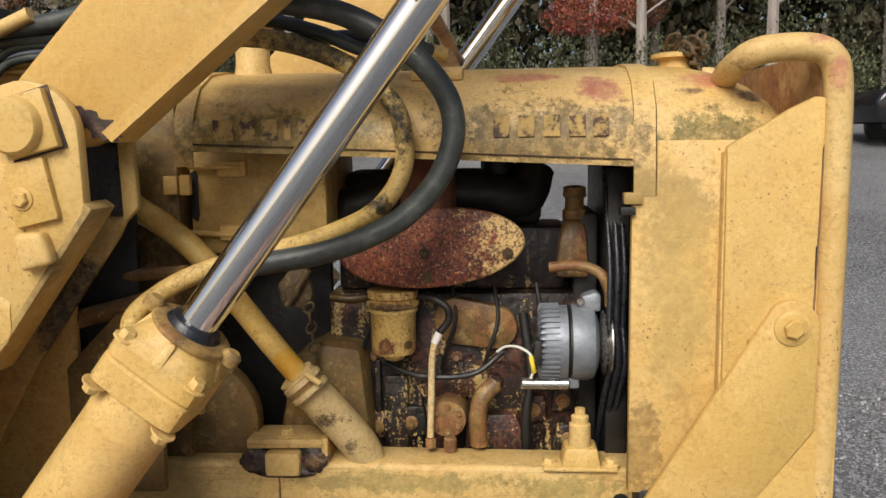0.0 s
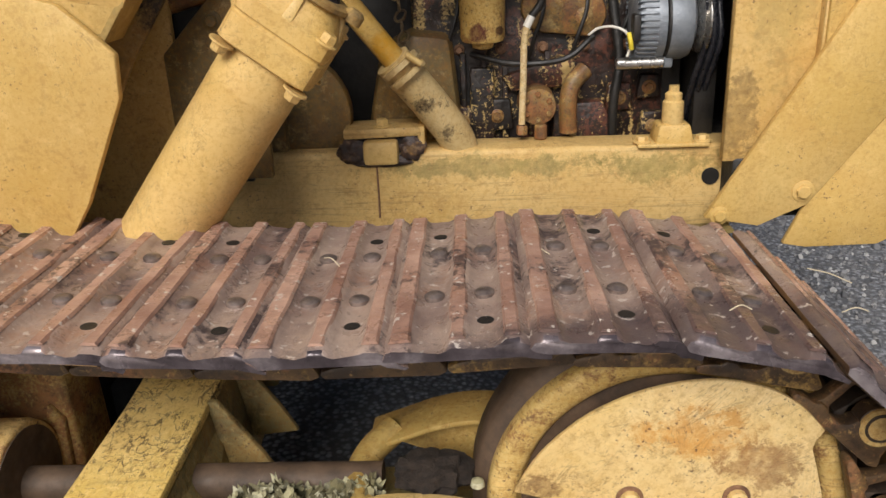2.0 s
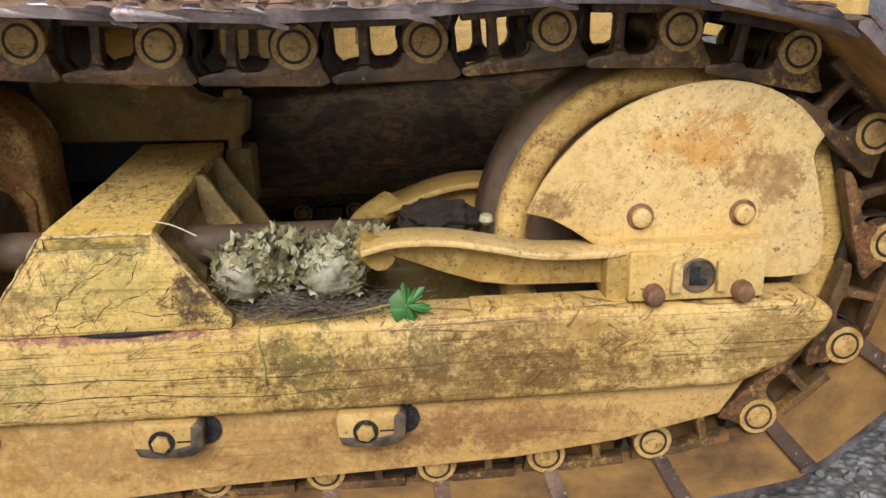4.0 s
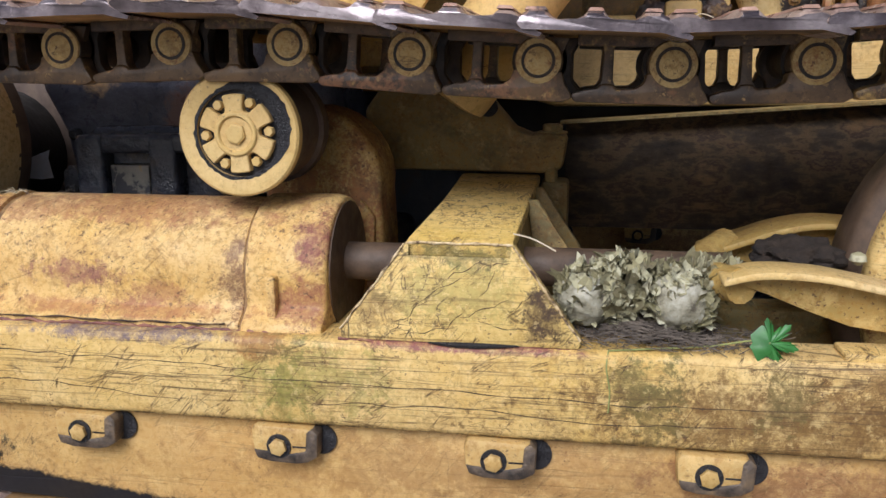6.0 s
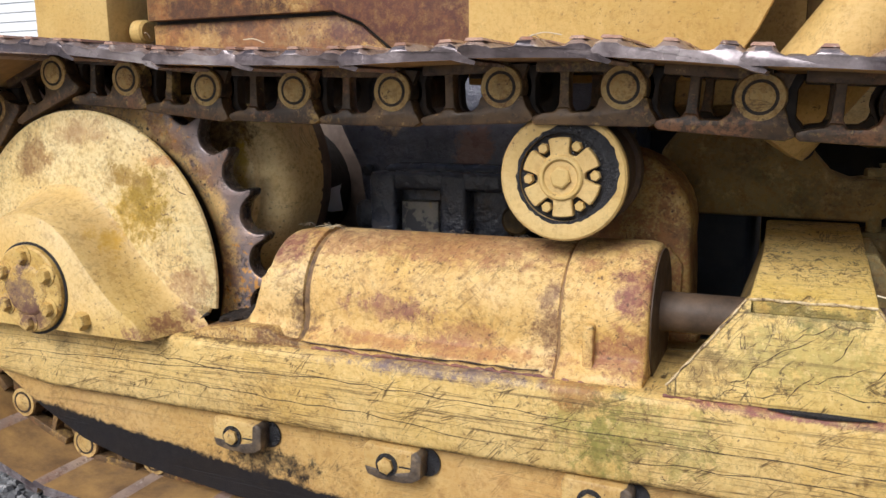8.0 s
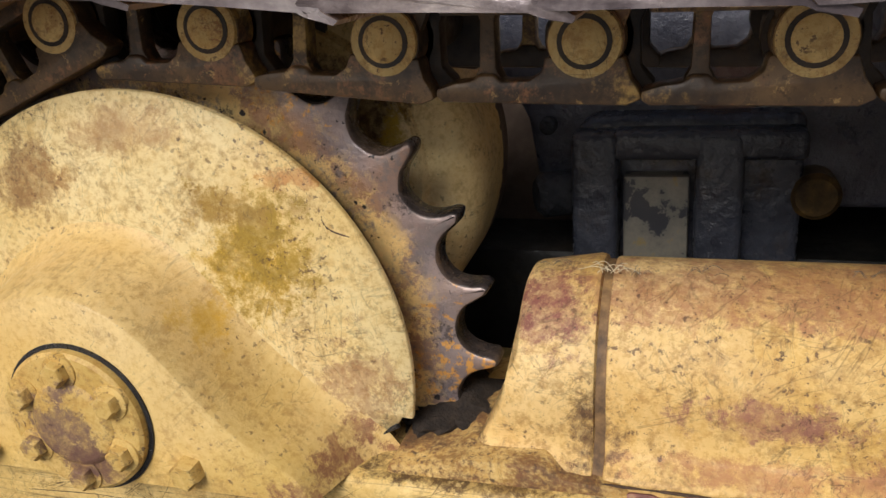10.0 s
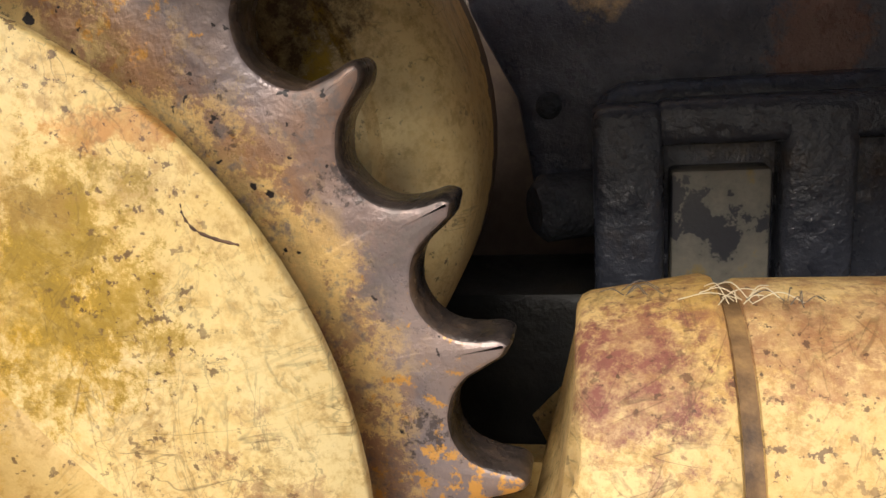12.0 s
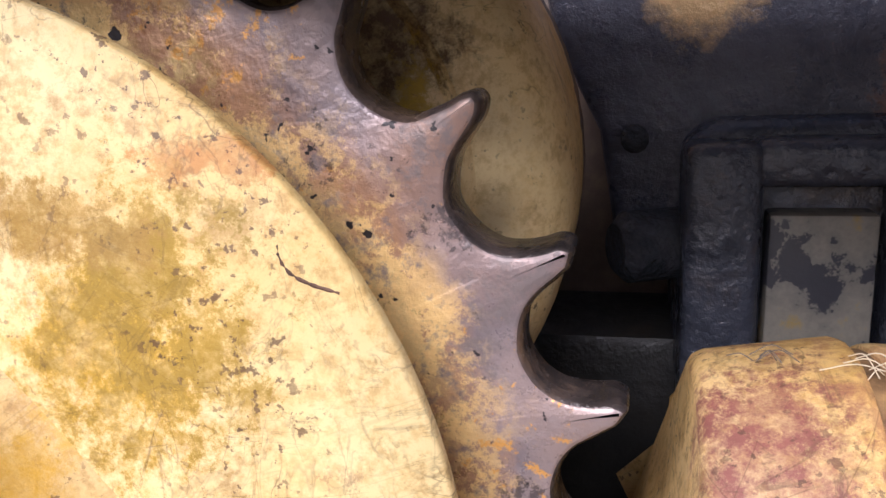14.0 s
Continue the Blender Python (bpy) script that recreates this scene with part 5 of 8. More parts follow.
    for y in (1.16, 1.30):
        part("gusset", prism([(-0.625, 0.535), (-0.607, 0.535), (-0.585, 0.50), (-0.545, 0.44), (-0.515, 0.385), (-0.60, 0.375)], y, y + 0.014, 0.003), M_OLIVE_SHADED, t)
    # arm that carries the machine's weight onto the saddle
    arm = [(-0.92, 0.575), (-0.905, 0.552), (-0.60, 0.548), (-0.577, 0.556), (-0.568, 0.616), (-0.60, 0.622), (-0.635, 0.618), (-0.665, 0.63), (-0.72, 0.695), (-0.74, 0.70), (-0.90, 0.72), (-0.945, 0.66)]
    a = thing("spring_arm", (-0.75, 1.42, 0.548), "shaded olive-yellow cast spring arm resting on the saddle", "casting")
    part("arm", prism(arm, 1.385, 1.47, 0.010), M_OLIVE_SHADED, a)
    # black disc for the dark of a hole
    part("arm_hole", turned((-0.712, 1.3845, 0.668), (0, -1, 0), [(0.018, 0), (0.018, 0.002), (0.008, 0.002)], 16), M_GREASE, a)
    part("bolt", hexbolt((-0.597, 1.42, 0.620), (0, 0, 1), 0.019, 0.016), M_OLIVE_SHADED, a)
    part("bolt_shank", rod((-0.597, 1.395, 0.48), (-0.597, 1.395, 0.56), 0.012, 12), M_OLIVE_SHADED, a)
    part("lug", box(-0.615, -0.565, 1.38, 1.45, 0.43, 0.535, 0.008), M_OLIVE_SHADED, a)


build_saddle()


def build_carrier():
    c = (-1.013, 0.650)
    t = thing("carrier_roller", (c[0], 1.06, 0.40), "yellow carrier roller with a six-bolt cap and black grease ring", "roller")
    o = (c[0], 0.972, c[1])
    part("rim", turned(o, (0, 1, 0), [(0.0605, 0.010), (0.061, 0.001), (0.063, 0), (0.0855, 0), (0.0885, 0.003), (0.0885, 0.016), (0.075, 0.017)], 48), M_CARRIER, t)
    part("drum", turned((c[0], 0.986, c[1]), (0, 1, 0), [(0.06, 0), (0.080, 0.003), (0.080, 0.10), (0.086, 0.105), (0.086, 0.13), (0.06, 0.14)], 40), M_RODRUST2, t, "dark rusty roller drum")
    part("grease_ring", turned((c[0], 0.9775, c[1]), (0, 1, 0), [(0.03, 0), (0.0605, 0), (0.0612, 0.003)], 40), M_GREASE, t)
    part("grease_smear", smear(c, 0.9708), M_GREASE, t)
    # spider cap: disc with six notches round the bolts
    pts = []
    for i in range(144):
        a = 2 * math.pi * i / 144
        d = abs(((a - radians(4) + math.pi / 6) % (math.pi / 3)) - math.pi / 6)
        r = 0.0545 if d > 0.225 else 0.0545 - 0.0215 * (1 - (d / 0.225) ** 4) ** 0.5
        pts.append((c[0] + r * math.cos(a), c[1] + r * math.sin(a)))
    cap = part("cap", prism(pts, 0.966, 0.980, 0.0015, 1), M_CARRIER, t)
    part("boss", turned((c[0], 0.969, c[1]), (0, -1, 0), [(0.0315, 0), (0.031, 0.005), (0.029, 0.007), (0.0255, 0.007), (0.0235, 0.005), (0.0225, -0.002), (0.01, -0.002)], 36), M_CARRIER, cap)
    part("hex_plug", hexbolt((c[0], 0.970, c[1]), (0, -1, 0), 0.0150, 0.010, False), M_CARRIER, cap)
    for i in range(6):
        a = radians(4 + 60 * i)
        part("bolt", hexbolt((c[0] + 0.0465 * math.cos(a), 0.977, c[1] + 0.0465 * math.sin(a)), (0, -1, 0), 0.0075, 0.010, False), M_CARRIER, cap)
        part("bolt_washer", turned((c[0] + 0.0465 * math.cos(a), 0.9772, c[1] + 0.0465 * math.sin(a)), (0, -1, 0), [(0.0085, 0), (0.0085, 0.001), (0.005, 0.0014)], 14), M_GREASE, cap)
    part("shaft", rod((c[0], 1.1, c[1]), (c[0], 1.30, c[1]), 0.03), M_BLACK, t)
    b = thing("carrier_bracket", (-0.96, 1.24, 0.376), "curved yellow cast bracket under the carrier roller", "bracket")
    pts = [(-1.08, 0.376), (-0.86, 0.376), (-0.862, 0.48)] + arc(-0.985, 0.555, 0.122, -10, 120, 12) + [(-1.06, 0.63), (-1.06, 0.56)]
    part("arm", prism(pts, 1.18, 1.30, 0.012, 3), M_TUBE2, b)
    part("foot_flange", box(-1.10, -0.845, 1.165, 1.31, 0.372, 0.392, 0.005), M_TUBE2, b)
    part("rib", prism([(-0.93, 0.392), (-0.875, 0.392), (-0.872, 0.50), (-0.895, 0.53)], 1.168, 1.182, 0.004), M_TUBE2, b)
    for x in (-1.06, -0.87):
        part("bolt", hexbolt((x, 1.20, 0.392), (0, 0, 1), 0.012, 0.010), M_NUTRUST, b)


def smear(c, y):
    """Uneven edge of grease on the roller's rim."""
    rng = random.Random(8)
    bm = bm_new()
    inner, outer = [], []
    for i in range(72):
        a = 2 * math.pi * i / 72
        w = 0.003 + 0.0155 * max(0, math.cos(a - 0.55)) ** 1.3 + rng.uniform(0, 0.0028)
        inner.append(bm.verts.new((c[0] + 0.0605 * math.cos(a), y + 0.0008, c[1] + 0.0605 * math.sin(a))))
        outer.append(bm.verts.new((c[0] + (0.0605 + w) * math.cos(a), y + 0.0008, c[1] + (0.0605 + w) * math.sin(a))))
    for i in range(72):
        j = (i + 1) % 72
        bm.faces.new((inner[i], inner[j], outer[j], outer[i]))
    g = bmesh.ops.extrude_face_region(bm, geom=list(bm.faces))
    bmesh.ops.translate(bm, verts=[v for v in g["geom"] if isinstance(v, bmesh.types.BMVert)], vec=(0, 0.0012, 0))
    return bm


M_NUTRUST = blend_noise("rusty nut", [(0.3, (0.10, 0.045, 0.03)), (0.7, (0.34, 0.19, 0.10))], 60, 0.65, 0.2)
M_RODRUST2 = blend_noise("dark roller rust", [(0.3, (0.03, 0.02, 0.018)), (0.7, (0.13, 0.085, 0.06))], 18, 0.6)
M_TUBE2 = paint("bracket paint", a=(0.40, 0.255, 0.07), b=(0.52, 0.34, 0.10), rust=1.0, grime=0.8, chips=1.0, rough=0.65, big=9)
build_carrier()


def build_idler():
    cx, cz = IDLER
    t = thing("front_idler", (cx, 1.07, 0.16), "worn yellow and rusty front idler wheel", "idler")
    o = (cx, 1.0, cz)
    part("wheel", turned(o, (0, 1, 0), [(0.07, 0.045), (0.195, 0.040), (0.208, 0.032), (0.216, 0.012), (0.222, 0.003), (0.230, 0.0), (0.247, 0.0), (0.256, 0.003), (0.261, 0.010), (0.2625, 0.02), (0.2625, 0.12), (0.256, 0.132), (0.248, 0.14), (0.226, 0.14), (0.22, 0.11), (0.20, 0.10), (0.07, 0.095)], 72), M_IDLER, t)
    part("tread", turned((cx, 1.024, cz), (0, 1, 0), [(0.258, 0), (0.270, 0.004), (0.280, 0.012), (0.283, 0.018), (0.283, 0.078), (0.280, 0.083), (0.258, 0.092)], 72), M_RODRUST, t, "brown rusty tread")
    part("hub", turned((cx, 0.99, cz), (0, 1, 0), [(0.05, 0), (0.075, 0.01), (0.075, 0.15), (0.05, 0.16)], 28), M_BLACK, t)
    crown = [(p.x, p.z) for p in smooth([(-0.135, 0, 0.510), (-0.110, 0, 0.556), (-0.078, 0, 0.595), (-0.035, 0, 0.632), (0.02, 0, 0.661), (0.08, 0, 0.678), (0.14, 0, 0.681), (0.195, 0, 0.668), (0.24, 0, 0.642), (0.276, 0, 0.603)], 3)]
    skirt = [(0.266, 0.587), (0.263, 0.574), (0.272, 0.545), (0.283, 0.505), (0.291, 0.47), (0.291, 0.425), (0.276, 0.403), (0.236, 0.400), (0.205, 0.401), (0.203, 0.458), (0.0, 0.448), (-0.02, 0.451), (-0.045, 0.465), (-0.07, 0.483), (-0.10, 0.500)]
    g = thing("idler_guard", (0.09, 0.97, 0.44), "yellow sheet-steel idler guard plate, scuffed and stained", "guard plate")
    part("plate", prism(crown + skirt, 0.957, 0.965, 0.002), M_COVER, g)
    for x in (0.024, 0.169):
        part("washer", turned((x, 0.9575, 0.499), (0, -1, 0), [(0.019, 0), (0.019, 0.002), (0.015, 0.003)], 24), M_NUTRUST, g)
        part("bolt", turned((x, 0.9555, 0.499), (0, -1, 0), [(0.0135, 0), (0.0135, 0.010), (0.010, 0.0125), (0.004, 0.013)], 12), M_COVER, g)
    y = thing("idler_yoke", (0.0, 1.07, 0.386), "yellow cast idler yoke with a bolted bearing block", "yoke")
    blk = part("bearing_block", box(0.0, 0.192, 0.916, 1.0, 0.388, 0.460, 0.005), M_COVER, y)
    part("block_lip", box(-0.004, 0.196, 0.925, 1.0, 0.452, 0.468, 0.003), M_COVER, y)
    for x in (0.034, 0.158):
        part("bolt", turned((x, 0.917, 0.401), (0, -1, 0), [(0.015, 0), (0.0145, 0.012), (0.0125, 0.020), (0.009, 0.022)], 10), M_NUTRUST, blk)
    part("grease_port", turned((0.096, 0.9165, 0.424), (0, -1, 0), [(0.025, 0), (0.025, 0.003), (0.0225, 0.004), (0.0215, 0.001), (0.01, 0.001)], 28), M_GREASE2C, blk)
    part("port_mark", prism([(0.084, 0.410), (0.109, 0.410), (0.109, 0.419), (0.098, 0.421), (0.099, 0.437), (0.085, 0.436)], 0.9135, 0.916, 0.001), M_GREASE, blk)
    for x, d in ((0.064, -1), (0.128, 1)):
        part("lug", prism([(x - 0.008, 0.402), (x + 0.008, 0.402), (x + 0.006 - 0.002 * d, 0.446), (x - 0.007 - 0.002 * d, 0.446)], 0.904, 0.917, 0.004), M_COVER, blk)
    for y0, y1 in ((0.945, 0.99), (1.15, 1.20)):
        top = smooth([(-0.362, 0, 0.474), (-0.315, 0, 0.485), (-0.25, 0, 0.484), (-0.19, 0, 0.474), (-0.12, 0, 0.460), (-0.03, 0, 0.458), (0.0, 0, 0.462)], 4)
        bot = [(-0.002, 0.398), (-0.02, 0.404), (-0.15, 0.406), (-0.20, 0.413), (-0.25, 0.430), (-0.30, 0.450), (-0.335, 0.463)]
        if y0 > 1:
            top = smooth([(-0.36, 0, 0.462), (-0.30, 0, 0.484), (-0.25, 0, 0.502), (-0.19, 0, 0.512), (-0.11, 0, 0.506), (-0.03, 0, 0.49)], 4)
        part("arm", prism([(p.x, p.z - 0.006) for p in top] + bot, y0 + 0.012, y1, 0.004), M_YOKE, y)
        fl = [(p.x, p.z + 0.003) for p in top] + [(p.x, p.z - 0.007) for p in top[::-1]]
        # inner flange takes the darker yoke paint in place of its shadow
        part("flange", prism(fl, y0 - 0.022, y1 - 0.003 if y0 < 1 else y1 + 0.02, 0.003), M_COVER if y0 < 1 else M_YOKE, y)
        part("arm_end", box(-0.028, 0.004, y0 - 0.018, y1, 0.388, 0.460, 0.004), M_YOKE, y)
    part("crosshead", sweep([(-0.335, 0.955, 0.462), (-0.36, 1.01, 0.456), (-0.368, 1.07, 0.454), (-0.355, 1.13, 0.460), (-0.32, 1.17, 0.474)], 0.024, 12, 6), M_YOKE, y)


# cover yellow with the yoke's shadow darkened in, under moss and grime
M_YOKE = paint("shaded yoke paint", a=(0.36, 0.235, 0.055), b=(0.50, 0.33, 0.085), moss=0.4, grime=0.35, chips=0.6, stain=0.15, rough=0.5)
build_idler()


def build_sprocket():
    cx, cz = SPROCKET
    t = thing("drive_sprocket", (cx, 1.04, 0.11), "worn steel drive sprocket with rust and flaked yellow paint", "sprocket")
    pts, step = [], 360 / 28
    rng = random.Random(2)
    for k in range(28):
        a0 = 24.4 + k * step
        # hooked tip, flank, round gullet, flank
        for da, r in ((-1.2, 0.3515), (-0.6, 0.3556), (0.0, 0.3570), (0.55, 0.3556), (0.95, 0.3510), (1.15, 0.3440), (1.55, 0.3355), (2.4, 0.3262), (4.1, 0.3198), (6.2, 0.3178), (7.6, 0.3190), (8.95, 0.3233), (10.1, 0.330), (10.75, 0.3375), (11.2, 0.3450)):
            pts.append((cx + (r + rng.uniform(-0.0006, 0.0006)) * math.cos(radians(a0 + da)), cz + (r + rng.uniform(-0.0006, 0.0006)) * math.sin(radians(a0 + da))))
    pts = [(p.x, p.z) for p in smooth([(x, 0, z) for x, z in pts + pts[:1]], 3)[:-1]]
    n = len(pts)
    inward = []
    for i in range(n):
        d = Vector((pts[(i + 1) % n][0] - pts[i - 1][0], 0, pts[(i + 1) % n][1] - pts[i - 1][1])).normalized()
        inward.append((-d.z, d.x))

    def ring(y, k):
        return [(cx + (x - cx) * k, y, cz + (z - cz) * k) for x, z in pts]

    def inset(y, d):
        return [(x + u * d, y, z + w * d) for (x, z), (u, w) in zip(pts, inward)]

    bm = loft([ring(1.0115, 0.70), ring(1.012, 0.90), inset(1.0125, 0.0046), inset(1.0134, 0.0028), inset(1.0152, 0.0013), inset(1.018, 0.0004), inset(1.022, 0.0), inset(1.040, 0.0), inset(1.046, 0.003), ring(1.05, 0.7)])
    bm.normal_update()
    for f in bm.faces:
        c = f.calc_center_median()
        if abs(f.normal.y) < 0.75 and math.hypot(c.x - cx, c.z - cz) > 0.30:
            f.material_index = 1
    rim = part("toothed_rim", bm, M_SPROCKET, t, sharp=42)
    rim.data.materials.append(M_GULLET)
    part("drum", turned((-1.805, 1.13, 0.612), (0, 1, 0), [(0.03, -0.016), (0.13, -0.012), (0.176, -0.006), (0.182, 0.004), (0.205, 0.006), (0.222, 0.014), (0.234, 0.034), (0.238, 0.06), (0.238, 0.13)], 72), M_DRUM, t, "dull yellow final drive housing")


M_GULLET = blend_noise("wet worn tooth flank", [(0.34, (0.022, 0.019, 0.018)), (0.5, (0.07, 0.055, 0.05)), (0.62, (0.16, 0.11, 0.08)), (0.78, (0.30, 0.22, 0.15))], 17, 0.26, 0.35, 0.6)
M_DRUM = paint("drum paint", a=(0.76, 0.54, 0.19), b=(0.84, 0.64, 0.28), stain=0.05, chips=0.45, rough=0.4, big=6, zones=(
    ((-1.70, 1.13, 0.70), (0.085, 0.2, 0.07), (0.09, 0.05, 0.018), 0.8, 0.8), ((-1.655, 1.13, 0.635), (0.018, 0.2, 0.07), (0.46, 0.30, 0.03), 0.7, 0.9)))
build_sprocket()


def build_final_drive():
    cx, cz = -1.883, 0.462
    t = thing("final_drive", (cx, 0.94, 0.376), "yellow final drive shield and bearing cap, scratched and stained", "final drive")
    edge = arc(cx, cz, 0.283, 214, -10, 60) + [(-1.606, 0.428), (-1.622, 0.402), (-1.66, 0.382), (-1.72, 0.374), (-2.10, 0.374)]
    rings = []
    for k, y in ((0.97, 0.972), (1.0, 0.969), (1.0, 0.964), (0.995, 0.962), (0.8, 0.957), (0.45, 0.953)):
        rings.append([(cx + (x - cx) * k, y, cz + (z - cz) * k if z > cz else max(0.374, cz + (z - cz) * k)) for x, z in edge])
    part("shield", loft(rings), M_SHIELD, t, sharp=55)
    front = [(-2.118, 0.376), (-2.112, 0.40), (-2.085, 0.445), (-2.045, 0.505), (-2.005, 0.545), (-1.955, 0.567), (-1.905, 0.572), (-1.855, 0.556), (-1.812, 0.520), (-1.775, 0.474), (-1.735, 0.434), (-1.690, 0.405), (-1.675, 0.376)]
    back = [(-2.150, 0.376), (-2.142, 0.41), (-2.115, 0.47), (-2.068, 0.540), (-2.012, 0.588), (-1.955, 0.612), (-1.900, 0.616), (-1.845, 0.600), (-1.800, 0.560), (-1.755, 0.505), (-1.705, 0.450), (-1.655, 0.410), (-1.630, 0.376)]
    f3 = smooth([(x, 0, z) for x, z in front], 3)
    b3 = smooth([(x, 0, z) for x, z in back], 3)
    rings = []
    for k, y in ((0.0, 0.862), (0.03, 0.8635), (0.10, 0.869), (0.20, 0.881), (0.32, 0.900), (0.46, 0.921), (0.64, 0.940), (0.86, 0.952), (1.10, 0.9575), (1.30, 0.962)):
        rings.append([(a.x + (b.x - a.x) * k, y, a.z + (b.z - a.z) * k) for a, b in zip(f3, b3)])
    rng = random.Random(21)
    marks = ((-1.79, 0.62, 75, 0.02), (-1.69, 0.47, 70, 0.03), (-1.82, 0.66, 60, 0.025), (-1.95, 0.69, 15, 0.02), (-1.68, 0.425, 30, 0.03), (-1.80, 0.70, -30, 0.02), (-1.74, 0.44, 40, 0.02), (-1.88, 0.70, 50, 0.02))
    for x, z, a, L in marks:
        d = Vector((math.cos(radians(a)), 0, math.sin(radians(a))))
        n = Vector((-d.z, 0, d.x)) * rng.uniform(-0.006, 0.006)
        y = 0.9612 - 0.006 * max(0.0, 1 - math.hypot(x - cx, z - cz) / 0.27)
        c = Vector((x, y, z))
        part("scratch", sweep([c - d * L / 2, c + n, c + d * L / 2], 0.0011, 6, 5, lambda f: 0.0002 + 0.0009 * math.sin(math.pi * f)), M_GREASE2S, t)
    for line in (((-1.674, 0.625), (-1.673, 0.619), (-1.668, 0.612), (-1.659, 0.607), (-1.649, 0.604)), ((-1.643, 0.552), (-1.645, 0.54), (-1.645, 0.528), (-1.647, 0.517)), ((-1.78, 0.54), (-1.768, 0.533), (-1.758, 0.52), (-1.749, 0.508)), ((-1.714, 0.518), (-1.713, 0.504), (-1.713, 0.487)), ((-1.671, 0.518), (-1.674, 0.507), (-1.679, 0.495)), ((-1.733, 0.657), (-1.722, 0.657)), ((-1.801, 0.65), (-1.786, 0.664), (-1.774, 0.671), (-1.762, 0.675)), ((-1.644, 0.545), (-1.647, 0.526), (-1.648, 0.516)), ((-1.635, 0.493), (-1.631, 0.48), (-1.623, 0.469)), ((-1.808, 0.501), (-1.794, 0.5), (-1.78, 0.508)), ((-1.809, 0.607), (-1.803, 0.596)), ((-1.75, 0.526), (-1.748, 0.507), (-1.746, 0.488)), ((-1.700, 0.505), (-1.694, 0.490), (-1.683, 0.478), (-1.668, 0.470))):
        pts = [(x + rng.uniform(-0.001, 0.001), 0.9612 - 0.006 * max(0.0, 1 - math.hypot(x - cx, z - cz) / 0.27), z) for x, z in line]
        part("scratch", sweep(pts, 0.001, 6, 5, lambda f: 0.0003 + 0.0005 * abs(math.sin(f * 23)) + 0.0006 * math.sin(math.pi * f)), M_GREASE2S, t)
    part("shield_gap", sweep([(-2.10, 0.955, 0.3775), (-1.9, 0.952, 0.377), (-1.75, 0.952, 0.3775), (-1.66, 0.958, 0.384), (-1.62, 0.962, 0.404)], 0.0028, 6, 5, lambda f: 0.0022 + 0.001 * math.sin(f * 40)), M_GREASE, t)
    h = part("bearing_housing", loft(rings), M_HUB, t, sharp=60)
    hx, hz = -1.908, 0.446
    part("cap_gap", turned((hx, 0.8615, hz), (0, -1, 0), [(0.0805, 0), (0.0805, 0.0015), (0.06, 0.002)], 48), M_GREASE, t)
    cap = part("bearing_cap", turned((hx, 0.863, hz), (0, -1, 0), [(0.076, 0), (0.0755, 0.010), (0.072, 0.013), (0.046, 0.014), (0.043, 0.017), (0.038, 0.0185), (0.01, 0.0185)], 56), M_HUB2, t)
    for i in range(6):
        a = radians(90 + 60 * i)
        x, z = hx + 0.057 * math.cos(a), hz + 0.057 * math.sin(a)
        part("bolt", hexbolt((x, 0.850, z), (0, -1, 0), 0.013, 0.013, False), M_HUB2, cap)
        part("boss", turned((x, 0.853, z), (0, -1, 0), [(0.019, 0), (0.018, 0.005), (0.014, 0.006)], 18), M_HUB2, cap)
    bolts(t, ((-1.796, 0.866, 0.400), (-2.035, 0.866, 0.403)), r=0.016, h=0.020, mat=M_HUB2)
    part("stop_lug", prism([(-2.195, 0.374), (-2.12, 0.374), (-2.13, 0.415), (-2.16, 0.42), (-2.18, 0.40)], 0.875, 0.92, 0.008), M_HUB, t)


M_GREASE2S = blend_noise("scratch rust", [(0.35, (0.05, 0.03, 0.022)), (0.65, (0.16, 0.085, 0.05))], 60, 0.7)
M_HUB2 = paint("hub cap paint", a=(0.56, 0.35, 0.08), b=(0.68, 0.45, 0.13), stain=0.3, chips=0.7, rough=0.45, big=14, zones=(((-1.915, 0.85, 0.446), (0.055, 0.1, 0.05), (0.17, 0.10, 0.075), 0.75, 1.7), ((-1.89, 0.85, 0.405), (0.06, 0.1, 0.025), (0.15, 0.08, 0.06), 0.8, 1.3)))
build_final_drive()


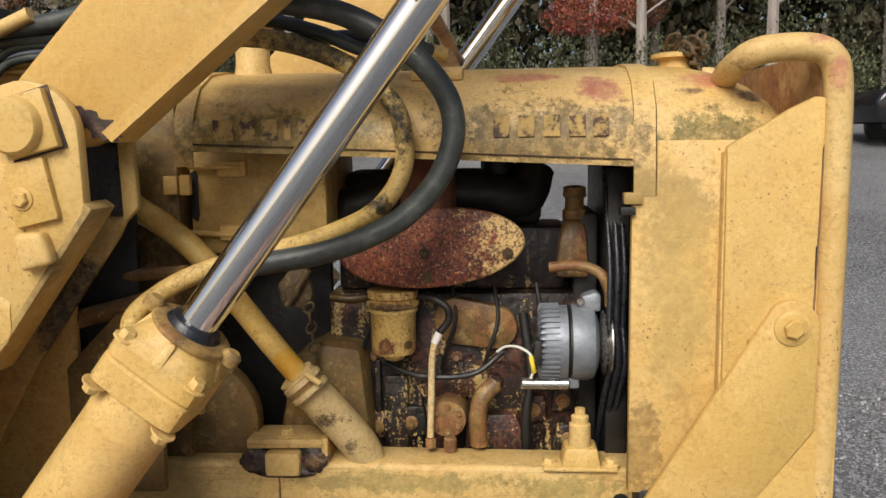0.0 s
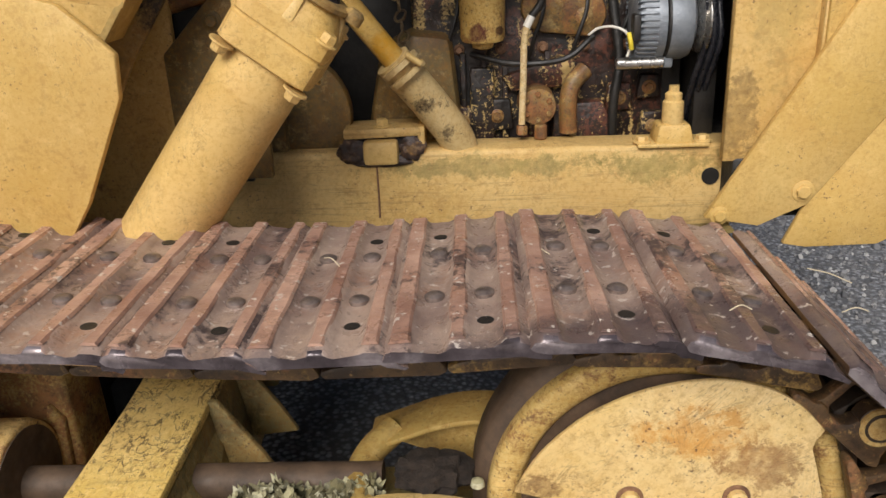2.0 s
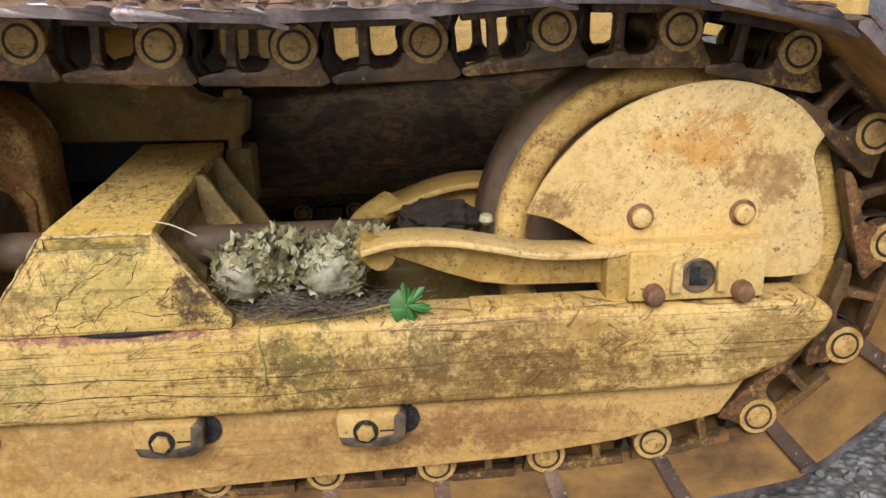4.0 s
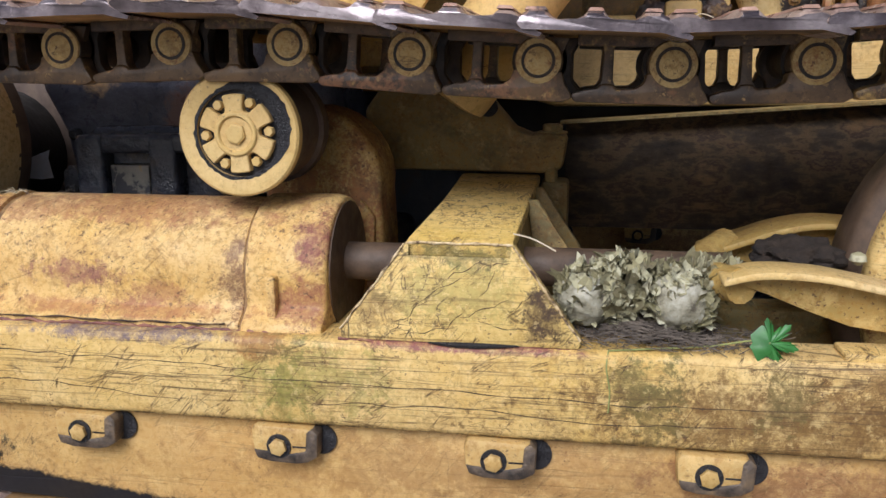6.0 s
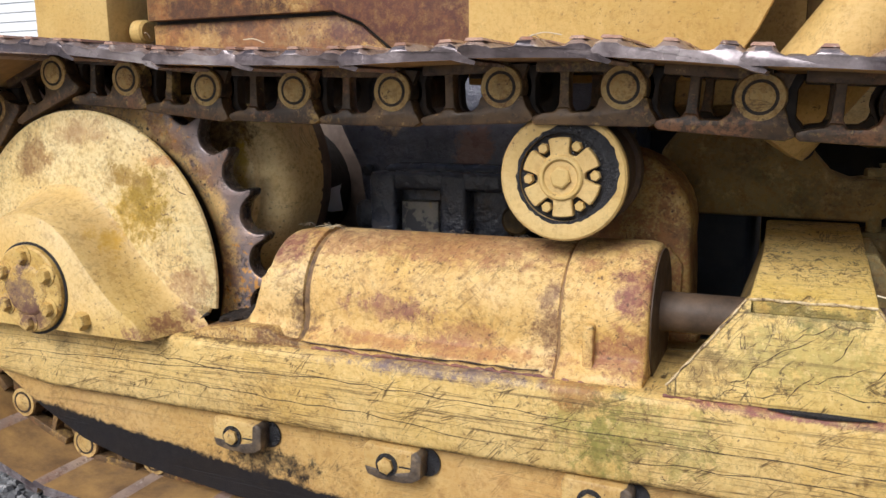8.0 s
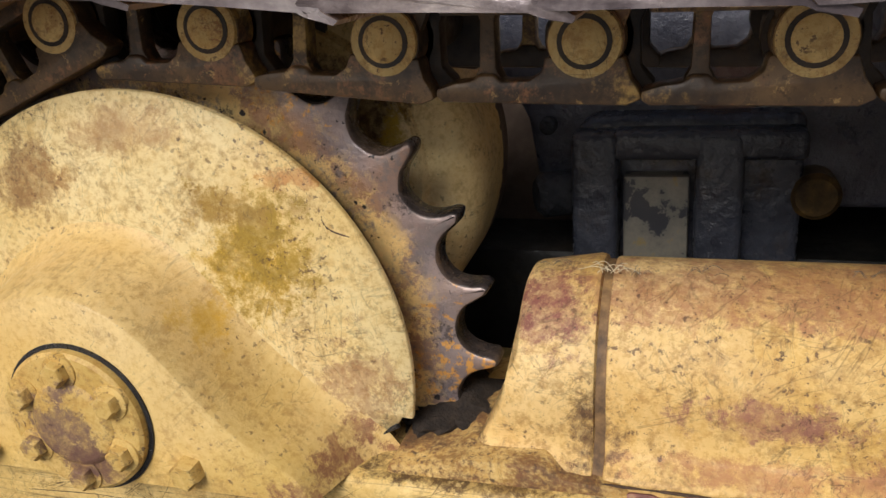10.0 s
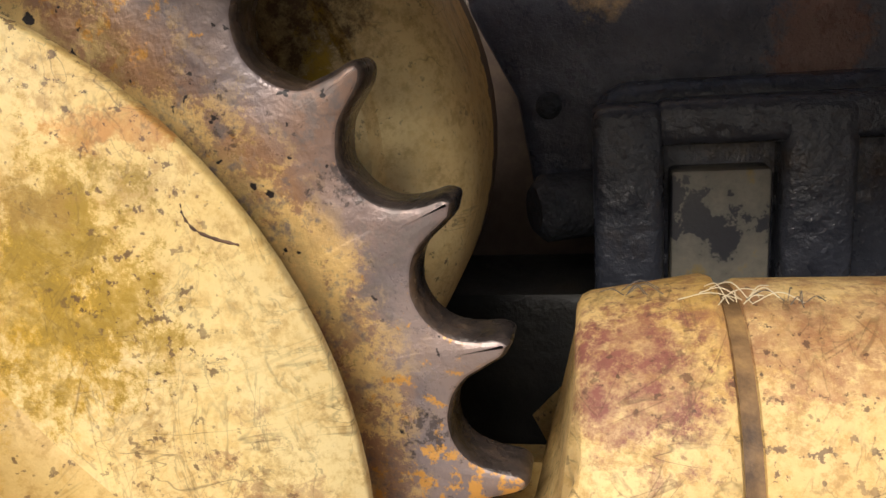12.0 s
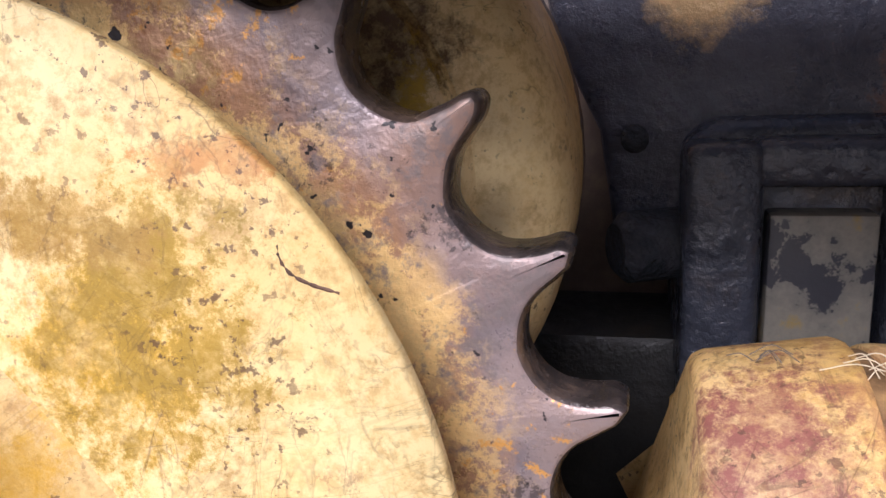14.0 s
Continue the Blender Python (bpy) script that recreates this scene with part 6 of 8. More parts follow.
def build_inner_body():
    """What lies between the tracks: transmission case, side plates and belly plate, black with oil."""
    t = thing("transmission_case", (-1.4, 1.8, 0.3), "oil-blackened cast transmission case between the tracks", "machine body")
    part("case", box(-2.3, -0.80, 1.62, 2.30, 0.32, 0.80, 0.02), M_DEEP, t)
    part("axle_flange", turned((-1.803, 1.245, 0.612), (0, 1, 0), [(0.10, 0), (0.225, 0.002), (0.236, 0.010), (0.236, 0.045), (0.225, 0.05), (0.10, 0.052)], 56), M_AXLE, t, "brown oil-stained axle flange")
    # black box added to keep the space below the case dark
    part("lower_case", box(-2.1, -0.90, 1.40, 1.64, 0.20, 0.43, 0.02), M_BLACK, t)
    part("axle_tube", rod((-1.80, 1.28, 0.56), (-1.80, 1.60, 0.56), 0.14, 32), M_BLACK, t)
    # added backing that closes the gap beside the drum
    part("axle_housing", box(-2.2, -1.45, 1.53, 1.64, 0.30, 0.84, 0.02), M_AXLE, t)
    part("upper_case", prism([(-1.545, 0.52), (-1.52, 0.50), (-1.0, 0.50), (-1.0, 0.83), (-1.62, 0.83), (-1.60, 0.70), (-1.56, 0.62)], 1.385, 1.64, 0.02, 3), M_UPCASE, t)
    part("pivot_block", prism([(-1.492, 0.40), (-1.215, 0.40), (-1.215, 0.632), (-1.47, 0.632), (-1.492, 0.612)], 1.345, 1.64, 0.012, 3), M_INNER, t)
    for x0, x1 in ((-1.492, -1.434), (-1.342, -1.285)):
        part("cheek", box(x0, x1, 1.305, 1.36, 0.38, 0.618, 0.010, 3), M_INNER, t)
    part("ledge", box(-1.440, -1.215, 1.307, 1.36, 0.584, 0.620, 0.008, 3), M_INNER, t)
    part("pad", box(-1.428, -1.348, 1.318, 1.35, 0.38, 0.562, 0.004), M_PAD, t, "bare grey paint patch")
    part("plug", rod((-1.545, 1.35, 0.525), (-1.48, 1.38, 0.525), 0.031, 20, 0.010), M_WETBLACK, t, "wet oily black plug")
    part("stub", rod((-1.53, 1.385, 0.615), (-1.53, 1.365, 0.615), 0.012, 12, 0.004), M_WETBLACK, t)
    part("plug", rod((-1.20, 1.34, 0.53), (-1.20, 1.64, 0.53), 0.03, 18, 0.006), M_BRASSY, t)
    # pale crumpled sheet in place of daylight showing through the machine
    bm = bm_new()
    rng = random.Random(12)
    g = [[bm.verts.new((-1.678 + 0.023 * i + rng.uniform(-0.005, 0.005), 1.400 + rng.uniform(-0.010, 0.010), 0.520 + 0.016 * j + 0.010 * i * (j > 0) + rng.uniform(-0.003, 0.003))) for j in range(3)] for i in range(4)]
    for i in range(3):
        for j in range(2):
            bm.faces.new((g[i][j], g[i + 1][j], g[i + 1][j + 1], g[i][j + 1]))
    single("paper_scrap", bm, M_DAYLIGHT, "pale sheet that stands for daylight through a gap behind the sprocket", "paper scrap")
    b = thing("belly_plate", (-0.1, 1.5, 0.42), "rusty brown side plate under the engine", "plate")
    part("plate", prism([(-0.575, 0.43), (-0.575, 0.632), (0.30, 0.690), (0.36, 0.43)], 1.50, 1.512, 0.002), M_PANEL, b)
    part("flange", loft([[(-0.585, 1.47, 0.632), (-0.585, 1.52, 0.632), (-0.585, 1.52, 0.637), (-0.585, 1.47, 0.637)], [(0.30, 1.47, 0.690), (0.30, 1.52, 0.690), (0.30, 1.52, 0.695), (0.30, 1.47, 0.695)]]), M_OLIVE_SHADED, b)
    part("crankcase", box(-0.78, 0.33, 1.66, 2.05, 0.42, 0.80, 0.04), M_BLACK, b)


_up = Mat("oily case with tan patch", 0.38)
_uc = _up.mix(_up.ramp(_up.noise(7, 8, 0.66), [(0.38, 0), (0.62, 1)]), (0.060, 0.064, 0.090), (0.155, 0.158, 0.195))
_uc = _up.mix(_up.times(_up.zone((-1.30, 1.38, 0.66), (0.05, 0.2, 0.07), 0.8), 0.7), _uc, (0.24, 0.12, 0.08))
# bright tan patch near the top of the case
_uc = _up.mix(_up.times(_up.zone((-1.475, 1.38, 0.755), (0.066, 0.2, 0.082), 0.35), 0.97), _uc, (0.80, 0.54, 0.26))
_up.base(_uc).roughness(_up.noise(20, 6, 0.7), 0.16, 0.5).bump(_up.noise(30, 6), 0.6, 0.006).bump(_up.noise(11, 7, 0.7), 0.7, 0.016)
M_UPCASE = _up.m
M_WETBLACK = blend_noise("wet black iron", [(0.35, (0.03, 0.033, 0.04)), (0.65, (0.06, 0.065, 0.075))], 30, 0.14, 0.0, 1.0, 6, 0.006)
M_AXLE = blend_noise("oily brown flange", [(0.35, (0.06, 0.042, 0.034)), (0.55, (0.14, 0.10, 0.078)), (0.75, (0.26, 0.19, 0.13))], 9, 0.45, 0.0, 0.4)
M_PAD = blend_noise("grey patch", [(0.475, (0.045, 0.046, 0.056)), (0.49, (0.19, 0.18, 0.155)), (0.58, (0.26, 0.24, 0.20)), (0.65, (0.36, 0.25, 0.08))], 11, 0.5)
M_DEEP = blend_noise("oily dark casting", [(0.35, (0.045, 0.049, 0.058)), (0.6, (0.085, 0.09, 0.10)), (0.75, (0.11, 0.075, 0.055))], 9, 0.6, 0.0, 0.4, 9, 0.004)
M_DAYLIGHT = Mat("pale daylight", 0.7).base((0.80, 0.82, 0.84)).m
M_BRASSY = blend_noise("brassy plug", [(0.36, (0.03, 0.02, 0.01)), (0.55, (0.10, 0.065, 0.025)), (0.72, (0.34, 0.21, 0.06))], 24, 0.4, 0.3)
build_inner_body()

# ---- main frame, hood and radiator shell ----
MID = 1.82


def build_main_frame():
    t = thing("main_frame", (-0.3, 1.62, 0.69), "yellow steel main frame rail along the engine", "frame")
    part("rail", prism([(-1.30, 0.69), (-0.70, 0.69), (-0.60, 0.66), (0.33, 0.66), (0.33, 0.832), (-0.2, 0.835), (-1.30, 0.838)], 1.580, 1.68, 0.012, 3), M_FRAME, t)
    part("far_rail", prism([(-1.30, 0.66), (0.33, 0.70), (0.33, 0.832), (-1.30, 0.838)], 1.98, 2.06, 0.012), M_FRAME, t)
    part("weld_seam", sweep([(-0.372, 1.579, 0.70), (-0.371, 1.579, 0.77), (-0.372, 1.579, 0.825)], 0.0022, 6, 3), M_NUTRUST, t)
    for x, z in ((0.279, 0.769), (0.40, 0.712)):
        # black discs painted in for the dark of the holes
        part("frame_hole", turned((x, 1.5785, z), (0, -1, 0), [(0.017, 0), (0.017, 0.002), (0.01, 0.002)], 18), M_BLACK, t)
    # plates above the rear half of the track
    b = thing("side_plates", (-1.6, 1.5, 0.8), "rust-stained yellow side plates behind the track", "body plates")
    part("rear_plate", prism([(-2.17, 0.78), (-1.44, 0.78), (-1.60, 0.915), (-1.66, 0.94), (-2.17, 0.94)], 1.49, 1.51, 0.004), M_RUSTY, b)
    part("upper_plate", prism([(-2.17, 0.947), (-1.66, 0.947), (-1.59, 0.92), (-1.42, 0.785), (-1.30, 0.785), (-1.30, 1.2), (-2.17, 1.2)], 1.47, 1.49, 0.004), M_RUSTY, b)
    part("middle_plate", prism([(-1.30, 0.74), (-0.70, 0.74), (-0.70, 1.3), (-1.30, 1.3)], 1.475, 1.492, 0.004), M_MIDPLATE, b)
    # coloured black for the shadow between tower and body
    part("cowl_plate", prism([(-0.96, 0.80), (-0.60, 0.80), (-0.60, 1.50), (-0.96, 1.50)], 1.52, 1.535, 0.004), M_BLACK, b)
    # black sheet added so that the gap between the plates stays dark
    part("backing", box(-2.17, -1.30, 1.50, 1.53, 0.80, 1.20, 0.004), M_BLACK, b)
    part("rear_box", box(-2.49, -2.245, 1.42, 1.62, 0.72, 1.25, 0.02), M_PLATE, b)
    part("hinge_pin", rod((-2.235, 1.50, 0.925), (-2.195, 1.50, 0.925), 0.03, 20, 0.006), M_CAST, b)
    part("stud", hexbolt((-1.93, 1.49, 0.865), (0, -1, 0), 0.012, 0.012), M_NUTRUST, b)


M_MIDPLATE = paint("stained side paint", a=(0.58, 0.35, 0.08), b=(0.66, 0.43, 0.13), stain=0.3, chips=0.5, veins=0.3, rough=0.45, big=4, drip=0.5, zones=(
    ((-0.925, 1.475, 0.95), (0.032, 0.1, 0.22), (0.025, 0.02, 0.018), 0.95, 1.2), ((-1.24, 1.475, 0.90), (0.09, 0.1, 0.2), (0.16, 0.075, 0.05), 0.8, 0.9), ((-1.05, 1.475, 0.82), (0.2, 0.1, 0.04), (0.22, 0.12, 0.05), 0.6, 1.1)))
# tower yellow darkened for the flange side turned from the light, with grime
M_POST2 = paint("shaded tower paint", a=(0.36, 0.23, 0.06), b=(0.46, 0.30, 0.085), grime=0.7, stain=0.2, rough=0.6)
build_main_frame()


def hood_section(low, drop=0.0, side=1.530, k=1.0):
    half = [(side, low), (side - 0.001, low + 0.03), (side + 0.012, 1.492), (side + 0.05, 1.541), (side + 0.115, 1.570), (side + 0.20, 1.582), (MID, 1.586)]
    pts = [(y, z - drop) if z > low + 0.031 else (y, z) for y, z in half]
    return pts + [(2 * MID - y, z) for y, z in pts[-2::-1]]


def skin(sections, thick=0.006):
    """A bent sheet through open sections, with its thickness inside."""
    rings = []
    for x, sec in sections:
        inner = [(MID + (y - MID) * (1 - thick / 0.3), z - (thick if z > 1.5 else 0.0)) for y, z in sec]
        rings.append([(x, y, z) for y, z in sec] + [(x, y, z) for y, z in inner[::-1]])
    return loft(rings)


def build_hood():
    t = thing("engine_hood", (-0.1, MID, 1.41), "long rounded yellow engine hood with worn lettering and mossy streaks", "hood")
    part("sheet", skin([(-0.492, hood_section(1.436)), (-0.1, hood_section(1.418)), (0.285, hood_section(1.400))]), M_HOOD, t)
    part("lip", loft([[(x, 1.522, z), (x, 1.536, z), (x, 1.536, z + 0.008), (x, 1.522, z + 0.008)] for x, z in ((-0.49, 1.433), (0.285, 1.397))]), M_HOOD, t)
    part("lip_gap", sweep([(-0.488, 1.5285, 1.4445), (-0.1, 1.5282, 1.427), (0.283, 1.5285, 1.4085)], 0.0016, 6, 6), M_NUTDARK, t)
    for x0, x1, low in ((0.285, 0.322, 1.345), (-0.522, -0.488, 1.405)):
        part("strap", skin([(x0, hood_section(low, -0.004, 1.524)), (x1, hood_section(low, -0.004, 1.524))], 0.005), M_HOOD, t)
    # remains of the lettering, as plain bars
    for x, w in ((-0.450, 0.036), (-0.402, 0.028), (-0.362, 0.028), (-0.322, 0.012), (-0.296, 0.032), (0.045, 0.028), (0.088, 0.028), (0.132, 0.028), (0.175, 0.028), (0.216, 0.026)):
        part("worn_letter", loft([[(x + dx, y, z) for dx, y, z in ((0, 1.5272, z0), (w, 1.5272, z0), (w, 1.5285, z0), (0, 1.5285, z0))] for z0 in (1.450, 1.486)]), M_DECAL, t, "faint flaked bar of lettering")
    # latch of the strap
    part("latch", box(0.268, 0.30, 1.515, 1.54, 1.332, 1.352, 0.003), M_HOOD, t)
    part("latch_slot", box(0.262, 0.288, 1.512, 1.545, 1.314, 1.328, 0.002), M_BLACK, t)
    # stacks and bracket on top
    part("riser", turned((-0.44, 1.75, 1.57), (0, 0, 1), [(0.040, 0), (0.034, 0.03), (0.034, 0.10), (0.045, 0.105), (0.045, 0.13), (0.034, 0.135), (0.034, 0.5)], 28), M_CAST, t)
    part("stack_bracket", loft([[(-0.075, 1.70, 1.575), (-0.015, 1.70, 1.575), (-0.015, 1.78, 1.575), (-0.075, 1.78, 1.575)], [(-0.072, 1.71, 1.62), (-0.035, 1.71, 1.62), (-0.035, 1.77, 1.62), (-0.072, 1.77, 1.62)]], w=0.004), M_RUSTY, t)
    part("stack_foot", box(-0.105, -0.01, 1.60, 1.66, 1.553, 1.577, 0.004), M_HOOD, t)
    part("cross_tube", rod((-0.06, 1.2, 1.660), (-0.06, 2.4, 1.660), 0.014, 14), M_RUSTY, t)


build_hood()


def build_shell():
    t = thing("radiator_shell", (0.45, MID, 0.8), "yellow radiator shell with rust patches on its nose", "radiator shell")
    secs = []
    for x, drop in ((0.324, 0.0), (0.40, 0.004), (0.45, 0.014), (0.50, 0.036), (0.54, 0.066), (0.57, 0.10)):
        secs.append((x, hood_section(1.34, drop, 1.526)))
    part("nose", skin(secs, 0.006), M_NOSE, t)
    part("side_sheet", prism([(0.283, 0.812), (0.60, 0.812), (0.60, 1.40), (0.45, 1.44), (0.324, 1.44), (0.324, 1.345), (0.283, 1.345)], 1.5235, 1.545, 0.003), M_SHELL, t)
    part("side_return", box(0.430, 0.444, 1.502, 1.530, 0.82, 1.42, 0.003), M_SHELL, t)
    part("far_side_sheet", box(0.283, 0.60, 2.095, 2.114, 0.812, 1.45, 0.005), M_SHELL, t)
    for z in (0.916, 0.826):
        # each hole is a flat disc, its darkness put into the colour
        part("side_hole", turned((0.297, 1.5255, z), (0, -1, 0), [(0.0075, 0), (0.0075, 0.0012), (0.004, 0.0012)], 14), M_BLACK, t)
    part("core", box(0.36, 0.45, 1.56, 2.08, 0.80, 1.50, 0.005), M_BLACK, t, "black radiator core")
    part("filler_neck", turned((0.402, 1.78, 1.575), (0, 0, 1), [(0.036, 0), (0.034, 0.022), (0.048, 0.024), (0.048, 0.032), (0.03, 0.036)], 28), M_SHELL, t)
    g = thing("radiator_guard", (0.56, MID, 0.66), "heavy yellow radiator guard with a rounded tube rim", "guard")
    plate = [(0.436, 0.80), (0.432, 1.428), (0.534, 1.490), (0.572, 1.508), (0.60, 1.505), (0.606, 0.80)]
    part("side_plate", prism(plate, 1.495, 1.512, 0.004), M_PLATE, g)
    part("far_side_plate", prism(plate, 2.13, 2.145, 0.004), M_PLATE, g)
    line = [(0.455, 1.66, 1.50), (0.450, 1.60, 1.545), (0.455, 1.53, 1.567), (0.475, 1.50, 1.581), (0.51, 1.50, 1.587), (0.560, 1.50, 1.587), (0.592, 1.50, 1.574), (0.606, 1.50, 1.535), (0.609, 1.50, 1.40), (0.608, 1.50, 1.10), (0.605, 1.50, 0.80), (0.600, 1.50, 0.67)]
    part("rim_tube", sweep(line, 0.023, 16, 6), M_RIM, g, "rounded tube rim with rust patches")
    part("front_sheet", box(0.585, 0.607, 1.52, 2.12, 0.66, 1.585, 0.006), M_RUSTY, g)
    part("far_rim_tube", sweep([(x, 2.14, z) for x, _, z in line[3:]], 0.023, 12, 5), M_RIM, g)
    for x, z0, z1 in ((0.587, 1.358, 1.425), (0.583, 1.205, 1.262), (0.578, 1.05, 1.105), (0.575, 0.91, 0.96)):
        part("slot", box(x - 0.0018, x + 0.0018, 1.4938, 1.497, z0, z1, 0), M_BLACK, g)
    part("weld_seam", sweep([(0.588, 1.4945, 1.43), (0.586, 1.4945, 1.36), (0.584, 1.4945, 1.22), (0.580, 1.4945, 1.06), (0.577, 1.4945, 0.95)], 0.0016, 6, 5), M_NUTRUST, g, "thin rusty weld seam")
    diag = arc(0.543, 1.126, 0.046, 128, -5, 12) + [(0.584, 0.945), (0.43, 0.738), (0.345, 0.699), (0.245, 0.717)]
    d = part("brace", prism(diag, 1.478, 1.494, 0.003), M_PLATE, g)
    part("brace_boss", turned((0.543, 1.478, 1.126), (0, -1, 0), [(0.030, 0), (0.030, 0.003), (0.026, 0.005), (0.02, 0.006)], 30), M_PLATE, d)
    part("bolt", hexbolt((0.543, 1.474, 1.126), (0, -1, 0), 0.017, 0.012), M_PLATE, d)
    part("bolt", hexbolt((0.420, 1.478, 0.765), (0, -1, 0), 0.014, 0.010), M_PLATE, d)
    part("bolt", hexbolt((0.272, 1.478, 0.722), (0, -1, 0), 0.012, 0.010), M_PLATE, d)
    low = [(0.395, 0.66), (0.44, 0.652), (0.57, 0.655), (0.60, 0.67), (0.625, 0.72), (0.625, 0.98), (0.585, 0.942), (0.432, 0.745)]
    part("lower_plate", prism(low, 1.482, 1.496, 0.004), M_PLATE, g)
    part("frame_end", box(0.30, 0.60, 1.52, 2.10, 0.70, 0.82, 0.01), M_BLACK, g)
    c = thing("chain", (0.41, 1.75, 1.60), "short rusty chain heaped over the radiator cap", "chain")
    rng = random.Random(4)
    for i in range(9):
        a = 2.3 * i
        p = Vector((0.402 + 0.028 * math.cos(a) + 0.012, 1.745 + 0.02 * math.sin(a), 1.606 + 0.0035 * i))
        part("chain_link", ring_link(p, (rng.uniform(-1, 1), rng.uniform(-1, 1), rng.uniform(-0.6, 0.6)), 0.017, 0.010, 0.0042), M_CHAIN, c)
    for i in range(4):
        part("chain_link", ring_link((0.42 + 0.004 * i, 1.735 - 0.004 * i, 1.60 - 0.010 * i), (1 if i % 2 else 0.2, 0.2, 0.1 if i % 2 else 1), 0.015, 0.009, 0.004), M_CHAIN, c)


def ring_link(at, axis, a, b, r):
    """One oval chain link."""
    u, v, _ = frame_of(axis)
    at = Vector(at)
    line = [at + u * a * math.cos(q) + v * b * math.sin(q) for q in np.linspace(0, 2 * math.pi, 13)[:-1]]
    rings = []
    for i, p in enumerate(line):
        d = (line[(i + 1) % 12] - line[i - 1]).normalized()
        w = (p - at).normalized()
        h = d.cross(w)
        rings.append([p + (w * math.cos(s) + h * math.sin(s)) * r for s in np.linspace(0, 2 * math.pi, 7)[:-1]])
    return loft(rings + [rings[0]], caps=False)


M_NOSE = paint("nose paint", moss=0.25, stain=0.15, chips=0.4, rough=0.45, big=7, zones=(
    ((0.44, 1.60, 1.545), (0.085, 0.3, 0.022), (0.40, 0.15, 0.09), 0.87, 0.7), ((0.50, 1.60, 1.515), (0.06, 0.3, 0.013), (0.10, 0.06, 0.035), 0.87, 0.8), ((0.38, 1.60, 1.525), (0.03, 0.3, 0.010), (0.13, 0.08, 0.04), 0.8, 0.9),
    ((0.42, 1.55, 1.44), (0.14, 0.2, 0.06), (0.15, 0.12, 0.035), 0.87, 1.2)))
M_RIM = paint("rim paint", a=(0.62, 0.39, 0.11), stain=0.2, chips=0.3, rough=0.45, big=5, zones=(((0.60, 1.49, 1.545), (0.02, 0.05, 0.045), (0.42, 0.20, 0.12), 0.8, 0.7), ((0.47, 1.55, 1.57), (0.05, 0.08, 0.03), (0.16, 0.11, 0.04), 0.8, 1.0), ((0.57, 1.49, 1.60), (0.03, 0.05, 0.015), (0.40, 0.18, 0.11), 0.7, 0.8)))
build_shell()

# ---- engine ----


def build_engine():
    t = thing("engine", (-0.05, MID, 0.8), "rusty oil-stained diesel engine with flaked yellow paint", "engine")
    part("block", box(-0.30, 0.215, 1.735, 1.95, 0.72, 1.14, 0.015), M_BLOCK, t)
    part("head", box(-0.28, 0.19, 1.76, 1.93, 1.14, 1.27, 0.012), M_BLOCK, t)
    # cover, manifold and fan shroud double as black fill for the upper bay
    part("rocker_cover", box(-0.27, 0.14, 1.79, 1.92, 1.27, 1.385, 0.02), M_BLACK, t)
    part("manifold", sweep([(-0.30, 1.76, 1.30), (-0.15, 1.74, 1.335), (0.0, 1.74, 1.34), (0.10, 1.77, 1.33), (0.125, 1.80, 1.385)], 0.042, 14, 5), M_BLACK, t)
    part("breather", rod((0.05, 1.80, 1.37), (0.05, 1.80, 1.45), 0.035, 16, 0.005), M_BLACK, t)
    # injector lines, studs and a greasy governor housing on the block
    for i in range(5):
        x = -0.235 + i * 0.085
        part("injector_line", sweep([(x, 1.715, 0.985), (x + 0.012, 1.70, 1.03), (x + 0.03, 1.705, 1.09), (x + 0.022, 1.73, 1.16)], 0.0042, 8, 5), M_BLACK, t)
        part("stud", hexbolt((x + 0.03, 1.735, 1.005), (0, -1, 0), 0.008, 0.014), M_NUTRUST, t)
    part("governor", prism([(-0.02, 0.80), (0.095, 0.80), (0.10, 0.86), (0.085, 0.90), (-0.015, 0.895)], 1.69, 1.74, 0.008, 2), M_BLOCK, t)
    part("push_rod_cover", box(-0.275, -0.225, 1.712, 1.74, 0.78, 1.0, 0.006), M_BLOCK, t)
    part("push_rod_cover", box(-0.185, -0.135, 1.712, 1.74, 0.78, 0.97, 0.006), M_BLOCK, t)
    part("drain_pipe", sweep([(0.105, 1.70, 0.80), (0.105, 1.69, 0.90), (0.115, 1.70, 0.98), (0.10, 1.72, 1.10)], 0.010, 10, 5), M_BLACK, t)
    rng = random.Random(6)
    for i in range(7):
        x = -0.29 + i * 0.043
        part("block_rib", box(x, x + 0.012, 1.722, 1.74, 0.80, 1.00 + rng.uniform(-0.03, 0.03), 0.003), M_BLOCK, t)
    part("side_cover", prism(arc(-0.03, 1.085, 0.05, 100, 260, 8) + arc(0.045, 1.07, 0.045, -80, 80, 8), 1.71, 1.74, 0.008), M_ENGD, t)
    part("bolt", hexbolt((0.045, 1.71, 1.065), (0, -1, 0), 0.012, 0.008), M_ENGY, t)
    part("lower_cover", prism([(-0.12, 0.95), (0.0, 0.99), (0.06, 0.965), (0.05, 0.93), (-0.1, 0.92)], 1.71, 1.74, 0.006), M_BLOCK, t)
    for x, z, s in ((-0.13, 0.87, 0.035), (0.12, 0.90, 0.03), (0.18, 0.92, 0.025), (0.19, 0.84, 0.03), (0.07, 0.85, 0.025), (-0.20, 0.86, 0.03)):
        part("boss", prism([(x - s, z - s), (x + s, z - s * 0.8), (x + s * 0.8, z + s), (x - s * 0.7, z + s)], 1.715, 1.74, 0.006), M_BLOCK, t)
        part("bolt", hexbolt((x, 1.715, z), (0, -1, 0), 0.010, 0.008), M_ENGY, t)
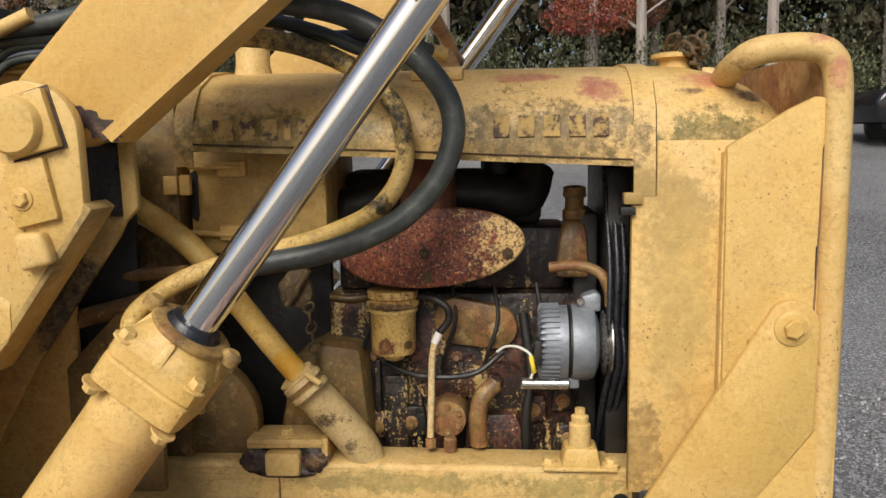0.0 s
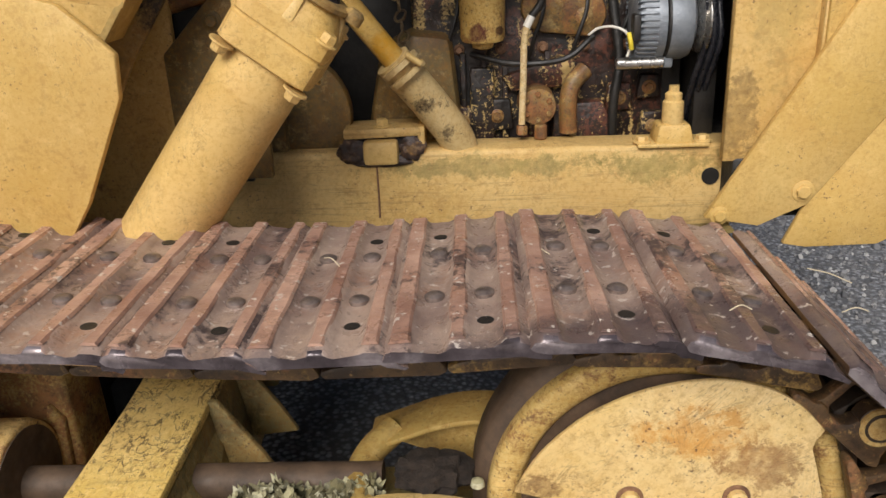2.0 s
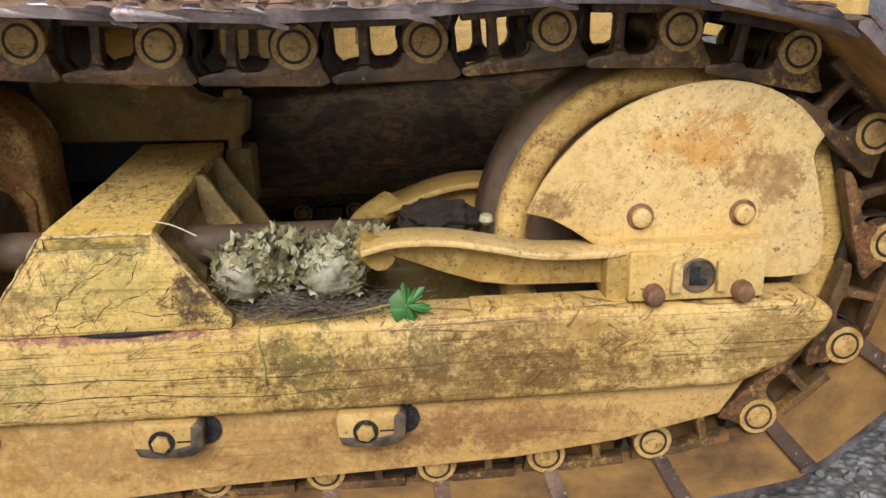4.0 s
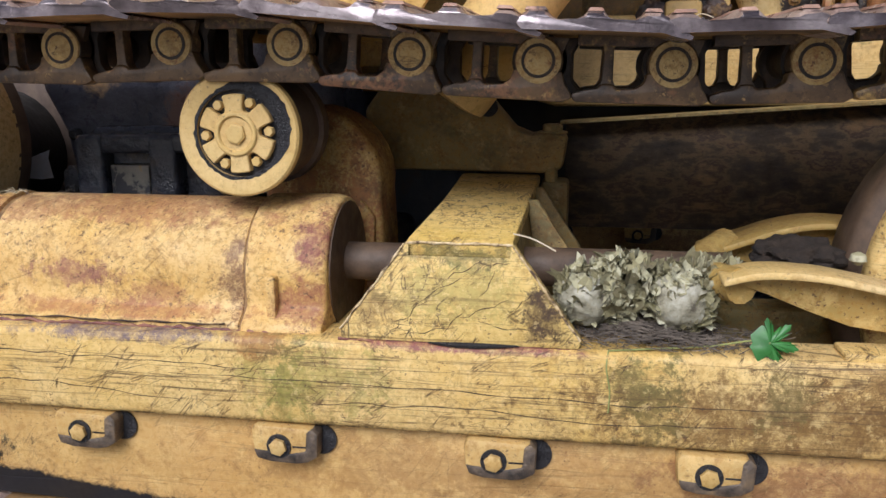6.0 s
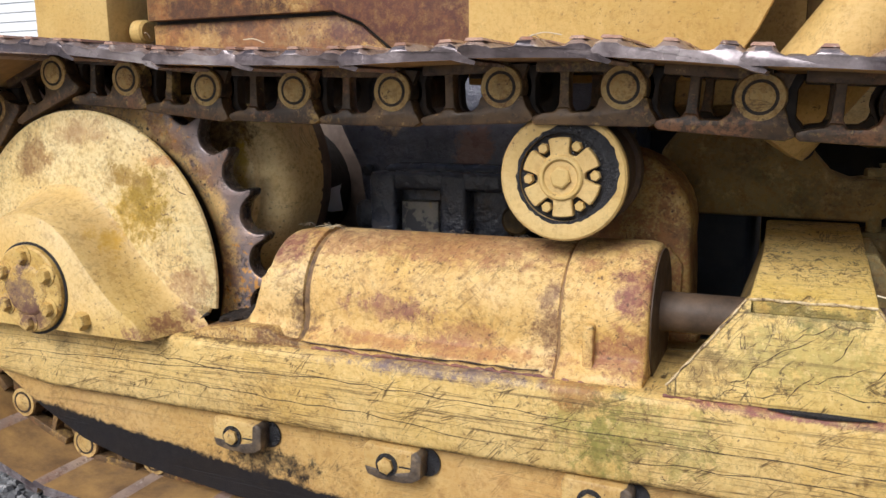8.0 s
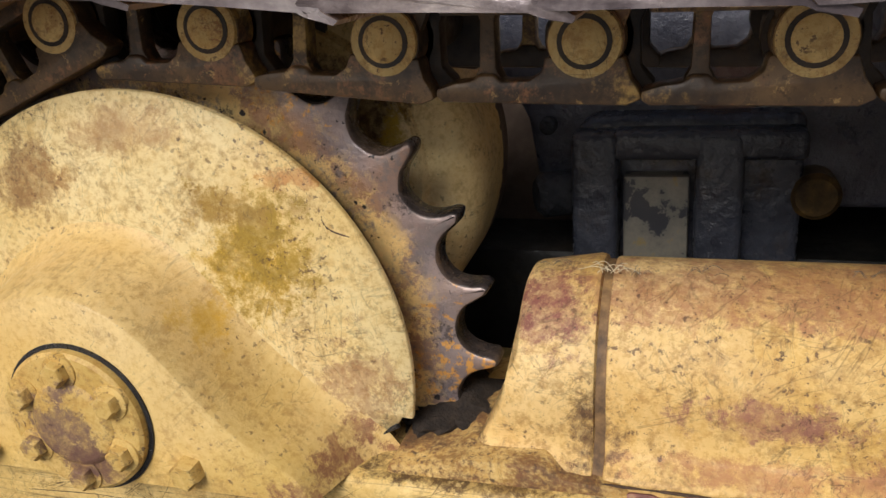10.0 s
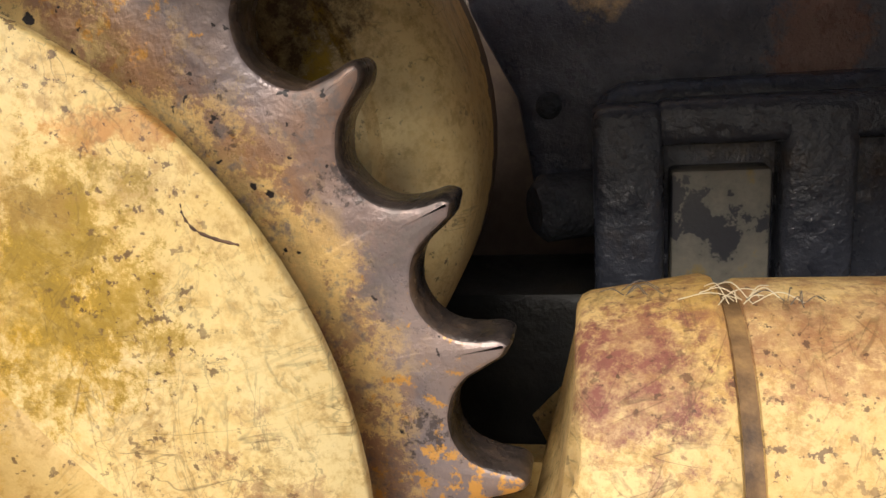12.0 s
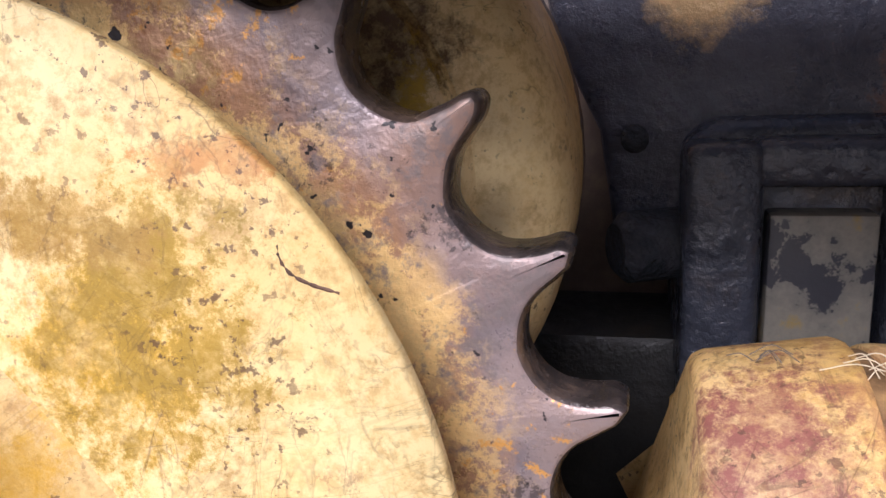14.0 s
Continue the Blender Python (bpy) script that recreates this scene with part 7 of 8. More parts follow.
    # oval breather can with its neck
    o = thing("air_cleaner", (-0.075, 1.68, 1.165), "oval rust-eaten air cleaner with yellow paint remaining on part of it", "air cleaner")

    def oval(k, y, tilt=radians(5)):
        ring = []
        for i in range(48):
            a = 2 * math.pi * i / 48
            x, z = 0.178 * k * math.cos(a), 0.0765 * k * math.sin(a)
            ring.append((-0.075 + x * math.cos(tilt) - z * math.sin(tilt), y, 1.243 + x * math.sin(tilt) + z * math.cos(tilt)))
        return ring

    part("face", loft([oval(0.3, 1.627), oval(0.94, 1.628), oval(0.985, 1.630), oval(1.0, 1.635), oval(1.0, 1.643), oval(0.96, 1.648)]), M_OVAL, o, sharp=60)
    part("can", loft([oval(0.955, 1.646), oval(0.955, 1.75)]), M_BLACK, o)
    part("neck", sweep([(-0.085, 1.70, 1.28), (-0.085, 1.70, 1.34), (-0.09, 1.73, 1.40), (-0.09, 1.75, 1.50)], 0.055, 20, 5), M_RUSTN, o)
    for x, z in ((-0.087, 1.234), (-0.083, 1.187), (0.070, 1.233)):
        part("bolt", hexbolt((x, 1.628, z), (0, -1, 0), 0.0075, 0.008), M_BRASSY, o)
    # fuel filter and its lines
    f = thing("fuel_filter", (-0.157, 1.68, 1.028), "yellow fuel filter bowl with chipped paint", "filter")
    part("bowl", turned((-0.157, 1.68, 1.024), (0, 0, 1), [(0.01, -0.012), (0.02, -0.008), (0.022, 0.0), (0.040, 0.004), (0.044, 0.012), (0.045, 0.085), (0.049, 0.09), (0.049, 0.096), (0.045, 0.098)], 36), M_FILT, f)
    part("cap", turned((-0.157, 1.68, 1.122), (0, 0, 1), [(0.047, 0), (0.052, 0.003), (0.052, 0.010), (0.045, 0.016), (0.05, 0.020), (0.05, 0.034), (0.02, 0.037)], 36), M_FILT, f)
    part("pipe", sweep([(-0.28, 1.68, 1.14), (-0.24, 1.67, 1.137), (-0.20, 1.68, 1.142)], 0.009, 10, 5), M_BRASSY, f)
    part("pipe", sweep([(-0.11, 1.68, 1.142), (-0.075, 1.66, 1.14), (-0.048, 1.65, 1.125), (-0.045, 1.65, 1.10), (-0.063, 1.65, 1.075)], 0.0075, 10, 6), M_BLACK, f)
    part("nipple", rod((-0.063, 1.65, 1.075), (-0.073, 1.648, 1.055), 0.008, 10), M_WIRE, f)
    part("fuel_line", sweep([(-0.073, 1.648, 1.055), (-0.078, 1.645, 1.02), (-0.080, 1.64, 0.95), (-0.083, 1.64, 0.868)], 0.0068, 10, 5), M_FLINE, f)
    part("union", hexbolt((-0.083, 1.64, 0.848), (0, 0, 1), 0.011, 0.018, False), M_ENGY, f)
    p = thing("fuel_pump", (-0.05, 1.68, 0.85), "small round yellow fuel pump with bolts", "pump")
    part("body", turned((-0.050, 1.655, 0.898), (0, 1, 0), [(0.02, 0), (0.036, 0.003), (0.038, 0.010), (0.038, 0.09)], 28), M_ENGY, p)
    for a in (30, 90, 150, 210, 270, 330):
        part("bolt", hexbolt((-0.050 + 0.026 * math.cos(radians(a)), 1.655, 0.898 + 0.026 * math.sin(radians(a))), (0, -1, 0), 0.006, 0.005, False), M_ENGY, p)
    part("stub", rod((-0.045, 1.65, 0.835), (-0.045, 1.65, 0.865), 0.013, 14, 0.003), M_ENGY, p)
    part("elbow", sweep([(0.012, 1.665, 0.845), (0.010, 1.66, 0.90), (0.018, 1.665, 0.94), (0.045, 1.68, 0.965)], 0.018, 14, 6), M_ENGY, p)
    # water pump housing and tubes at the front of the engine
    part("water_pump", loft([[(x, y, 1.17) for x, y in ((0.165, 1.72), (0.232, 1.72), (0.232, 1.84), (0.165, 1.84))], [(x, y, 1.25) for x, y in ((0.172, 1.725), (0.228, 1.725), (0.228, 1.83), (0.172, 1.83))], [(x, y, 1.285) for x, y in ((0.185, 1.735), (0.222, 1.735), (0.222, 1.82), (0.185, 1.82))]], w=0.01), M_ENGD, t)
    part("thermostat", turned((0.204, 1.76, 1.283), (0, 0, 1), [(0.018, 0), (0.024, 0.004), (0.024, 0.02), (0.019, 0.024), (0.019, 0.045), (0.024, 0.048), (0.022, 0.066), (0.01, 0.07)], 20), M_ENGD, t)
    part("front_cover", box(0.20, 0.25, 1.74, 1.95, 0.80, 1.30, 0.01), M_BLACK, t)
    part("oil_line", sweep([(-0.18, 1.70, 1.00), (-0.1, 1.66, 0.985), (0.0, 1.66, 0.99), (0.06, 1.68, 1.03)], 0.006, 8, 6), M_BLACK, t)
    part("fan_shroud", prism([(0.258, 0.80), (0.300, 0.80), (0.300, 1.39), (0.258, 1.39)], 1.66, 2.05, 0.004), M_BLACK, t)
    # chain and lever at the rear of the engine
    h = thing("throttle_lever", (-0.34, 1.66, 1.12), "rusty throttle linkage with a hanging chain", "linkage")
    part("bracket", prism([(-0.375, 1.135), (-0.33, 1.12), (-0.31, 1.15), (-0.32, 1.20), (-0.35, 1.205), (-0.38, 1.17)], 1.65, 1.668, 0.004), M_CHAIN, h)
    part("pivot", rod((-0.350, 1.635, 1.155), (-0.350, 1.675, 1.155), 0.014, 14, 0.003), M_CHAIN, h)
    part("rod", rod((-0.36, 1.64, 1.13), (-0.315, 1.64, 1.20), 0.007, 10), M_CHAIN, h)
    for i in range(6):
        part("chain_link", ring_link((-0.318 + 0.002 * i, 1.645, 1.125 - 0.020 * i), (1, 0.2, 0.1) if i % 2 else (0.1, 1, 0.1), 0.013, 0.008, 0.003), M_CHAIN, h)


M_ENGD = paint("oily engine paint", a=(0.05, 0.032, 0.015), b=(0.36, 0.22, 0.06), rust=0.7, grime=1.0, chips=1.0, rough=0.35, big=16)
M_RUSTN = blend_noise("rusty neck", [(0.3, (0.08, 0.03, 0.02)), (0.7, (0.30, 0.12, 0.06))], 18, 0.7)
M_FILT = paint("filter paint", a=(0.60, 0.38, 0.09), b=(0.68, 0.46, 0.14), rust=0.7, chips=1.0, stain=0.2, rough=0.45, big=9, zones=(((-0.165, 1.64, 1.045), (0.025, 0.05, 0.022), (0.10, 0.03, 0.022), 1.0, 0.9), ((-0.125, 1.65, 1.05), (0.012, 0.05, 0.012), (0.07, 0.03, 0.02), 1.0, 0.9), ((-0.157, 1.63, 1.128), (0.06, 0.06, 0.010), (0.06, 0.035, 0.02), 0.8, 1.0)))
M_FLINE = paint("fuel line paint", a=(0.66, 0.48, 0.20), b=(0.72, 0.56, 0.28), chips=0.7, rough=0.5, big=20)
build_engine()


def build_alternator():
    t = thing("alternator", (0.19, 1.65, 0.98), "grey cast-aluminium alternator with finned rear housing", "alternator")
    c = (1.655, 1.057)
    o = (0.128, c[0], c[1])
    part("rear_housing", turned(o, (1, 0, 0), [(0.03, 0), (0.060, 0.002), (0.068, 0.008), (0.0715, 0.016), (0.0715, 0.054)], 48), M_ALU, t)
    for i in range(40):
        a = 2 * math.pi * i / 40
        ca, sa = math.cos(a), math.sin(a)
        at = lambda r, x, w: (x, c[0] + r * ca - w * sa, c[1] + r * sa + w * ca)  # noqa: E731
        fin = loft([[at(0.064, x, -0.0022), at(0.064, x, 0.0022), at(0.0755 - k, x, 0.0022), at(0.0755 - k, x, -0.0022)] for x, k in ((0.128, 0.006), (0.132, 0.001), (0.166, 0.0))])
        part("fin", fin, M_ALU, t)
    part("stator", turned((0.184, c[0], c[1]), (1, 0, 0), [(0.068, 0), (0.070, 0.002), (0.070, 0.006), (0.068, 0.008)], 48), M_BLACK, t)
    part("front_housing", turned((0.190, c[0], c[1]), (1, 0, 0), [(0.072, 0), (0.0725, 0.003), (0.0725, 0.030), (0.068, 0.042), (0.050, 0.050), (0.02, 0.052)], 48), M_ALU, t)
    part("pulley", turned((0.250, c[0], c[1]), (1, 0, 0), [(0.02, -0.006), (0.060, 0), (0.062, 0.002), (0.050, 0.006), (0.062, 0.012), (0.062, 0.015), (0.02, 0.016)], 40), M_STEEL, t)
    part("ear", prism([(0.200, 1.120), (0.245, 1.120), (0.245, 1.152), (0.235, 1.158), (0.210, 1.150)], c[0] - 0.02, c[0] + 0.02, 0.005), M_ALU, t)
    part("bolt", hexbolt((0.208, c[0] - 0.018, 1.140), (-0.3, -1, 0), 0.008, 0.008, False), M_STEEL, t)
    part("foot", prism([(0.165, 0.972), (0.205, 0.972), (0.205, 0.995), (0.165, 0.995)], c[0] - 0.03, c[0] + 0.03, 0.005), M_ALU, t)
    part("terminal_block", box(0.118, 0.132, 1.575, 1.61, 1.03, 1.078, 0.004), M_BLACK, t)
    part("mount_bolt", rod((0.095, 1.62, 0.984), (0.185, 1.62, 0.984), 0.011, 16, 0.002), M_STEEL, t, "bright steel mounting bolt")
    part("link_bar", sweep([(0.15, 1.67, 1.20), (0.20, 1.66, 1.205), (0.24, 1.645, 1.195), (0.258, 1.64, 1.165), (0.262, 1.638, 1.13)], 0.010, 10, 6), M_ENGY, t)
    part("wire", sweep([(0.048, 1.66, 1.035), (0.065, 1.65, 1.048), (0.09, 1.63, 1.052), (0.112, 1.61, 1.042), (0.118, 1.60, 1.02), (0.112, 1.60, 1.0)], 0.0026, 8, 6), M_WIRE, t)
    part("plug_wire", sweep([(0.112, 1.59, 1.045), (0.115, 1.585, 1.03), (0.118, 1.59, 1.015)], 0.0045, 8, 5), M_YWIRE, t)
    for k, (x, r) in enumerate(((0.258, 0.006), (0.272, 0.007), (0.285, 0.006))):
        pts = [(x, 1.615 + 0.01 * k, 1.09), (x + 0.003, 1.635, 1.20), (x, 1.68, 1.32), (x, 1.72, 1.42)]
        part("belt" if not k else "hose", sweep(pts, r, 10, 5), M_SEALRUB, t)
        part("belt" if not k else "hose", sweep([(x, 1.612 + 0.01 * k, 1.09), (x + 0.004, 1.62, 1.02), (x - 0.006, 1.66, 0.93), (x - 0.01, 1.72, 0.82)], r, 10, 5), M_SEALRUB, t)


build_alternator()


def build_mounts():
    t = thing("engine_mount", (-0.36, 1.62, 0.833), "yellow engine mount block with an oily rubber pad", "mount")
    part("clamp_plate", prism([(-0.432, 0.862), (-0.280, 0.866), (-0.284, 0.884), (-0.432, 0.882)], 1.575, 1.66, 0.004), M_FRAME, t)
    part("side", box(-0.288, -0.274, 1.578, 1.66, 0.83, 0.884, 0.003), M_FRAME, t)
    part("rubber_pad", box(-0.42, -0.29, 1.585, 1.66, 0.80, 0.865, 0.010), M_GREASE, t, "oily black rubber pad")
    part("block", box(-0.395, -0.326, 1.562, 1.60, 0.812, 0.860, 0.008), M_CAST, t)
    part("bolt", hexbolt((-0.358, 1.60, 0.883), (0, 0, 1), 0.013, 0.014), M_CAST, t)
    for cx, cz, rx, rz in ((-0.416, 0.838, 0.030, 0.024), (-0.300, 0.842, 0.026, 0.024), (-0.360, 0.818, 0.062, 0.013)):
        bm = bm_new()
        bmesh.ops.create_icosphere(bm, subdivisions=4, radius=1)
        for v in bm.verts:
            k = 1 + 0.30 * noise.noise(v.co * 2.2 + Vector((cx * 40, 0, 0))) + 0.12 * noise.noise(v.co * 8)
            v.co = Vector((cx + v.co.x * rx * k, 1.580 + v.co.y * 0.010 * k, cz + v.co.z * rz * k))
        part("grease_lump", bm, M_GREASE2, t, "caked dark grease")
    t = thing("front_mount", (0.20, 1.60, 0.832), "yellow pedestal mount with a tall threaded bolt", "mount")
    part("pedestal", loft([[(0.168, 1.572, 0.834), (0.243, 1.572, 0.834), (0.243, 1.64, 0.834), (0.168, 1.64, 0.834)], [(0.176, 1.577, 0.872), (0.235, 1.577, 0.872), (0.235, 1.635, 0.872), (0.176, 1.635, 0.872)]], w=0.006), M_CAST, t)
    part("flange", box(0.135, 0.272, 1.570, 1.64, 0.829, 0.837, 0.003), M_CAST, t)
    part("sleeve", turned((0.204, 1.60, 0.868), (0, 0, 1), [(0.02, 0), (0.021, 0.004), (0.020, 0.045), (0.016, 0.048), (0.0165, 0.06), (0.010, 0.064), (0.0095, 0.075)], 20), M_CAST, t)
    for x in (0.146, 0.262):
        part("bolt", hexbolt((x, 1.592, 0.837), (0, 0, 1), 0.012, 0.012), M_CAST, t)
    p = thing("exhaust_pipe", (-0.3, 1.56, 0.83), "yellow pipe sleeved into a chipped larger pipe", "pipe")
    part("pipe", sweep([(-0.68, 1.60, 1.375), (-0.63, 1.57, 1.338), (-0.55, 1.555, 1.290), (-0.49, 1.55, 1.238), (-0.44, 1.55, 1.172), (-0.37, 1.555, 1.078), (-0.30, 1.565, 0.985)], 0.0225, 16, 5), M_PIPE, p)
    part("sleeve", sweep([(-0.327, 1.56, 1.014), (-0.293, 1.57, 0.972), (-0.255, 1.59, 0.918), (-0.222, 1.61, 0.866), (-0.206, 1.625, 0.825), (-0.20, 1.64, 0.78)], 0.036, 20, 5), M_SLEEVE, p)
    d = Vector((0.032, 0, -0.040)).normalized()
    for k in (0.004, 0.026):
        c = Vector((-0.318, 1.55, 1.013)) + d * k
        part("clamp", turned(c, d, [(0.036, 0), (0.0395, 0.001), (0.0395, 0.011), (0.036, 0.012)], 24), M_SLEEVE, p)
    part("clamp_screw", rod((-0.296, 1.515, 1.030), (-0.270, 1.515, 1.012), 0.006, 10), M_CAST, p)


M_PIPE = paint("pipe paint", a=(0.56, 0.34, 0.07), b=(0.64, 0.41, 0.10), chips=0.35, stain=0.2, rough=0.42, zones=(((-0.335, 1.54, 1.04), (0.035, 0.08, 0.04), (0.50, 0.26, 0.02), 0.8, 0.5),))
M_SLEEVE = paint("sleeve paint", a=(0.62, 0.43, 0.15), b=(0.70, 0.53, 0.24), chips=0.4, stain=0.1, rough=0.45, zones=(((-0.262, 1.56, 0.93), (0.035, 0.08, 0.022), (0.03, 0.02, 0.015), 1.0, 1.5), ((-0.23, 1.57, 0.87), (0.03, 0.08, 0.02), (0.05, 0.03, 0.02), 0.9, 1.6)))
build_mounts()


# arm yellow in a darker tone, with grime, stains and chips
M_TANK = paint("darker panel paint", a=(0.42, 0.26, 0.065), b=(0.52, 0.335, 0.09), grime=0.35, stain=0.3, chips=0.4, rough=0.5, big=5)


def build_left_panel():
    t = thing("side_tank", (-0.4, 1.65, 1.24), "yellow side panel box with small hinges and a slot", "tank")
    part("panel", box(-0.535, -0.27, 1.62, 1.90, 1.235, 1.43, 0.008), M_TANK, t)
    part("slot", prism([(-0.532, 1.305), (-0.521, 1.298), (-0.517, 1.31), (-0.517, 1.385), (-0.522, 1.395), (-0.532, 1.39)], 1.6165, 1.622, 0.001), M_BLACK, t)
    part("hinge", box(-0.475, -0.42, 1.605, 1.625, 1.383, 1.413, 0.004), M_ARM, t)
    part("hinge_pin", rod((-0.53, 1.608, 1.404), (-0.43, 1.608, 1.400), 0.0055, 10), M_ARM, t)
    part("hinge", box(-0.475, -0.42, 1.605, 1.625, 1.262, 1.292, 0.004), M_ARM, t)
    part("hinge_pin", rod((-0.53, 1.608, 1.278), (-0.43, 1.608, 1.272), 0.0055, 10), M_ARM, t)
    p = thing("cowl_post", (-0.6, 1.64, 0.83), "olive-shaded cowl post beside the engine bay", "post")
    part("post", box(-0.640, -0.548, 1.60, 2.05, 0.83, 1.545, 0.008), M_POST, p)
    part("toggle", box(-0.572, -0.545, 1.585, 1.602, 1.352, 1.386, 0.003), M_ARM, p)
    part("toggle", box(-0.543, -0.522, 1.59, 1.604, 1.350, 1.388, 0.003), M_ARM, p)
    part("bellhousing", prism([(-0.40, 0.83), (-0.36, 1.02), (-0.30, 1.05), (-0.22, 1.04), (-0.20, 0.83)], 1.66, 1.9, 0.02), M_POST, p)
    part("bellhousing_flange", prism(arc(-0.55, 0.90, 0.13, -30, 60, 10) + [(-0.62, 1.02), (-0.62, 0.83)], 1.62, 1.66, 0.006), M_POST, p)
    # black sheet added to darken the bay behind the pipe
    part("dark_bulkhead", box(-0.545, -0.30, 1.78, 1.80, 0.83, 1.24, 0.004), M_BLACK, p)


# yellow darkened to carry the engine bay's shade, besides grime and stains
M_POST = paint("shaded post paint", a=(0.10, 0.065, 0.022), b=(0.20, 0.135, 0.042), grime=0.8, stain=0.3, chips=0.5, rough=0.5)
build_left_panel()

# ---- loader arms and lift cylinders ----
AXIS = Vector((0.3475, 0, 0.460)).normalized()
GLAND = Vector((-0.395, 1.29, 1.185))


def on_axis(s, up=0.0, side=0.0, base=GLAND):
    n = Vector((-AXIS.z, 0, AXIS.x))
    return base + AXIS * s + n * up + Vector((0, -side, 0))


def build_cylinder():
    t = thing("lift_cylinder", (-0.72, 1.29, 0.72), "yellow hydraulic lift cylinder with a polished chrome rod", "hydraulic cylinder")
    part("rod", turned(on_axis(-0.06), AXIS, [(0.0305, 0), (0.0305, 0.95)], 56), M_CHROME, t, "polished chrome rod")
    part("barrel", turned(on_axis(-0.62), AXIS, [(0.05, 0), (0.066, 0.006), (0.068, 0.02), (0.068, 0.405), (0.0685, 0.407), (0.0685, 0.414), (0.068, 0.416), (0.068, 0.50)], 56), M_CAST, t)
    n = Vector((-AXIS.z, 0, AXIS.x))
    rings = []
    for s, k, q in ((-0.150, 0.93, 7), (-0.147, 0.99, 7), (-0.107, 0.99, 7), (-0.104, 0.96, 7), (-0.101, 0.96, 7), (-0.098, 0.99, 7), (-0.074, 0.985, 7), (-0.070, 0.93, 6), (-0.050, 0.80, 3), (-0.038, 0.72, 2.2), (-0.034, 0.70, 2)):
        c = on_axis(s)
        ring = []
        for i in range(56):
            a = 2 * math.pi * i / 56
            e = (abs(math.cos(a)) ** q + abs(math.sin(a)) ** q) ** (-1 / q)
            ring.append(c + (n * math.cos(a) + Vector((0, -1, 0)) * math.sin(a)) * 0.079 * e * k)
        rings.append(ring)
    g = part("gland", loft(rings), M_CAST, t, sharp=30)
    for a in (45, 135, 225, 315):
        q = radians(a)
        c = on_axis(-0.072) + (n * math.cos(q) + Vector((0, -1, 0)) * math.sin(q)) * 0.088
        part("bolt", hexbolt(c, AXIS, 0.0125, 0.016), M_CAST, g)
        part("nut", hexbolt(c - AXIS * 0.084, -AXIS, 0.0135, 0.016), M_CAST, g)
    for a in (0, 90, 180, 270):
        q = radians(a)
        d = n * math.cos(q) + Vector((0, -1, 0)) * math.sin(q)
        e = d.cross(AXIS)
        rib = loft([[on_axis(-0.076) + d * 0.0775 + e * 0.009, on_axis(-0.076) + d * 0.0775 - e * 0.009, on_axis(-0.076) + d * 0.04 - e * 0.009, on_axis(-0.076) + d * 0.04 + e * 0.009], [on_axis(-0.036) + d * 0.064 + e * 0.006, on_axis(-0.036) + d * 0.064 - e * 0.006, on_axis(-0.036) + d * 0.04 - e * 0.006, on_axis(-0.036) + d * 0.04 + e * 0.006]])
        part("rib", bev(rib, 0.003), M_CAST, g)
    part("collar", turned(on_axis(-0.036), AXIS, [(0.05, 0), (0.064, 0.002), (0.066, 0.004), (0.0655, 0.010), (0.061, 0.012), (0.050, 0.013)], 48), M_COLLAR, g, "rust-edged wiper collar")
    part("seal", turned(on_axis(-0.020), AXIS, [(0.05, -0.006), (0.044, -0.002), (0.040, 0.008), (0.031, 0.011)], 40), M_SEALRUB, g)
    for s, u in ((-0.030, 0.072), (-0.030, -0.072)):
        part("collar_ear", turned(on_axis(s, u), AXIS, [(0.016, -0.006), (0.016, 0.008), (0.010, 0.014)], 14), M_COLLAR, g)
    f = thing("far_lift_rod", (0.0, 2.35, 1.2), "polished chrome rod of the far lift cylinder", "hydraulic cylinder")
    far = GLAND + Vector((0, 1.06, 0))
    part("rod", turned(far - AXIS * 0.1, AXIS, [(0.0305, 0), (0.0305, 1.0)], 32), M_CHROME, f)
    part("barrel", turned(far - AXIS * 0.6, AXIS, [(0.068, 0), (0.068, 0.5)], 32), M_CAST, f)


M_COLLAR = paint("collar paint", a=(0.30, 0.185, 0.055), b=(0.46, 0.29, 0.08), rust=0.25, grime=0.9, chips=0.5, rough=0.6, big=16)
build_cylinder()


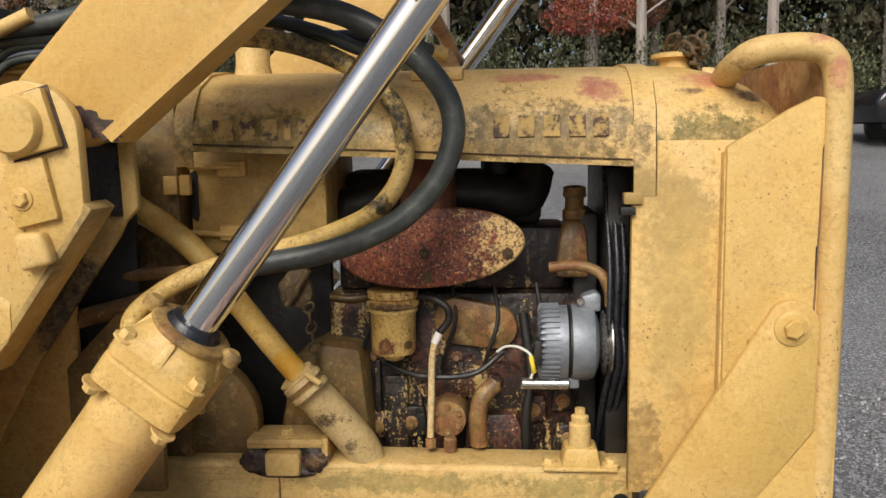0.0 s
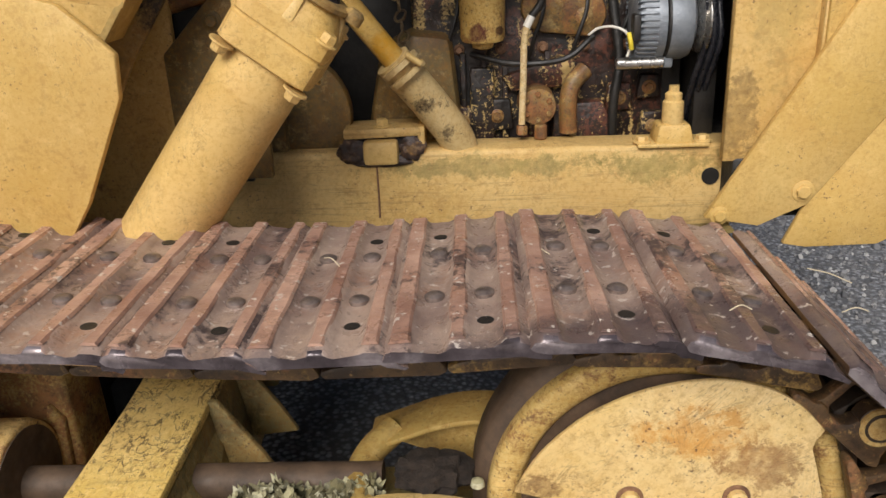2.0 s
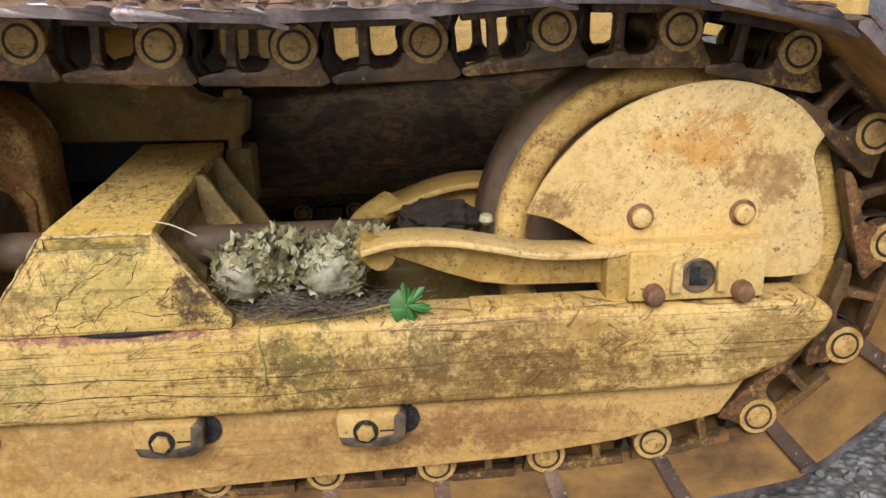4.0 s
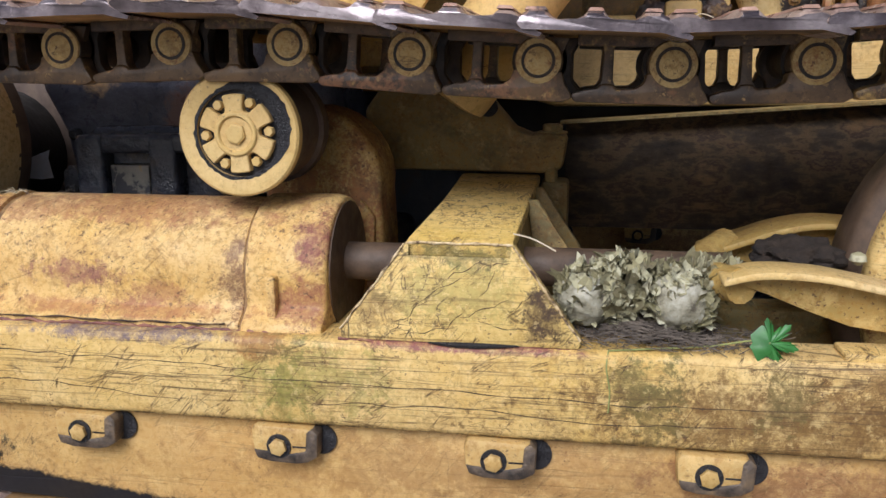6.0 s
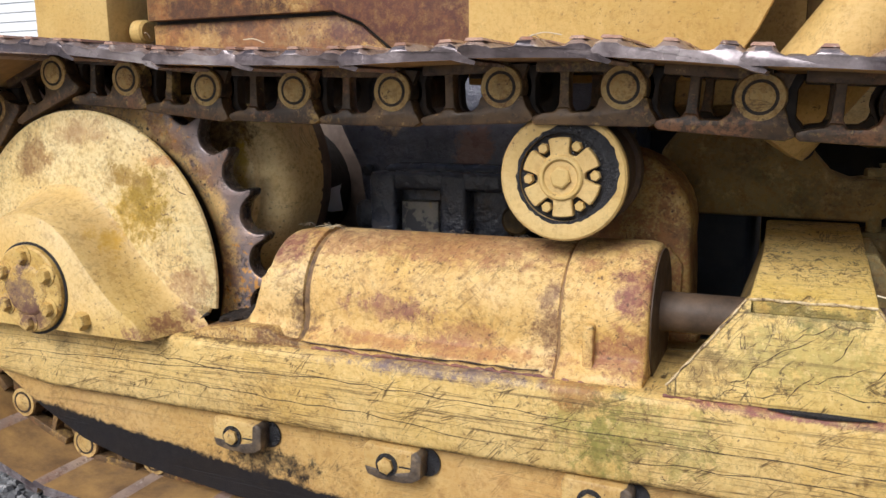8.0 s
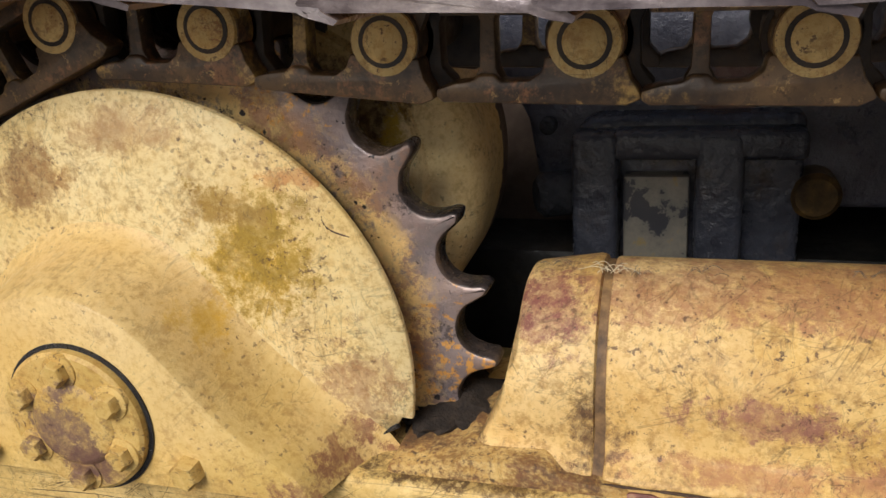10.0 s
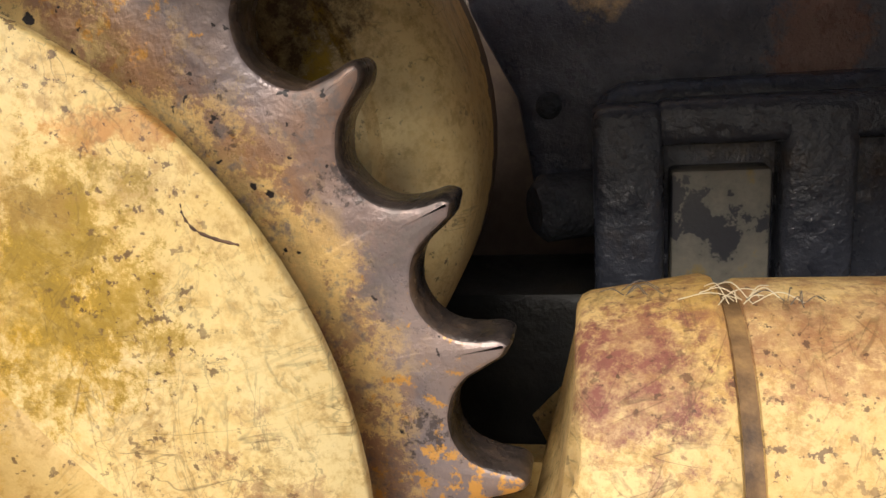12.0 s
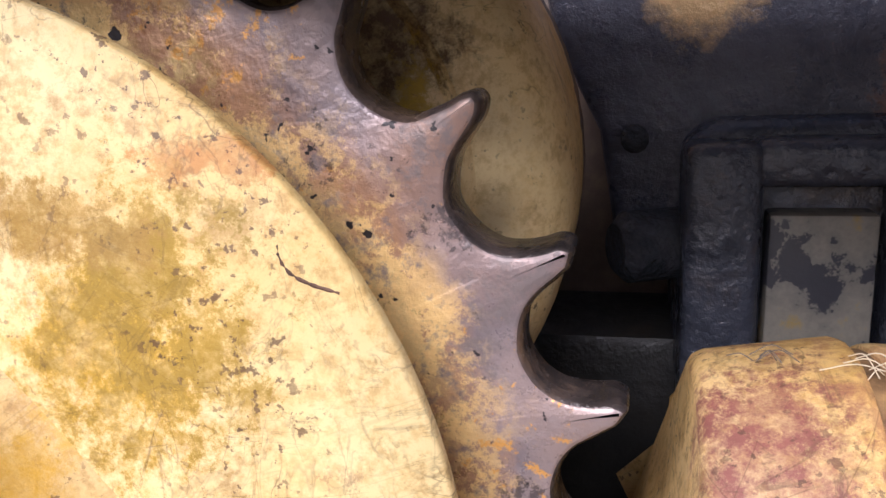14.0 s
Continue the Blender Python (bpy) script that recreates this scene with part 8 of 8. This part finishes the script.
def build_arm():
    t = thing("lift_boom", (-0.6, 1.35, 1.45), "thick yellow loader lift arm with a greasy pivot end", "loader arm")
    out = arc(-0.585, 1.490, 0.048, 300, 200, 7) + [(-0.672, 1.540), (-0.545, 1.672), (-0.17, 2.05), (0.20, 2.05), (-0.275, 1.660), (-0.520, 1.462)]
    part("web", prism(out, 1.300, 1.365, 0.010, 3), M_ARM, t)
    part("lower_flange", loft([[(x - 0.006, 1.294, z + 0.008), (x + 0.008, 1.294, z - 0.007), (x + 0.008, 1.375, z - 0.007), (x - 0.006, 1.375, z + 0.008)] for x, z in ((-0.530, 1.456), (-0.275, 1.662), (0.20, 2.05))]), M_ARM, t)
    rng = random.Random(14)
    blot = []
    for i in range(40):
        q = 2 * math.pi * i / 40
        r = rng.uniform(0.75, 1.15)
        blot.append((-0.556 + 0.046 * r * math.cos(q) - 0.020 * math.sin(q), 1.480 + 0.026 * r * math.sin(q) - 0.012 * math.cos(q)))
    part("pivot_grease", prism(blot, 1.2975, 1.301, 0), M_GREASE2, t)
    # black block that stands for the shade and grease of the pivot recess
    part("pivot_recess", box(-0.625, -0.545, 1.37, 1.42, 1.33, 1.46, 0.01), M_GREASE, t)
    f = thing("far_lift_boom", (-0.6, 2.3, 1.45), "far yellow loader lift arm", "loader arm")
    part("web", prism(out, 2.24, 2.36, 0.01), M_ARM, f)
    # tower that carries the arm
    w = thing("loader_tower", (-0.8, 1.27, 0.8), "welded yellow loader tower with pin locks and gussets", "loader tower")
    plate = [(-1.25, 1.50), (-0.74, 1.50), (-0.70, 1.522)] + arc(-0.63, 1.460, 0.080, 110, 0, 10) + [(-0.548, 1.345), (-0.722, 1.108), (-0.76, 1.115), (-1.25, 1.05)]
    part("outer_plate", prism(plate, 1.250, 1.275, 0.005), M_PLATE, w)
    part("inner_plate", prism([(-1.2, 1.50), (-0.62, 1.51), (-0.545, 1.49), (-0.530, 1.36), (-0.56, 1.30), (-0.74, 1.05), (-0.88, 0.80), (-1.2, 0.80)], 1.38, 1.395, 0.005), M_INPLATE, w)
    part("guide_strip", prism([(-0.549, 1.50), (-0.524, 1.50), (-0.518, 1.345), (-0.545, 1.32)], 1.362, 1.379, 0.004), M_POST2, w)
    rings = []
    for x, z in ((-0.540, 1.356), (-0.62, 1.247), (-0.728, 1.100)):
        rings.append([(x - 0.012, 1.252, z + 0.008), (x + 0.004, 1.248, z - 0.004), (x + 0.006, 1.322, z - 0.004), (x - 0.010, 1.322, z + 0.008)])
    part("inclined_flange", bev(loft(rings), 0.004), M_POST2, w)
    part("lock_plate", prism([(-0.668, 1.508), (-0.592, 1.528), (-0.570, 1.445), (-0.648, 1.424)], 1.232, 1.25, 0.003), M_PLATE, w)
    part("pin_head", turned((-0.634, 1.234, 1.474), (0, -1, 0), [(0.043, 0), (0.041, 0.012), (0.037, 0.016), (0.01, 0.017)], 36), M_PLATE, w)
    part("lock_bar", prism([(-0.662, 1.418), (-0.600, 1.430), (-0.582, 1.340), (-0.648, 1.325)], 1.238, 1.252, 0.003), M_PLATE, w)
    part("bolt", hexbolt((-0.635, 1.238, 1.369), (0, -1, 0), 0.012, 0.010), M_PLATE, w)
    part("cast_block", prism([(-0.650, 1.318), (-0.605, 1.322), (-0.590, 1.275), (-0.640, 1.262)], 1.225, 1.252, 0.009, 3), M_CAST, w)
    # dark outline of the lock plate: gap shadow and grease as one sheet
    part("shadow_gap", prism([(-0.664, 1.512), (-0.590, 1.5325), (-0.565, 1.443), (-0.648, 1.4215)], 1.2475, 1.2505, 0), M_GREASE2, w)
    part("lower_plate", prism([(-1.25, 0.78), (-0.835, 0.78), (-0.785, 0.855), (-0.705, 1.02), (-0.700, 1.085), (-0.722, 1.108), (-0.775, 1.158), (-1.25, 1.30)], 1.228, 1.246, 0.004), M_PLATE, w)
    ridge = [(-1.10, 1.46, 1.16), (-0.86, 1.30, 1.205), (-0.74, 1.225, 1.235), (-0.672, 1.196, 1.248)]
    rings = []
    for (x, z, y) in ridge:
        k = (-0.672 - x) / 0.43
        rings.append([(x, 1.25, z + 0.02 + 0.07 * k), (x, y, z + 0.005), (x, y, z - 0.025 - 0.02 * k), (x - 0.012, 1.25, z - 0.05 - 0.12 * k)])
    part("gusset", bev(loft(rings), 0.004), M_CAST, w)
    part("pivot_tube", rod((-1.05, 1.262, 1.494), (-0.735, 1.262, 1.494), 0.026, 20), M_PLATE, w)
    part("tube_eye", turned((-0.80, 1.232, 1.494), (0, -1, 0), [(0.03, 0), (0.03, 0.012), (0.02, 0.014), (0.012, 0.006), (0.004, 0.006)], 24), M_PLATE, w)
    # flat black sheet painted in for a shaded opening
    part("dark_gap", box(-0.92, -0.712, 1.2468, 1.2496, 1.416, 1.456, 0.001), M_BLACK, w)
    part("keeper", box(-0.744, -0.718, 1.2425, 1.2475, 1.434, 1.458, 0.002), M_PLATE, w)
    part("cross_shaft", rod((-0.52, 1.5, 1.18), (-0.72, 1.5, 1.13), 0.018, 14), M_ENGY, w)
    part("cross_shaft", rod((-0.50, 1.5, 1.22), (-0.70, 1.55, 1.20), 0.012, 12), M_ENGY, w)
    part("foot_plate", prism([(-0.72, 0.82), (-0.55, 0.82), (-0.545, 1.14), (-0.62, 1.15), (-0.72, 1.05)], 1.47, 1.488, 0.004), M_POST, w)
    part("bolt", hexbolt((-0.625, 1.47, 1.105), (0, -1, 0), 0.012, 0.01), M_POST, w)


# grease round the pivot; base tone and lower zone paint shade between the plates
M_INPLATE = paint("greasy shaded plate", a=(0.30, 0.19, 0.055), b=(0.40, 0.26, 0.08), grime=0.8, stain=0.2, chips=0.4, rough=0.45, zones=(
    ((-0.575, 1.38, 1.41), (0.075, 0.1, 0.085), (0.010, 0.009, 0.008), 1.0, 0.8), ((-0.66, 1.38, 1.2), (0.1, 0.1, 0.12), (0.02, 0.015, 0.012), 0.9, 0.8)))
build_arm()


def build_hoses():
    def hose(label, pts, r, mat, k=7):
        ob = single("hydraulic_hose", sweep(pts, r, 14, k), mat, label, "hose", "hydraulic hoses")
        for a, b in ((pts[1], pts[0]), (pts[-2], pts[-1])):
            b = Vector(b)
            d = (b - Vector(a)).normalized()
            part("end_fitting", rod(b - d * 0.022, b + d * 0.010, r * 1.12, 14, 0.002), M_CAST, ob, "crimped end fitting")
        return ob

    hose("yellow-painted hydraulic hose with flaking paint", [(-0.60, 1.42, 1.62), (-0.43, 1.47, 1.622), (-0.32, 1.48, 1.616), (-0.21, 1.49, 1.580), (-0.130, 1.495, 1.518), (-0.106, 1.496, 1.452), (-0.113, 1.496, 1.385), (-0.160, 1.49, 1.325), (-0.25, 1.48, 1.283), (-0.345, 1.46, 1.258), (-0.43, 1.43, 1.236), (-0.49, 1.40, 1.210), (-0.535, 1.36, 1.170), (-0.53, 1.33, 1.13)], 0.0165, M_HOSEY)
    hose("black rubber hydraulic hose", [(-0.50, 1.40, 1.70), (-0.32, 1.44, 1.675), (-0.20, 1.45, 1.652), (-0.10, 1.45, 1.598), (-0.035, 1.45, 1.528), (-0.018, 1.45, 1.462), (-0.040, 1.45, 1.390), (-0.095, 1.45, 1.326), (-0.165, 1.45, 1.286), (-0.25, 1.45, 1.258), (-0.345, 1.44, 1.243), (-0.385, 1.43, 1.240)], 0.0195, M_RUBBER)
    hose("thin black hydraulic hose above the hood", [(-0.46, 1.50, 1.655), (-0.34, 1.50, 1.652), (-0.25, 1.50, 1.630), (-0.19, 1.50, 1.605), (-0.12, 1.52, 1.58)], 0.012, M_RUBBER)
    hose("black hose with a yellow ferrule above the hood", [(-0.33, 1.52, 1.617), (-0.24, 1.52, 1.622), (-0.14, 1.53, 1.622), (-0.05, 1.6, 1.60)], 0.012, M_RUBBER)
    single("hose_ferrule", rod((-0.345, 1.52, 1.617), (-0.285, 1.52, 1.619), 0.0145, 16, 0.002), M_CAST, "yellow crimped hose ferrule", "ferrule")
    hose("black hose behind the loader arm", [(-0.95, 1.6, 1.66), (-0.80, 1.6, 1.668), (-0.68, 1.6, 1.69), (-0.55, 1.6, 1.70)], 0.018, M_RUBBER)
    hose("black hose behind the loader arm", [(-0.95, 1.62, 1.64), (-0.78, 1.62, 1.648), (-0.62, 1.62, 1.66)], 0.015, M_RUBBER)
    single("valve_body", turned((-0.62, 1.66, 1.56), (0, 0, 1), [(0.02, -0.03), (0.045, -0.01), (0.055, 0.03), (0.050, 0.07), (0.03, 0.085), (0.03, 0.14)], 28), M_ARM, "round yellow valve body behind the loader arm", "valve")
    single("control_pipe", sweep([(-0.95, 1.66, 1.60), (-0.80, 1.66, 1.612), (-0.66, 1.66, 1.628)], 0.013, 12, 5), M_HOSEY, "yellow control pipe behind the loader arm", "pipe")

    v = thing("control_valve", (-1.05, 1.64, 1.40), "yellow hydraulic control valve bank behind the loader tower", "valve")
    part("bank", box(-1.35, -0.905, 1.57, 1.78, 1.44, 1.588, 0.008), M_ARM, v)
    part("flange", box(-1.36, -0.90, 1.555, 1.79, 1.586, 1.606, 0.004), M_ARM, v)
    part("wedge", prism([(-1.04, 1.606), (-0.982, 1.606), (-0.984, 1.668), (-1.0, 1.668)], 1.57, 1.66, 0.005), M_CAST, v)
    part("spool_cap", prism([(-0.978, 1.606), (-0.930, 1.606), (-0.926, 1.645), (-0.938, 1.664), (-0.966, 1.664), (-0.978, 1.650)], 1.565, 1.65, 0.008, 2), M_CAST, v)
    part("elbow", sweep([(-0.93, 1.60, 1.64), (-0.90, 1.59, 1.645), (-0.86, 1.58, 1.66), (-0.80, 1.58, 1.685)], 0.014, 12, 5), M_CAST, v)
    for dz in (0.0, 0.022):
        hose("black rubber hose looped behind the loader arm", [(-0.912, 1.62, 1.56 + dz * 0.5), (-0.897, 1.62, 1.585 + dz), (-0.868, 1.62, 1.604 + dz), (-0.825, 1.62, 1.612 + dz), (-0.76, 1.62, 1.612 + dz), (-0.70, 1.62, 1.60 + dz)], 0.0085, M_RUBBER)


build_hoses()

# ---- small things on the track frame ----


def build_litter():
    rng = random.Random(9)
    verts, faces = [], []
    for k in range(900):
        q = rng.random()
        if q < 0.34:
            c, e = Vector((-0.405, 0.985, 0.436)), (0.045, 0.044, 0.046)
        elif q < 0.60:
            c, e = Vector((-0.530, 0.995, 0.432)), (0.040, 0.042, 0.042)
        elif q < 0.90:
            c, e = Vector((rng.uniform(-0.515, -0.44), 1.0, 0.440)), (0.026, 0.044, 0.046)
        else:
            c, e = Vector((rng.uniform(-0.39, -0.345), 1.01, 0.458)), (0.03, 0.03, 0.022)
        d = Vector((rng.gauss(0, 1), rng.gauss(0, 1), rng.gauss(0, 1))).normalized()
        if q < 0.60 and d.y < -0.55 and abs(d.x + 0.1) < 0.6 and d.z < 0.5 and rng.random() < 0.85:
            continue
        p = c + Vector((d.x * e[0], d.y * e[1], d.z * e[2])) * rng.uniform(0.86, 1.04)
        p.z = max(p.z, 0.386 + rng.random() * 0.008)
        # sheaths wrap upwards round the clump, with curled free tips
        v = Vector((rng.gauss(0, 0.8), rng.gauss(0, 0.4), 1.0))
        v = (v - d * v.dot(d) + d * rng.uniform(-0.15, 0.35)).normalized()
        u = d.cross(v).normalized()
        L, W = rng.uniform(0.012, 0.034), rng.uniform(0.004, 0.011)
        curl = rng.uniform(-0.2, 1.0)
        o = len(verts)
        for i in range(5):
            f = i / 4
            r = p + v * L * (f - 0.4) + d * curl * L * max(0.0, f - 0.45) ** 2 * 1.6
            w = W * (0.55 + 0.6 * math.sin(math.pi * min(1.0, f * 0.8 + 0.15))) * (1 + rng.uniform(-0.35, 0.35))
            verts.append(tuple(r - u * w + d * rng.uniform(-0.003, 0.004)))
            verts.append(tuple(r - d * 0.0035))
            verts.append(tuple(r + u * w + d * rng.uniform(-0.003, 0.004)))
        for i in range(4):
            b = o + 3 * i
            faces += [(b, b + 1, b + 4, b + 3), (b + 1, b + 2, b + 5, b + 4)]
    me = bpy.data.meshes.new("dried_husks")
    me.from_pydata(verts, [], faces)
    me.materials.append(M_HUSK)
    tagged(new("dried_husks", me), "clump of pale dried husks and curled leaves on the track frame", "dried husks", kind="stuff")
    verts, faces = [], []
    for _ in range(2400):
        x, y = -0.44 + rng.gauss(0, 0.055), 0.975 + rng.gauss(0, 0.03)
        y = max(y, 0.915)
        hgt = 0.022 * math.exp(-((x + 0.45) / 0.07) ** 2)
        p = Vector((x, y, 0.383 + rng.random() * hgt))
        a = rng.uniform(0, 6.28)
        d = Vector((math.cos(a), math.sin(a), rng.uniform(-0.15, 0.35))) * rng.uniform(0.008, 0.024)
        q = Vector((-math.sin(a), math.cos(a), 0.3)) * 0.00045
        r = Vector((0, 0, 0.0008))
        o = len(verts)
        verts += [tuple(p - q), tuple(p + q), tuple(p + r), tuple(p + d - q), tuple(p + d + q), tuple(p + d + r)]
        faces += [(o, o + 1, o + 4, o + 3), (o + 1, o + 2, o + 5, o + 4), (o + 2, o, o + 3, o + 5)]
    me = bpy.data.meshes.new("twig_litter")
    me.from_pydata(verts, [], faces)
    me.materials.append(M_TWIG)
    tagged(new("twig_litter", me), "grey-brown fine twigs and chaff under the husks", "litter", kind="stuff")
    for c, r in (((-0.405, 0.982, 0.434), 0.0415), ((-0.530, 0.992, 0.430), 0.039)):
        bm = bm_new()
        bmesh.ops.create_icosphere(bm, subdivisions=4, radius=1)
        for v in bm.verts:
            k = 1 + 0.10 * noise.noise(v.co * 3 + Vector(c) * 20) + 0.06 * noise.noise(v.co * 10)
            v.co = Vector(c) + v.co * r * k
        single("husk_ball", bm, M_BALL, "pale papery husk ball lying on the track frame", "husk")
    bm = bm_new()
    bmesh.ops.create_icosphere(bm, subdivisions=4, radius=1)
    for v in bm.verts:
        k = 1 + 0.35 * noise.noise(v.co * 2.4) + 0.12 * noise.noise(v.co * 9)
        v.co = Vector((-0.250, 1.035, 0.486)) + Vector((v.co.x * 0.055 * k, v.co.y * 0.045 * k, v.co.z * 0.026 * k))
    single("soil_clod", bm, M_SOIL, "dark clod of soil on the idler yoke", "soil")
    bm = bm_new()
    bmesh.ops.create_icosphere(bm, subdivisions=4, radius=1)
    for v in bm.verts:
        k = 1 + 0.35 * noise.noise(v.co * 2.1 + Vector((5, 0, 0))) + 0.16 * noise.noise(v.co * 8)
        v.co = Vector((-1.575, 1.04, 0.382)) + Vector((v.co.x * 0.062 * k, v.co.y * 0.075 * k, v.co.z * 0.026 * k))
    single("soil_clod", bm, M_SOIL, "dark oily clod of dirt beside the sprocket", "soil")
    single("pebble", turned((-0.185, 1.0, 0.484), (0, 0, 1), [(0.004, 0), (0.011, 0.006), (0.009, 0.014), (0.003, 0.017)], 10), M_HUSK, "small pale stone on the idler yoke", "stone")
    # the green leaf and its runner
    c = Vector((-0.303, 0.915, 0.400))
    bm = bm_new()
    tips = [(98, 0.033), (44, 0.035), (-12, 0.036), (-66, 0.035), (-122, 0.028), (158, 0.026)]
    right, up, out = Vector((1, 0.05, 0)).normalized(), Vector((0.0, 0.22, 0.97)).normalized(), Vector((0, -1, 0.2))
    rim, half = [], []
    for i, (ang, R) in enumerate(tips):
        nxt = tips[(i + 1) % len(tips)][0] - (360 if i == len(tips) - 1 else 0)
        span = ang - nxt
        for da, k in ((0.30, 0.74), (0.24, 0.68), (0.16, 0.90), (0.12, 0.84), (0.0, 1.0), (-0.12, 0.84), (-0.16, 0.90), (-0.24, 0.68), (-0.30, 0.74), (-0.48, 0.42)):
            a = radians(ang + da * span * (1))
            d = right * math.cos(a) + up * math.sin(a)
            fold = 0.005 * (0.5 - abs(da)) + rng.uniform(-0.0012, 0.0012)
            half.append((ang + da * span, bm.verts.new(c + d * R * k * 0.5 + out * fold)))
            rim.append(bm.verts.new(c + d * R * k - out * (0.004 - fold)))
    order = sorted(range(len(half)), key=lambda i: -half[i][0])
    half, rim = [half[i][1] for i in order], [rim[i] for i in order]
    hub = bm.verts.new(c)
    for i in range(len(rim)):
        j = (i + 1) % len(rim)
        bm.faces.new((hub, half[i], half[j]))
        bm.faces.new((half[i], rim[i], rim[j], half[j]))
    leaf = thing("weed_leaf", (c.x, c.y, 0.384), "single bright green lobed leaf growing over the track frame", "leaf")
    part("blade", bm, M_LEAF, leaf, sharp=80)
    part("stem", sweep([c, (-0.325, 0.922, 0.400), (-0.37, 0.93, 0.388), (-0.42, 0.92, 0.386), (-0.50, 0.912, 0.381)], 0.0013, 6, 6), M_GRASS, leaf)
    part("runner", sweep([(-0.50, 0.912, 0.381), (-0.502, 0.902, 0.36), (-0.497, 0.901, 0.33), (-0.498, 0.901, 0.30)], 0.001, 6, 5), M_GRASS, leaf)
    single("straw", sweep([(-0.625, 0.93, 0.527), (-0.60, 0.925, 0.522), (-0.57, 0.92, 0.508)], 0.0011, 6, 5), M_STRAW, "thin pale straw on the saddle", "straw")
    # fluff and fine roots caught along the top of the spring housing
    for x, y, z, k in ((-1.419, 1.035, 0.549, 12), (-1.47, 1.05, 0.549, 5), (-1.33, 1.04, 0.549, 5), (-1.20, 1.045, 0.549, 4), (-1.09, 1.04, 0.549, 4), (-1.39, 1.03, 0.549, 5)):
        bm = bm_new()
        for i in range(k):
            a, L = rng.uniform(0, 6.28), rng.uniform(0.008, 0.022 if k < 9 else 0.034)
            p = Vector((x + rng.uniform(-0.008, 0.008), y + rng.uniform(-0.006, 0.006), z))
            q = p + Vector((math.cos(a) * L, math.sin(a) * L * 0.4, rng.uniform(0.0, 0.006)))
            merge(bm, sweep([p, (p + q) / 2 + Vector((0, 0, rng.uniform(0.002, 0.007))), q], 0.0003, 5, 4))
        single("grass_tuft", bm, M_STRAW if k > 9 else M_TWIG, "tuft of dry fluff and roots on the spring housing", "grass tuft", "tufts on the spring housing")
    # straws and blades caught in the track
    for i in range(26):
        k = rng.randrange(len(PINS))
        p = PINS[k]
        if p.z < 0.70:
            continue
        y = rng.uniform(0.88, 1.22)
        b = Vector((p.x + rng.uniform(0, 0.16), y, p.z + 0.062))
        a = rng.uniform(0, 6.28)
        L = rng.uniform(0.02, 0.06)
        single("straw", sweep([b, b + Vector((math.cos(a) * L * 0.5, math.sin(a) * L * 0.5, 0.006)), b + Vector((math.cos(a) * L, math.sin(a) * L, rng.uniform(-0.002, 0.012)))], 0.0008, 5, 4), M_STRAW, "dry straw caught on the track shoes", "straw", "straws on the track")


build_litter()
